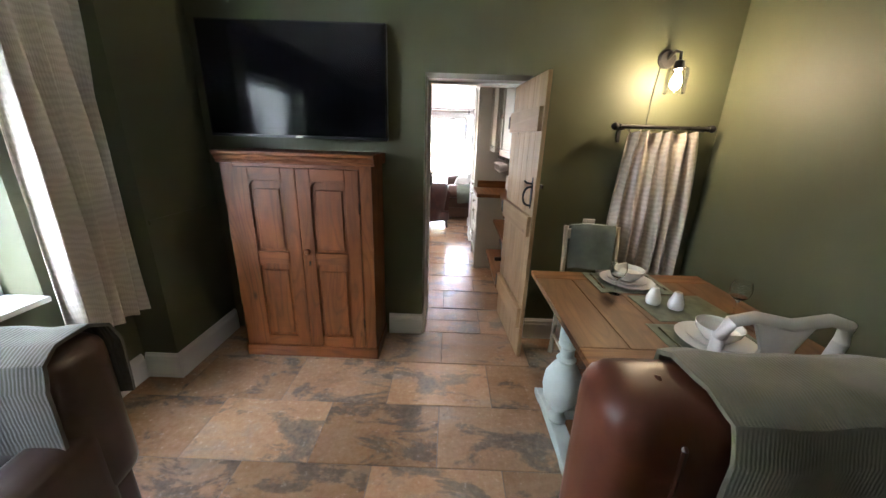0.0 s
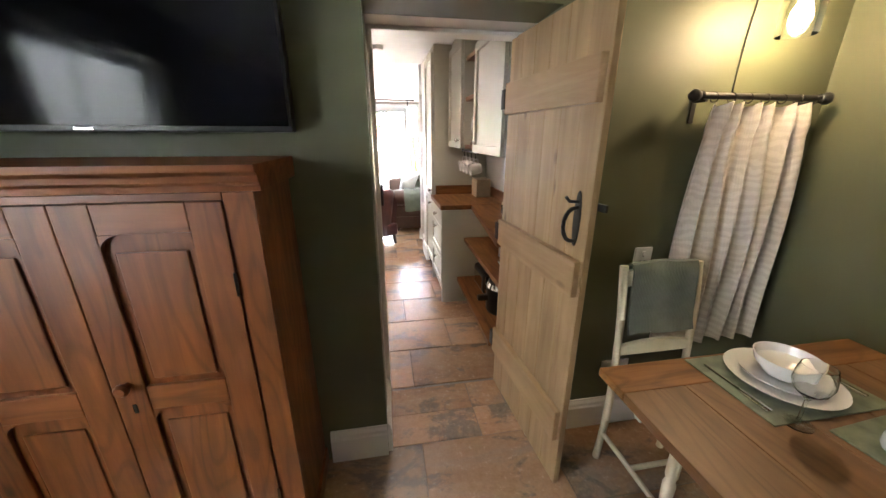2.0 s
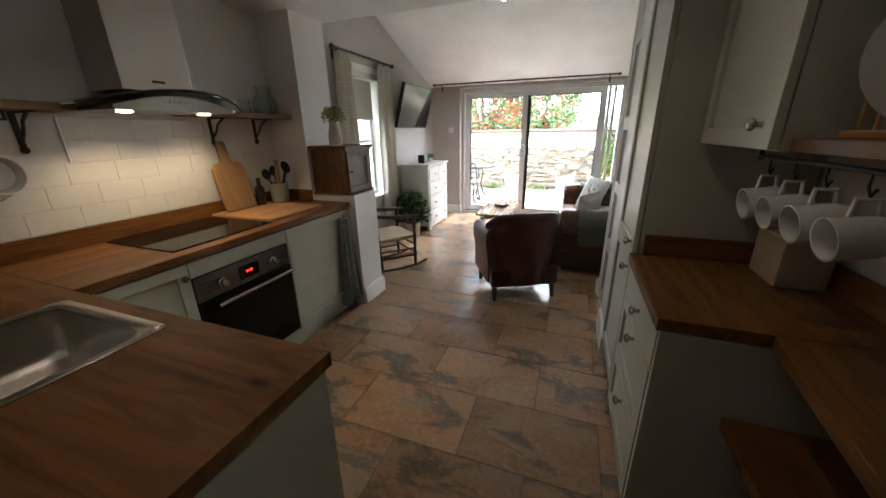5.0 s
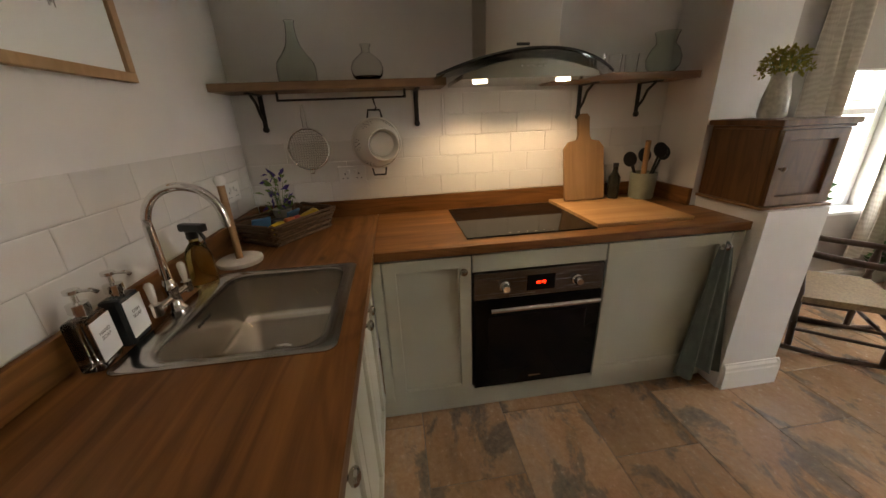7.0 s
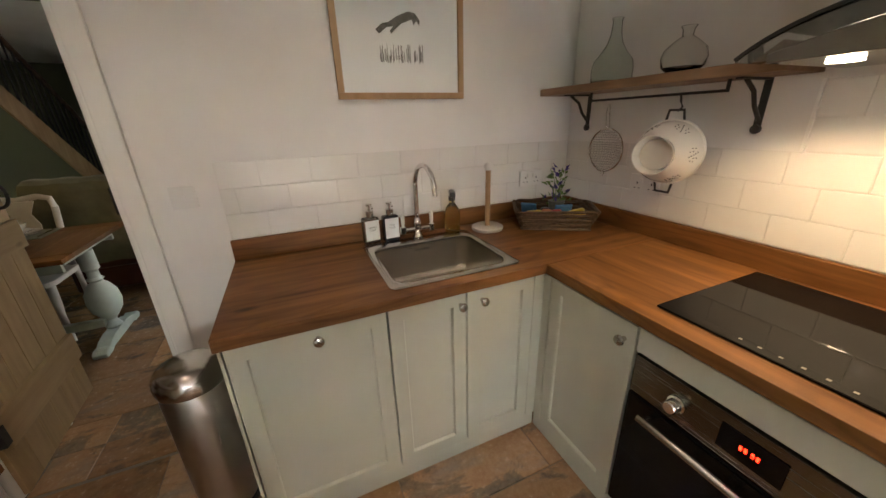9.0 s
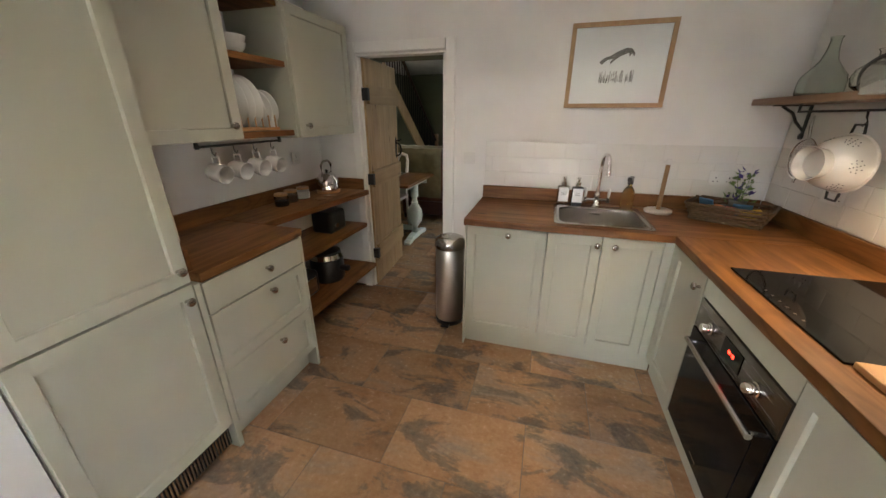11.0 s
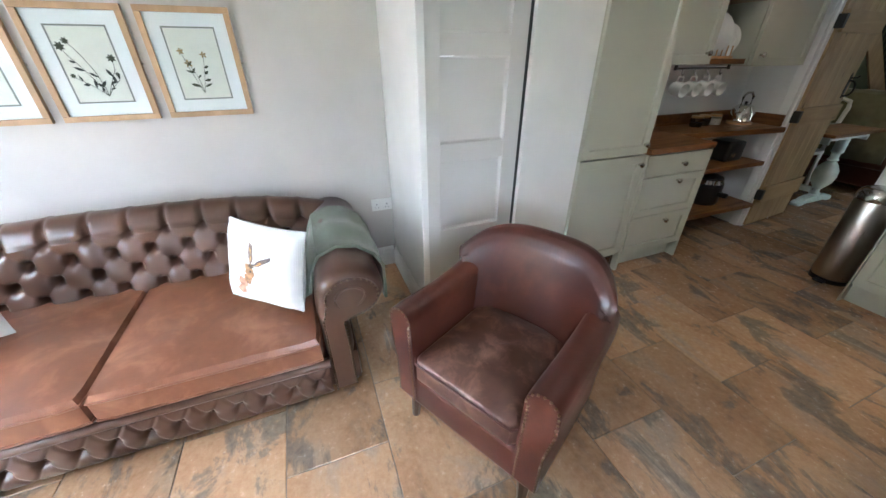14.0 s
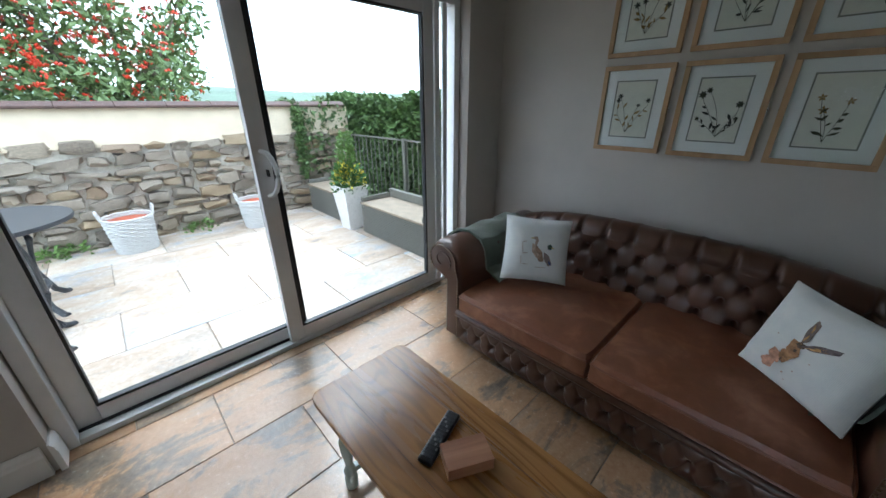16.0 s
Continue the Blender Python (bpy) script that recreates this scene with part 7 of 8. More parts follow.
    # cushions
    for s in (-1, 1):
        def cush(u, v, s=s):
            a = 2 * math.pi * u
            px = max(-1, min(1, 1.39 * math.cos(a)))
            py = max(-1, min(1, 1.39 * math.sin(a)))
            prof = [(0.0, 0.0), (0.9, 0.0), (1.0, 0.02), (1.0, 0.11), (0.97, 0.135), (0.6, 0.155), (0.0, 0.165)]
            k = v * (len(prof) - 1)
            i = min(int(k), len(prof) - 2)
            f = k - i
            r, z = prof[i][0] * (1 - f) + prof[i + 1][0] * f, prof[i][1] * (1 - f) + prof[i + 1][1] * f
            return (s * 0.40 + px * 0.397 * r, 0.35 + py * 0.385 * r, 0.262 + z + 0.006 * noise.noise(Vector((px * r * 4 + s, py * r * 4, 0))))
        c = part("seat_cushion", sheet(48, 24, cush, 0, True), SEATLEATHER, e, "worn tan leather seat cushion", True)
        for z in (0.283, 0.372):
            ring = [(s * 0.40 + 0.398 * max(-1, min(1, 1.39 * math.cos(a))), 0.35 + 0.386 * max(-1, min(1, 1.39 * math.sin(a))), z) for a in (2 * math.pi * k / 48 for k in range(49))]
            part("piping", tube(ring, 0.005, 6), SEATLEATHER, c, "", True)
    return e


sofa()


def cushion(m, size, label, art):
    """A plump square cushion with a painted motif."""
    e = thing("cushion", m, label, "cushion", "sofa cushions")

    def skin(side):
        def fn(u, v):
            a, b = 2 * u - 1, 2 * v - 1
            pinch = 1 - 0.07 * (1 - abs(a)) * 0 - 0.06 * (abs(a) * (1 - b * b) + abs(b) * (1 - a * a)) * 0.9
            t = ((1 - a ** 4) * (1 - b ** 4)) ** 0.6
            return (a * size / 2 * (1 - 0.05 * (1 - b * b) * abs(a)), side * (0.004 + 0.075 * t + 0.004 * noise.noise(Vector((a * 3, b * 3, side)))), size / 2 + b * size / 2 * (1 - 0.05 * (1 - a * a) * abs(b)))
        return fn
    part("front", sheet(22, 22, skin(-1)), CUSHION, e, "off-white linen face", True)
    part("rear", sheet(22, 22, skin(1)), CUSHION, e, "", True)
    f = skin(-1)
    for nm, colour, blobs in art:
        bm = bmesh.new()
        for cx, cz, rx, rz, rot in blobs:
            n = 16
            c0 = bm.verts.new(Vector(f(0.5 + cx, 0.5 + cz)) + Vector((0, -0.0025, 0)))
            ring = []
            for k in range(n):
                a = 2 * math.pi * k / n
                wob = 1 + 0.12 * math.sin(5 * a + cx * 40)
                dx, dz = rx * math.cos(a) * wob, rz * math.sin(a) * wob
                x, z = cx + dx * math.cos(rot) - dz * math.sin(rot), cz + dx * math.sin(rot) + dz * math.cos(rot)
                ring.append(bm.verts.new(Vector(f(0.5 + x, 0.5 + z)) + Vector((0, -0.0025, 0))))
            for k in range(n):
                bm.faces.new((c0, ring[k], ring[(k + 1) % n]))
        bmesh.ops.recalc_face_normals(bm, faces=bm.faces[:])
        part(nm, bm, plain(nm + " dye", colour, 0.9, 0.5, 60), e)
    return e


hare = [("hare_face", (0.36, 0.20, 0.10), [(-0.06, -0.02, 0.055, 0.10, 0.25), (-0.085, -0.12, 0.045, 0.07, 0.25)]), ("hare_brow", (0.12, 0.085, 0.06), [(-0.035, 0.05, 0.035, 0.03, 0.2), (-0.045, -0.02, 0.014, 0.016, 0)]), ("hare_ear", (0.25, 0.19, 0.16), [(-0.045, 0.20, 0.032, 0.13, 0.05)]), ("hare_ear", (0.16, 0.125, 0.12), [(0.10, 0.12, 0.03, 0.14, -1.05)]), ("ear_lining", (0.52, 0.30, 0.12), [(0.085, 0.105, 0.014, 0.10, -1.05), (-0.05, 0.19, 0.012, 0.09, 0.05)]), ("hare_muzzle", (0.16, 0.10, 0.08), [(-0.105, -0.17, 0.025, 0.022, 0.2)]), ("hare_chest", (0.50, 0.27, 0.18), [(-0.15, -0.17, 0.05, 0.075, 0.5), (-0.17, -0.27, 0.06, 0.06, 0.2)]), ("ink_splashes", (0.42, 0.28, 0.20), [(0.04, -0.20, 0.008, 0.006, 0), (-0.02, -0.27, 0.011, 0.008, 0.4), (0.10, -0.05, 0.006, 0.006, 0), (-0.24, 0.03, 0.007, 0.007, 0), (0.02, -0.33, 0.007, 0.005, 0)])]
ducks = [("duck_body", (0.30, 0.20, 0.14), [(0.02, -0.07, 0.05, 0.13, 0.45)]), ("duck_breast", (0.48, 0.36, 0.28), [(-0.04, -0.02, 0.045, 0.11, 0.35)]), ("duck_body", (0.24, 0.19, 0.17), [(0.15, -0.14, 0.045, 0.11, 0.5)]), ("duck_head", (0.04, 0.07, 0.045), [(0.17, 0.05, 0.038, 0.042, 0)]), ("duck_neck", (0.40, 0.30, 0.24), [(-0.03, 0.11, 0.022, 0.06, -0.2), (-0.05, 0.17, 0.035, 0.026, 0.2)]), ("duck_beak", (0.50, 0.38, 0.12), [(-0.095, 0.165, 0.03, 0.009, 0.1), (0.215, 0.04, 0.025, 0.009, -0.2)]), ("blue_wing", (0.06, 0.08, 0.20), [(0.19, -0.19, 0.016, 0.04, 0.6)]), ("duck_sketch", (0.45, 0.38, 0.32), [(-0.21, 0.10, 0.04, 0.008, 0.3), (-0.23, 0.0, 0.007, 0.09, 0.15), (-0.19, -0.07, 0.05, 0.007, 0.2), (-0.24, -0.18, 0.006, 0.07, 0.1), (-0.17, -0.24, 0.05, 0.006, 0), (0.05, -0.27, 0.08, 0.007, 0.05)])]
cushion(pose(0.571, 5.135, 0.452, 0, 0, -52) @ pose(0, 0, 0, -24, 4, 0), 0.385, "off-white square cushion printed with ducks", ducks)
cushion(pose(0.50, 4.02, 0.452, 0, 0, -126) @ pose(0, 0, 0, -13, 5, 0), 0.37, "off-white square cushion printed with a hare", hare)


def arm_throw(y, w, s, label):
    """A folded blanket over a sofa arm."""
    path = [(-0.26, 0.432), (-0.15, 0.47), (-0.125, 0.56), (-0.09, 0.645), (0.0, 0.688), (0.09, 0.682), (0.165, 0.63), (0.205, 0.56), (0.205, 0.36)]

    def fn(u, v):
        k = v * (len(path) - 1)
        i = min(int(k), len(path) - 2)
        f = k - i
        a = path[i][0] * (1 - f) + path[i + 1][0] * f
        z = path[i][1] * (1 - f) + path[i + 1][1] * f
        return (0.46 + w * u + 0.02 * math.sin(v * 6), y + s * a, z + 0.008 * math.sin(u * 13 + v * 3) + 0.004)
    ob = link("throw_blanket", sheet(20, 32, fn, 0.014), THROW, None, "", True)
    return tagged(ob, label, "blanket")


arm_throw(5.55, 0.52, 1, "folded sage green wool throw over the sofa arm")
arm_throw(3.69, 0.50, -1, "sage green wool throw hanging over a sofa arm")


# oxblood armchair
def armchair():
    e = thing("leather_armchair", pose(-0.085, 3.130, 0, 0, 0, 208), "oxblood leather armchair with a curved back and studded arms", "armchair")
    part("base", box((-0.305, -0.285, 0.13), (0.305, 0.27, 0.295), 0.025, None, 3), OXBLOOD, e, "", True)

    def shell(u, v):
        a = 2 * u - 1
        flare = 0.300 + 0.036 * min(1, max(0, v if v < 0.5 else 1 - v) * 2.6)
        top = 0.797 - 0.11 * abs(a) ** 5
        thick = 0.052 * (1 - abs(a) ** 10) ** 0.5 + 0.004
        path = [(-1.0, 0.30), (-1.1, 0.45), (-1.15, 0.58), (-1.15, 0.66), (-1.06, top - 0.062), (-0.82, top - 0.026), (-0.45, top - 0.006), (0.0, top), (0.45, top - 0.006), (0.82, top - 0.026), (1.06, top - 0.062), (1.15, 0.66), (1.05, 0.45), (0.9, 0.14)]
        k = v * (len(path) - 1)
        i = min(int(k), len(path) - 2)
        f = k - i
        dy, z = path[i][0] * (1 - f) + path[i + 1][0] * f, path[i][1] * (1 - f) + path[i + 1][1] * f
        return (a * flare, 0.235 + dy * thick - 0.16 * abs(a) ** 2.6 + 0.17 * max(0, z - 0.35), z)
    padded("back", sheet(44, 52, shell, 0.0), OXBLOOD, e, "curved leather back")
    for s in (-1, 1):
        prof = [(s * 0.225, 0.16), (s * 0.235, 0.55)] + [(s * (0.290 - 0.055 * math.cos(t)), 0.565 + 0.055 * math.sin(t)) for t in (math.pi * k / 8 for k in range(9))] + [(s * 0.345, 0.48), (s * 0.325, 0.36), (s * 0.322, 0.16)]
        bm = bmesh.new()
        rings = []
        for y, dz in ((-0.29, 0.0), (-0.25, 0.004), (-0.08, 0.0), (0.05, 0.008), (0.20, 0.03)):
            rings.append([bm.verts.new((x, y, z + (dz if z > 0.4 else 0))) for x, z in prof])
        n = len(prof)
        for p, q in zip(rings, rings[1:]):
            for k in range(n):
                bm.faces.new((p[k], p[(k + 1) % n], q[(k + 1) % n], q[k]))
        bm.faces.new(rings[0]), bm.faces.new(rings[-1])
        bmesh.ops.recalc_face_normals(bm, faces=bm.faces[:])
        arm = part("arm", bm, OXBLOOD, e, "padded arm", True)
        line = [(x + (s * 0.008 if k < 2 else 0), z) for k, (x, z) in enumerate(prof)]
        spots = []
        for (x0, z0), (x1, z1) in zip(line, line[1:]):
            m = max(1, int(math.hypot(x1 - x0, z1 - z0) / 0.017))
            spots += [(0.285 * s + (x0 + (x1 - x0) * k / m - 0.285 * s) * 0.9, -0.2905, z0 + (z1 - z0) * k / m - 0.004) for k in range(m)]
        stud_row(spots, arm)
        for y in (-0.245, 0.22):
            part("leg", tube([(s * 0.265, y, 0.14), (s * 0.27, y - 0.01 if y < 0 else y + 0.035, 0.0)], 0.027, 8, None, 0.018), DARKWOOD, e, "dark wooden leg", True)

    def cush(u, v):
        a = 2 * math.pi * u
        px = max(-1, min(1, 1.37 * math.cos(a)))
        py = max(-1, min(1, 1.37 * math.sin(a)))
        prof = [(0.0, 0.0), (0.95, 0.0), (1.0, 0.02), (1.0, 0.085), (0.97, 0.11), (0.6, 0.14), (0.0, 0.15)]
        k = v * (len(prof) - 1)
        i = min(int(k), len(prof) - 2)
        f = k - i
        r, z = prof[i][0] * (1 - f) + prof[i + 1][0] * f, prof[i][1] * (1 - f) + prof[i + 1][1] * f
        return (px * 0.230 * r, -0.050 + py * 0.248 * r, 0.297 + z + 0.008 * noise.noise(Vector((px * r * 3, py * r * 3, 2))))
    c = part("seat_cushion", sheet(44, 22, cush, 0, True), SEATOX, e, "worn brown leather cushion", True)
    ring = [(0.231 * max(-1, min(1, 1.37 * math.cos(a))), -0.050 + 0.249 * max(-1, min(1, 1.37 * math.sin(a))), 0.396) for a in (2 * math.pi * k / 44 for k in range(45))]
    part("piping", tube(ring, 0.005, 6), OXBLOOD, c, "", True)


SEATOX = leather("worn oxblood seat", (0.060, 0.022, 0.014), (0.19, 0.098, 0.066), 0.34, 11)
armchair()


# coffee table
def coffee_table():
    e = thing("coffee_table", pose(-0.55, 4.70, 0), "honey oak coffee table on pale turned legs", "coffee table")
    part("tabletop", prism(rounded(-0.215, -0.53, 0.215, 0.53, 0.04, 4), 2, 0.425, 0.45, 0.005), COFFEE, e, "honey oak top")
    for s in (-0.109, 0.109):
        part("board_seam", box((s - 0.0006, -0.50, 0.4502), (s + 0.0006, 0.50, 0.4508)), DARKWOOD, e)
    part("apron", box((-0.165, -0.43, 0.36), (0.165, 0.43, 0.424), 0.003), PALEBLUE, e, "pale painted apron")
    for sx in (-0.15, 0.15):
        for sy in (-0.42, 0.42):
            part("leg", lathe([(0.024, 0), (0.026, 0.05), (0.018, 0.07), (0.026, 0.09), (0.014, 0.12), (0.024, 0.20), (0.027, 0.25), (0.016, 0.30), (0.026, 0.325), (0.026, 0.40)], 16, None, Matrix.Translation((sx, sy, 0.0))), PALEBLUE, e, "pale turned leg", True)
    for sy in (-0.42, 0.42):
        part("stretcher", box((-0.15, sy - 0.012, 0.07), (0.15, sy + 0.012, 0.10), 0.004), PALEBLUE, e)
    part("long_stretcher", box((-0.012, -0.42, 0.075), (0.012, 0.42, 0.098), 0.004), PALEBLUE, e)


coffee_table()
blk = link("wood_block", box((-0.045, -0.07, 0), (0.045, 0.07, 0.042), 0.002), wood("reddish block", (0.20, 0.075, 0.03), (0.42, 0.20, 0.10), 1, 10, 0.45, False), None)
blk.matrix_world = pose(-0.535, 4.655, 0.4512, 0, 0, 62)
tagged(blk, "reddish wooden block holding the remote", "block")
e = thing("remote_control", pose(-0.54, 4.763, 0.4512, 0, 0, -72), "black television remote lying beside the block", "remote")
part("body", box((-0.024, -0.10, 0), (0.024, 0.10, 0.018), 0.007, None, 3), BLACK, e, "", True)
for i in range(4):
    for j in range(12):
        part("button", box((-0.0185 + i * 0.010, -0.085 + j * 0.0145, 0.0182), (-0.0115 + i * 0.010, -0.077 + j * 0.0145, 0.0205), 0.001), GASKET if (i + j) % 5 else GREYINK, e)


# botanical prints
INKS = (INK, plain("ochre ink", (0.30, 0.20, 0.07), 0.8), plain("dark ink", (0.05, 0.055, 0.05), 0.8))


def botanical(y, z, seed):
    e = thing("botanical_print", pose(1.367, y, z, 0, 0, -90), "oak framed botanical print with a white mount", "picture", "botanical prints")
    w, h = 0.195, 0.245
    for nm, lo, hi in (("frame_rail", (-w, -0.024, h - 0.026), (w, 0, h)), ("frame_rail", (-w, -0.024, -h), (w, 0, -h + 0.026)), ("frame_stile", (-w, -0.024, -h + 0.0263), (-w + 0.026, 0, h - 0.0263)), ("frame_stile", (w - 0.026, -0.024, -h + 0.0263), (w, 0, h - 0.0263))):
        part(nm, box(lo, hi, 0.002), OAK, e)
    mount = part("mount", box((-w + 0.02, -0.010, -h + 0.02), (w - 0.02, -0.003, h - 0.02)), PAPER, e, "white mount")
    a, b = w - 0.082, h - 0.082
    bm = box((-a, -0.0112, -b), (a, -0.0102, -b + 0.007))
    for lo, hi in (((-a, -0.0112, b - 0.007), (a, -0.0102, b)), ((-a, -0.0112, -b + 0.007), (-a + 0.007, -0.0102, b - 0.007)), ((a - 0.007, -0.0112, -b + 0.007), (a, -0.0102, b - 0.007))):
        box(lo, hi, 0, bm)
    part("ruled_border", bm, plain("grey border", (0.25, 0.26, 0.24), 0.8), mount, "grey ruled border")
    part("plate_paper", box((-a + 0.008, -0.0109, -b + 0.008), (a - 0.008, -0.0102, b - 0.008)), plain("aged paper", (0.72, 0.71, 0.65), 0.8, 0.06, 20), mount, "aged paper")
    rng = random.Random(seed)
    stems, leaves, blooms = None, bmesh.new(), bmesh.new()

    def blade(bm, p, ang, ln, wd):
        """A pointed leaf or petal lying on the paper."""
        d, sd = Vector((math.cos(ang), 0, math.sin(ang))), Vector((-math.sin(ang), 0, math.cos(ang)))
        mid = [(0.0, 0.0), (0.3, 0.8), (0.6, 0.9), (1.0, 0.0), (0.6, -0.9), (0.3, -0.8)]
        bm.faces.new([bm.verts.new(p + d * ln * f + sd * wd * g) for f, g in mid])

    root = Vector((rng.uniform(-0.02, 0.02), -0.0122, -b + 0.03))
    for k in range(3 + seed % 3):
        lean = math.pi / 2 + (k - (2 + seed % 3) / 2) * 0.32 + rng.uniform(-0.1, 0.1)
        ln, bend = rng.uniform(0.14, 0.25), rng.uniform(-0.9, 0.9)
        pts, p, ang = [root.copy()], root.copy(), lean
        for j in range(6):
            ang += bend * 0.12
            p = p + Vector((math.cos(ang), 0, math.sin(ang))) * ln / 6
            p.x, p.z = max(-a + 0.028, min(a - 0.028, p.x)), min(b - 0.03, p.z)
            pts.append(p.copy())
            if j < 4 and rng.random() < 0.75:
                blade(leaves, p, ang + rng.choice((-1, 1)) * rng.uniform(0.5, 1.1), rng.uniform(0.022, 0.045), rng.uniform(0.004, 0.008))
        stems = tube(pts, 0.0011, 5, stems)
        n, r = 5 + seed % 3, rng.uniform(0.012, 0.022)
        for j in range(n):
            blade(blooms, pts[-1], 2 * math.pi * j / n + seed, r, r * 0.24)
    part("stems", stems, INK, mount, "ink drawn stems")
    part("leaves", leaves, INKS[seed % 3], mount, "ink drawn leaves")
    part("flowers", blooms, INKS[(seed + 1) % 3], mount, "ink drawn flowers")
    part("glazing", box((-w + 0.024, -0.0185, -h + 0.024), (w - 0.024, -0.0175, h - 0.024)), GLASS, e).visible_shadow = False
    for s in (-1, 1):
        part("screw_tab", box((s * w - 0.004, -0.012, 0.0), (s * w + 0.009, -0.001, 0.011), 0.002), CHROME, e)


for r in range(2):
    for c in range(3):
        botanical(5.035 - 0.435 * c, 1.395 + 0.535 * r, 3 * r + c + 1)

# ---- outside ----
GRASS = plain("field grass", (0.13, 0.19, 0.06), 0.9, 0.35, 0.05)
gb = bmesh.new()
for x, y in ((-1500, -1500), (1500, -1500), (1500, 1500), (-1500, 1500)):
    gb.verts.new((x, y, -0.16))
gb.faces.new(gb.verts[:])
structure("ground", gb, GRASS, "open grass ground to the horizon")


def hill(u, v):
    x, y = -700 + 1900 * u, 420 + 500 * v
    return (x, y, -3 + (26 + 10 * noise.noise(Vector((u * 5, 0.3, 0)))) * math.sin(math.pi * min(1, v + 0.02) * 0.9) + 4 * noise.noise(Vector((u * 17, v * 6, 2))))


structure("backdrop", sheet(60, 12, hill), plain("far hazy fields", (0.085, 0.125, 0.085), 0.95, 0.35, 0.02), "far pale green hills", True)
structure("patio_base", box((-7.0, 6.305, -0.15), (1.9, 9.9, -0.045)), plain("sand bed", (0.40, 0.35, 0.29), 0.9), "sandy bed under the paving")

# garden wall: stone face below, render and coping above
gw = structure("garden_wall", box((-7.0, 9.42, -0.1), (1.85, 9.75, 1.02)), plain("lime mortar", (0.44, 0.40, 0.34), 0.95, 0.25, 30), "rough stone garden wall")
structure("wall_render", box((-7.0, 9.39, 1.021), (1.85, 9.75, 1.40)), plain("cream render", (0.62, 0.53, 0.40), 0.9, 0.1, 6), "cream rendered band on top of the wall")
cop = thing("wall_coping", pose(0, 0, 0), "brown ridge tiles along the garden wall", "coping")
cmesh = prism([(9.33, 1.401), (9.81, 1.401), (9.81, 1.425), (9.70, 1.47), (9.44, 1.47), (9.33, 1.425)], 0, 0, 0.437, 0.006)
c0 = part("coping_tile", cmesh, plain("brown coping", (0.075, 0.042, 0.034), 0.8, 0.3, 14), cop)
for k in range(1, 20):
    ob = new("coping_tile", c0.data)
    ob.parent = cop
    ob.location = (-7.0 + 0.44 * k, 0, 0)
c0.location = (-7.0, 0, 0)


def stone_mesh(seed):
    rng = random.Random(seed)
    bm = bmesh.new()
    bmesh.ops.create_cube(bm, size=1)
    bmesh.ops.subdivide_edges(bm, edges=bm.edges[:], cuts=1, use_grid_fill=True)
    for v in bm.verts:
        c = v.co.copy()
        r = c.length
        v.co = c * (1 - 0.62 * max(0, r - 0.5)) + Vector((rng.uniform(-0.12, 0.12), rng.uniform(-0.16, 0.16), rng.uniform(-0.14, 0.14)))
    bm.normal_update()
    return bm


m, t, b = nodes_of("garden stone")
v = coords(t, (1, 1, 1), shift=True)
n1 = noise_tex(t, v, 2.5, 6, 0.65)
n2 = noise_tex(t, v, 14, 6, 0.7)
oi = t.nodes.new("ShaderNodeObjectInfo")
hue = ramp(t, oi.outputs["Random"], ((0.0, (0.13, 0.11, 0.095)), (0.25, (0.26, 0.22, 0.18)), (0.5, (0.36, 0.31, 0.25)), (0.68, (0.36, 0.25, 0.12)), (0.78, (0.26, 0.15, 0.085)), (0.88, (0.33, 0.29, 0.25)), (1.0, (0.12, 0.10, 0.085))))
t.links.new(mixc(t, 0.55, hue, ramp(t, n2, ((0.3, (0.10, 0.08, 0.06)), (0.7, (0.44, 0.37, 0.28))))), b.inputs["Base Color"])
b.inputs["Roughness"].default_value = 0.92
bump(t, b, mixc(t, 0.5, n1, n2), 0.9, 0.03)
GSTONE = m

# leaves, berries and hedge
ROWAN = plain("rowan leaf", (0.12, 0.175, 0.06), 0.55, 0.45, 8)
HEDGE = plain("hedge leaf", (0.085, 0.14, 0.04), 0.5, 0.45, 8)
BERRY = plain("red berries", (0.55, 0.045, 0.02), 0.35, 0.25, 40)
BARK = plain("grey bark", (0.13, 0.105, 0.08), 0.9, 0.3, 20)


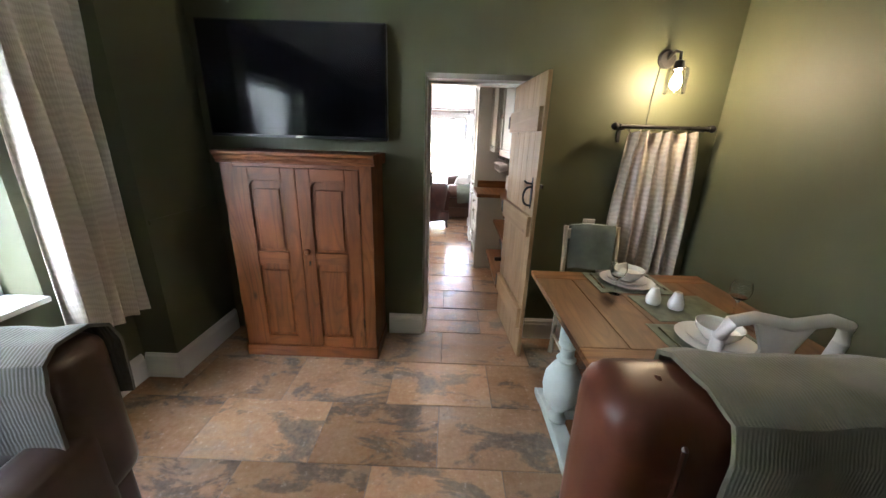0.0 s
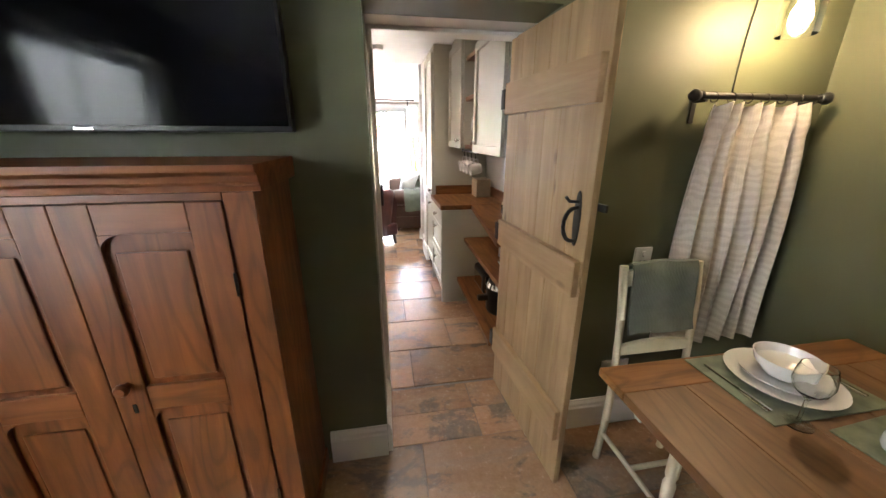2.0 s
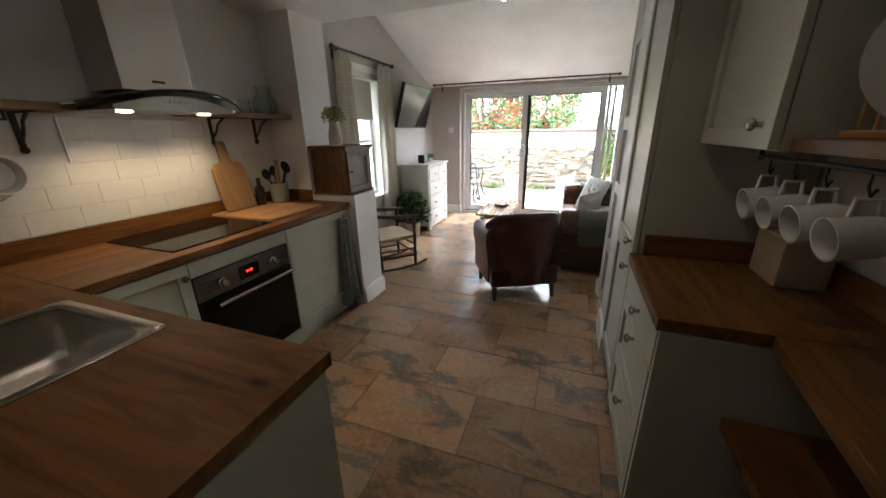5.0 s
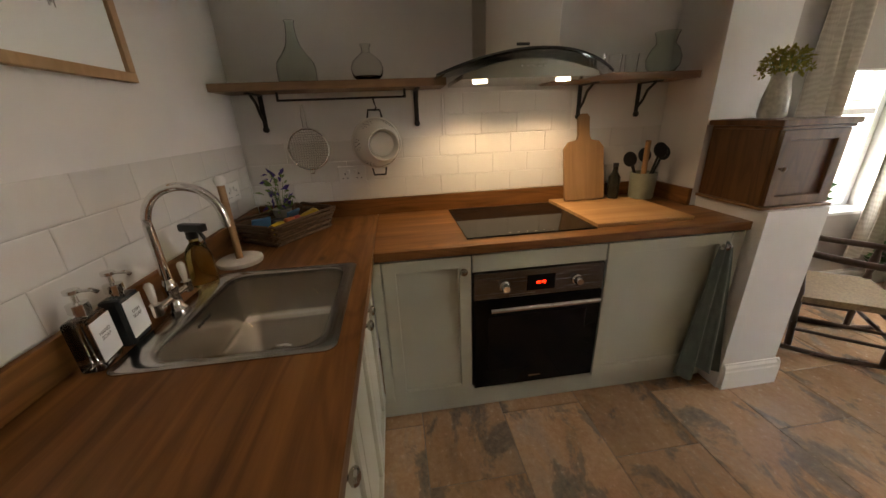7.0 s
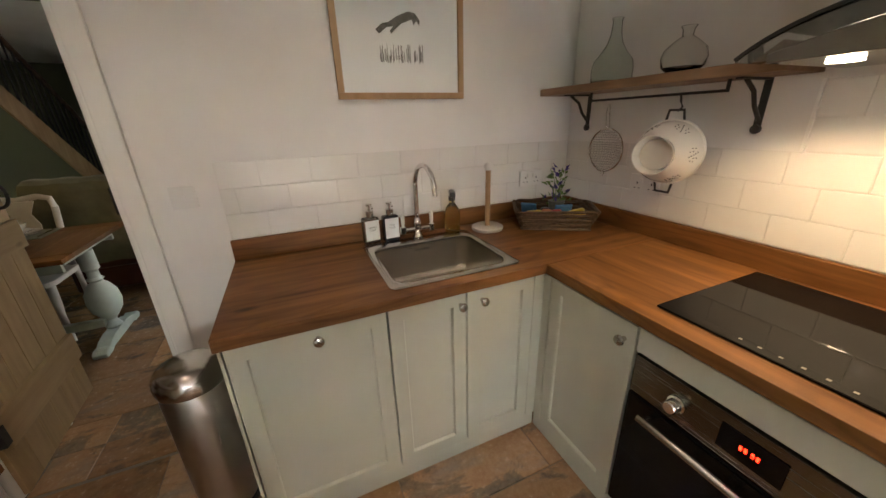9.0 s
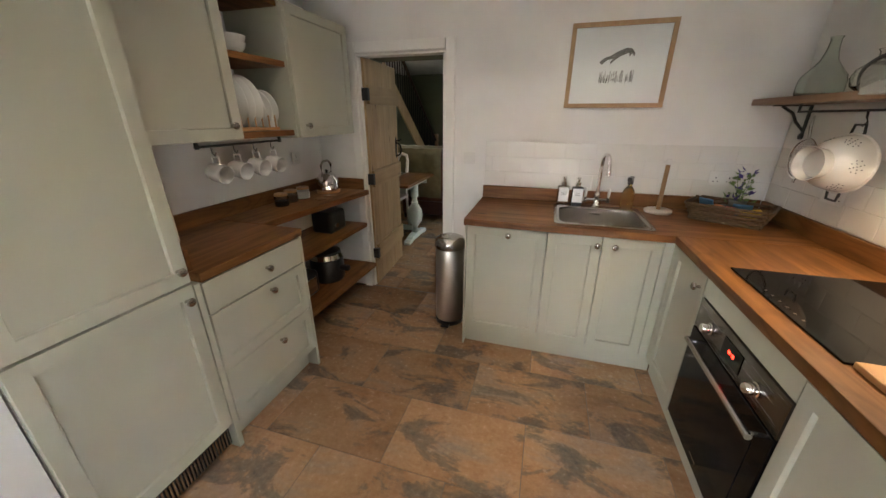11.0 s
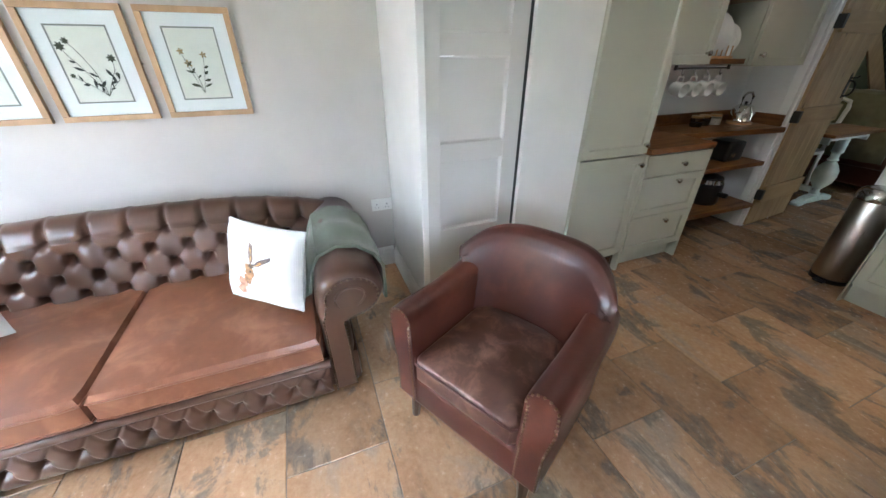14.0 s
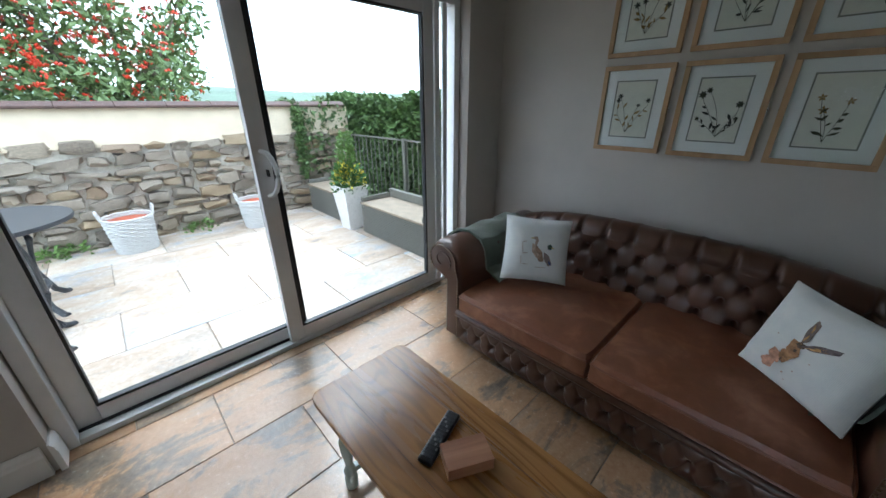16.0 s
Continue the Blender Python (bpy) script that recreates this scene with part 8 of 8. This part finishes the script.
def rowan(x, y, h, spread, seed, label, berries):
    e = thing("rowan_tree", pose(x, y, -0.16), label, "tree", "rowans behind the wall")
    rng = random.Random(seed)
    bm = tube([(0, 0, 0), (0.05, 0, h * 0.25), (0, 0.05, h * 0.5)], 0.10, 9, None, 0.06)
    clumps = []
    for k in range(16):
        a = k * 2.4 + rng.uniform(-0.3, 0.3)
        r = spread * rng.uniform(0.45, 1.0)
        z1 = h * rng.uniform(0.38, 1.0)
        p0 = Vector((0, 0.02, h * rng.uniform(0.18, 0.45)))
        p2 = Vector((r * math.cos(a), r * 0.75 * math.sin(a), z1))
        mid = (p0 + p2) / 2 + Vector((rng.uniform(-0.15, 0.15), rng.uniform(-0.15, 0.15), 0.2))
        bm = tube([p0, mid, p2], 0.035, 6, bm, 0.008)
        for f in (0.55, 0.8, 1.0):
            c = p0.lerp(p2, f) + Vector((rng.gauss(0, 0.12), rng.gauss(0, 0.12), rng.gauss(0, 0.12)))
            clumps.append((c, spread * rng.uniform(0.20, 0.36)))
            bm = tube([mid, (mid + c) / 2 + Vector((0, 0, 0.08)), c], 0.010, 5, bm, 0.004)
    part("trunk", bm, BARK, e, "", True)

    def place(rg):
        c, r = rg.choice(clumps)
        d = Vector((rg.gauss(0, 1), rg.gauss(0, 1), rg.gauss(0, 0.8))).normalized()
        return c + d * r * rg.random() ** 0.5, d
    part("crown", leaf_cloud(5200, place, 0.105, seed + 1, 0.8), ROWAN, e, "feathery green leaves")
    if berries:
        rg = random.Random(seed + 3)
        base = bmesh.new()
        for _ in range(berries):
            c, r = rg.choice(clumps)
            d = Vector((rg.gauss(0, 1), rg.gauss(-0.6, 1), rg.gauss(0.2, 0.8))).normalized()
            p = c + d * r * rg.uniform(0.8, 1.1)
            for _k in range(7):
                q = p + Vector((rg.gauss(0, 0.028), rg.gauss(0, 0.028), rg.gauss(0, 0.014)))
                s = rg.uniform(0.012, 0.02)
                vs = [base.verts.new(q + Vector(o) * s) for o in ((1, 0, 0), (-1, 0, 0), (0, 1, 0), (0, -1, 0), (0, 0, 1), (0, 0, -1))]
                for f in ((0, 2, 4), (2, 1, 4), (1, 3, 4), (3, 0, 4), (2, 0, 5), (1, 2, 5), (3, 1, 5), (0, 3, 5)):
                    base.faces.new([vs[i] for i in f])
        part("berries", base, BERRY, e, "clusters of red berries")


rowan(-4.6, 11.4, 4.6, 1.9, 31, "rowan tree heavy with red berries behind the wall", 420)
rowan(-2.4, 11.2, 4.2, 1.7, 47, "rowan tree with many red berries", 520)
rowan(-0.7, 11.3, 3.5, 1.35, 59, "smaller rowan tree behind the wall", 260)
rowan(-3.4, 13.0, 4.9, 2.0, 71, "tall green rowan tree further back", 60)


def hedge_place(x0, x1, y0, y1, z0, z1):
    def place(rg):
        p = Vector((rg.uniform(x0, x1), rg.uniform(y0, y1), 0))
        top = z1 + 0.16 * noise.noise(Vector((p.x * 1.6, p.y * 1.6, 1)))
        p.z = z0 + (top - z0) * rg.random() ** 0.75
        if rg.random() < 0.6:
            p.x = x0 + abs(rg.gauss(0, 0.08))
        return p, (-1, -0.3, 0.4)
    return place


hg = top_level("hedge", leaf_cloud(15000, hedge_place(1.95, 2.9, 6.4, 10.6, 0.0, 1.52), 0.10, 5, 0.8), HEDGE, "dense green hedge behind the railing", "hedge")
hg["kind"] = "stuff"
# Added unseen wall; keeps most sky light out of the dining window.
nb = link("sky_block_wall", box((-3.7, -6.5, -0.3), (-3.45, 0.8, 3.6), 0.01), paint("sky block render", (0.40, 0.39, 0.36), 0.8, 0.15, 60, 0.3), None)
tagged(nb, "added unseen wall that keeps sky light from the dining window", "wall", kind="structure")
hg2 = top_level("ivy", leaf_cloud(4200, hedge_place(1.0, 1.95, 9.25, 9.95, 0.40, 1.40), 0.075, 6, 0.9), HEDGE, "green ivy growing over the wall's end", "ivy")
hg2["kind"] = "stuff"
rl = thing("railing", pose(1.80, 6.4, -0.045), "dark grey metal railing along the patio edge", "railing")
for z in (0.08, 1.03):
    part("rail", box((-0.012, 0, z), (0.012, 3.0, z + 0.02), 0.003), GREYRATTAN, rl)
for k in range(28):
    part("bar", tube([(0, 0.05 + k * 0.107, 0.09), (0, 0.05 + k * 0.107, 1.035)], 0.007, 6), GREYRATTAN, rl)
for y in (0.0, 1.5, 3.0):
    part("post", box((-0.02, y - 0.02, 0), (0.02, y + 0.02, 1.06), 0.004), GREYRATTAN, rl)


def storage_bench(y0, y1):
    e = thing("storage_bench", pose(1.0, y0, -0.045), "grey rattan storage bench with a pale wooden seat", "bench", "rattan benches")
    L = y1 - y0
    part("body", box((0.012, 0.012, 0.03), (0.45, L - 0.012, 0.375)), GREYRATTAN, e)
    for k in range(17):
        z = 0.035 + k * 0.02
        part("weave", tube([(0.006, 0.0, z), (0.006, L, z)], 0.008, 5), GREYRATTAN, e)
        part("weave", tube([(0.0, 0.006, z), (0.46, 0.006, z)], 0.008, 5), GREYRATTAN, e)
    part("seat", box((-0.01, -0.01, 0.376), (0.47, L + 0.01, 0.40), 0.004), plain("weathered lid", (0.27, 0.215, 0.155), 0.7, 0.2, 12), e, "pale weathered lid")
    for lo, hi in (((0.40, 0.0, 0.4005), (0.46, L, 0.50)), ((0.0, -0.005, 0.4005), (0.40, 0.03, 0.46)), ((0.0, L - 0.03, 0.4005), (0.40, L + 0.005, 0.46))):
        part("rim", box(lo, hi, 0.01), GREYRATTAN, e)
    for x in (0.05, 0.41):
        for y in (0.05, L - 0.05):
            part("foot", box((x - 0.02, y - 0.02, 0), (x + 0.02, y + 0.02, 0.031)), GREYRATTAN, e)


storage_bench(6.62, 7.75)
storage_bench(8.32, 9.2)
e = thing("tall_planter", pose(1.02, 8.03, -0.045), "tapered white planter of yellow flowers and trailing ivy", "planter")
bm = bmesh.new()
rings = [[bm.verts.new((sx * r, sy * r, z)) for sx, sy in ((1, 1), (-1, 1), (-1, -1), (1, -1))] for r, z in ((0.10, 0), (0.165, 0.56), (0.15, 0.56), (0.14, 0.48))]
bm.faces.new(rings[0][::-1])
for a, c in zip(rings, rings[1:]):
    for k in range(4):
        bm.faces.new((a[k], a[(k + 1) % 4], c[(k + 1) % 4], c[k]))
bm.faces.new(rings[-1])
part("pot", bm, plain("matt white planter", (0.66, 0.65, 0.63), 0.5), e, "white tapered pot")
part("foliage", leaf_cloud(500, dome(0.22, 0.30, 0.50), 0.06, 77), LEAF, e)
part("flowers", leaf_cloud(260, dome(0.20, 0.22, 0.58), 0.055, 78, 1.0), plain("yellow petals", (0.62, 0.52, 0.07), 0.6, 0.2, 40), e, "yellow flowers")
part("topiary", leaf_cloud(700, dome(0.12, 0.55, 0.62), 0.05, 79), PALELEAF, e, "upright pale green shrub")


def wicker_pot(x, y, r, h):
    e = thing("wicker_planter", pose(x, y, -0.045), "white wicker basket planter with two loop handles", "planter", "white baskets")
    n = int(h / 0.022)
    for k in range(n):
        rr = r * (0.82 + 0.18 * k / n)
        part("weave", tube([(rr * math.cos(a) * (1 + 0.02 * math.sin(9 * a + k * math.pi)), rr * math.sin(a) * (1 + 0.02 * math.sin(9 * a + k * math.pi)), 0.012 + 0.022 * k) for a in (2 * math.pi * j / 36 for j in range(37))], 0.0125, 5), WHITEWICKER, e)
    part("bottom", lathe([(0.0001, 0), (r * 0.8, 0), (r * 0.8, 0.01), (0.0001, 0.012)], 20), WHITEWICKER, e)
    part("liner", lathe([(r * 0.93, h - 0.05), (0.0001, h - 0.045)], 24), plain("red liner", (0.40, 0.10, 0.05), 0.7), e, "red lining")
    for s in (-1, 1):
        part("handle", tube([(s * r, -0.06, h - 0.02), (s * (r + 0.02), -0.045, h + 0.07), (s * (r + 0.02), 0.045, h + 0.07), (s * r, 0.06, h - 0.02)], 0.012, 7), WHITEWICKER, e, "", True)


wicker_pot(-1.06, 9.05, 0.21, 0.40)
wicker_pot(0.18, 8.98, 0.19, 0.38)


# cast metal table and chairs
CAST = plain("dark cast metal", (0.035, 0.037, 0.042), 0.45, 0.3, 30)
e = thing("garden_table", pose(-1.85, 8.0, -0.045), "round dark cast metal garden table with a pierced top", "table")
part("rim", lathe([(0.46, 0.70), (0.50, 0.70), (0.505, 0.715), (0.50, 0.73), (0.46, 0.725)], 44), CAST, e, "", True)
for k in range(5):
    part("ring", lathe([(0.08 * k + 0.02, 0.71), (0.08 * k + 0.055, 0.71), (0.08 * k + 0.055, 0.722), (0.08 * k + 0.02, 0.722), (0.08 * k + 0.02, 0.71)], 36, None, None, False), CAST, e)
for k in range(20):
    a = 2 * math.pi * k / 20
    part("spoke", tube([(0.02 * math.cos(a), 0.02 * math.sin(a), 0.712), (0.48 * math.cos(a), 0.48 * math.sin(a), 0.712)], 0.007, 6), CAST, e)


def cast_leg(a, r0, r1, h):
    c, s = math.cos(a), math.sin(a)
    return tube([(r0 * c, r0 * s, h), (r0 * 1.15 * c, r0 * 1.15 * s, h * 0.75), (r0 * 0.9 * c, r0 * 0.9 * s, h * 0.42), (r1 * 0.8 * c, r1 * 0.8 * s, h * 0.12), (r1 * c, r1 * s, 0.02), (r1 * 1.06 * c, r1 * 1.06 * s, 0.022)], 0.022, 8)


for k in range(4):
    part("leg", cast_leg(radians(45 + 90 * k), 0.24, 0.36, 0.705), CAST, e, "curved cast leg", True)


def cast_chair(m):
    e = thing("garden_chair", m, "dark cast metal garden chair with curved legs", "chair", "garden chairs")
    part("seat", lathe([(0.0001, 0.41), (0.22, 0.41), (0.225, 0.42), (0.22, 0.43), (0.0001, 0.432)], 26), CAST, e, "", True)
    part("pad", lathe([(0.0001, 0.433), (0.19, 0.433), (0.20, 0.45), (0.19, 0.47), (0.0001, 0.475)], 26), plain("grey seat pad", (0.42, 0.42, 0.40), 0.9), e, "grey seat pad", True)
    for k in range(4):
        part("leg", cast_leg(radians(45 + 90 * k), 0.19, 0.28, 0.412), CAST, e, "", True)
    part("back_frame", tube([(-0.20, 0.12, 0.42), (-0.22, 0.22, 0.62), (-0.20, 0.27, 0.84), (0, 0.29, 0.90), (0.20, 0.27, 0.84), (0.22, 0.22, 0.62), (0.20, 0.12, 0.42)], 0.016, 8), CAST, e, "", True)
    for k in range(5):
        x = -0.14 + 0.07 * k
        part("back_bar", tube([(x, 0.17, 0.43), (x * 0.4, 0.235, 0.64), (x, 0.278, 0.875)], 0.009, 6), CAST, e, "", True)
    for z in (0.55, 0.66, 0.77):
        part("back_scroll", tube([(-0.205, 0.16 + (z - 0.42) * 0.25, z), (0, 0.175 + (z - 0.42) * 0.27, z + 0.03), (0.205, 0.16 + (z - 0.42) * 0.25, z)], 0.008, 6), CAST, e, "", True)


cast_chair(pose(-1.75, 7.35, -0.045, 0, 0, 180))
cast_chair(pose(-2.35, 8.55, -0.045, 0, 0, 40))
for k, (x, y) in enumerate(((-1.75, 9.25), (-0.42, 9.3), (-1.55, 9.3))):
    w = top_level("wall_weed", leaf_cloud(70, dome(0.16, 0.12, -0.04), 0.06, 90 + k), PALELEAF, "green weeds at the foot of the wall", "weeds")
    w.location = (x, y, 0)
    w["kind"] = "stuff"

# ---- pieces ----
# slate floor tiles, half-bonded
def tile_mesh(w, d, t, bevel=0.003):
    return box((0, 0, -t), (w, d, 0), bevel, None, 1)


def floor_tiles():
    TW, TD, G = 0.63, 0.4055, 0.0018
    floor_ob = bpy.data.objects["floor"]
    meshes = {}
    zones = (((-1.61, 2.94), (-6.09, -0.225)), ((0.104, 0.776), (-0.225, 0.0)), ((-2.07, 1.36), (0.0, 6.14)))
    row0 = -1.235
    for (zx0, zx1), (zy0, zy1) in zones:
        k0, k1 = int(math.floor((zy0 - row0) / TD)), int(math.ceil((zy1 - row0) / TD))
        for k in range(k0, k1):
            off = -0.05 if k % 2 == 0 else 0.265
            j0, j1 = int(math.floor((zx0 - off) / TW)), int(math.ceil((zx1 - off) / TW))
            for j in range(j0, j1):
                x0, x1 = max(zx0, off + j * TW + G), min(zx1, off + (j + 1) * TW - G)
                y0, y1 = max(zy0, row0 + k * TD + G), min(zy1, row0 + (k + 1) * TD - G)
                if x1 - x0 < 0.02 or y1 - y0 < 0.02:
                    continue
                key = (round(x1 - x0, 3), round(y1 - y0, 3))
                if key not in meshes:
                    bm = tile_mesh(x1 - x0, y1 - y0, 0.02, 0.002)
                    me = bpy.data.meshes.new("tile")
                    bm.to_mesh(me)
                    bm.free()
                    me.materials.append(SLATE)
                    meshes[key] = me
                ob = new("tile", meshes[key])
                ob.parent = floor_ob
                ob.location = (x0, y0, 0.0)


floor_tiles()


def wall_tiles(wall_name, axis, plane, spans):
    """Metro tiles with bevelled edges; spans are (u0, u1, z0, rows)."""
    wall_ob = bpy.data.objects[wall_name]
    meshes = {}
    for u0, u1, z0, rows in spans:
        for r in range(rows):
            u = u0 - (0.1 if r % 2 else 0.0)
            while u < u1:
                a, b = max(u, u0), min(u + 0.2, u1)
                u += 0.2
                if b - a < 0.015:
                    continue
                key = round(b - a, 3)
                if key not in meshes:
                    bm = box((0.0005, 0, 0.0005), (b - a - 0.0005, 0.0035, 0.1045), 0.0)
                    bm.normal_update()
                    top = [f for f in bm.faces if f.normal.y > 0.9]
                    bmesh.ops.inset_region(bm, faces=top, thickness=0.006, depth=0.0012)
                    me = bpy.data.meshes.new("wall_tile")
                    bm.to_mesh(me)
                    bm.free()
                    me.materials.append(TILEWHITE)
                    meshes[key] = me
                ob = new("wall_tile", meshes[key])
                ob.parent = wall_ob
                if axis == "y":
                    ob.matrix_world = pose(a, plane, z0 + r * 0.105)
                else:
                    ob.matrix_world = Matrix.Translation((plane, b, z0 + r * 0.105)) @ Matrix.Rotation(radians(-90), 4, "Z")


wall_tiles("wall_kitchen_south", "y", 0.001, [(-1.96, -0.205, 1.002, 3)])
structure("tile_trim", box((-1.968, 1.034, 1.317), (-1.958, 1.043, 1.528), 0.002), TRIM, "white edge trim beside the upper tiles")
wall_tiles("wall_kitchen_west", "x", -1.969, [(0.012, 2.325, 1.002, 3), (1.045, 1.76, 1.317, 2)])

# patio paving
pbase = bpy.data.objects["patio_base"]
pv = bpy.data.meshes.new("paving_slab")
bm = tile_mesh(0.894, 0.594, 0.025, 0.004)
bm.to_mesh(pv)
bm.free()
pv.materials.append(PAVING)
for k in range(6):
    for j in range(-6, 3):
        x = j * 0.9 - (0.45 if k % 2 else 0) + 0.05
        if x + 0.9 > 2.0:
            continue
        ob = new("paving_slab", pv)
        ob.parent = pbase
        ob.location = (x, 6.31 + k * 0.6, -0.028)

# stones of the garden wall
rng = random.Random(12)
stones = []
for s in range(14):
    me = bpy.data.meshes.new("stone")
    bm = stone_mesh(s)
    bm.to_mesh(me)
    bm.free()
    me.shade_smooth()
    me.set_sharp_from_angle(angle=radians(32))
    me.materials.append(GSTONE)
    stones.append(me)
z = -0.07
while z < 1.02:
    hh = rng.uniform(0.075, 0.135)
    x = -3.4 + rng.uniform(0, 0.2)
    while x < 1.8:
        ww = rng.uniform(0.10, 0.22) if rng.random() < 0.5 else rng.uniform(0.2, 0.36)
        h2 = hh * rng.uniform(0.62, 1.12)
        ob = new("stone", rng.choice(stones))
        ob.parent = gw
        ob.matrix_world = pose(x + ww / 2, 9.425 + rng.uniform(-0.015, 0.02), z + hh / 2 + rng.uniform(-0.025, 0.025), rng.uniform(-5, 5), rng.uniform(-9, 9), rng.uniform(-6, 6)) @ Matrix.Diagonal((ww * 1.0, rng.uniform(0.11, 0.19), h2 * 1.02, 1))
        x += ww + rng.uniform(0.008, 0.03)
    z += hh + 0.008
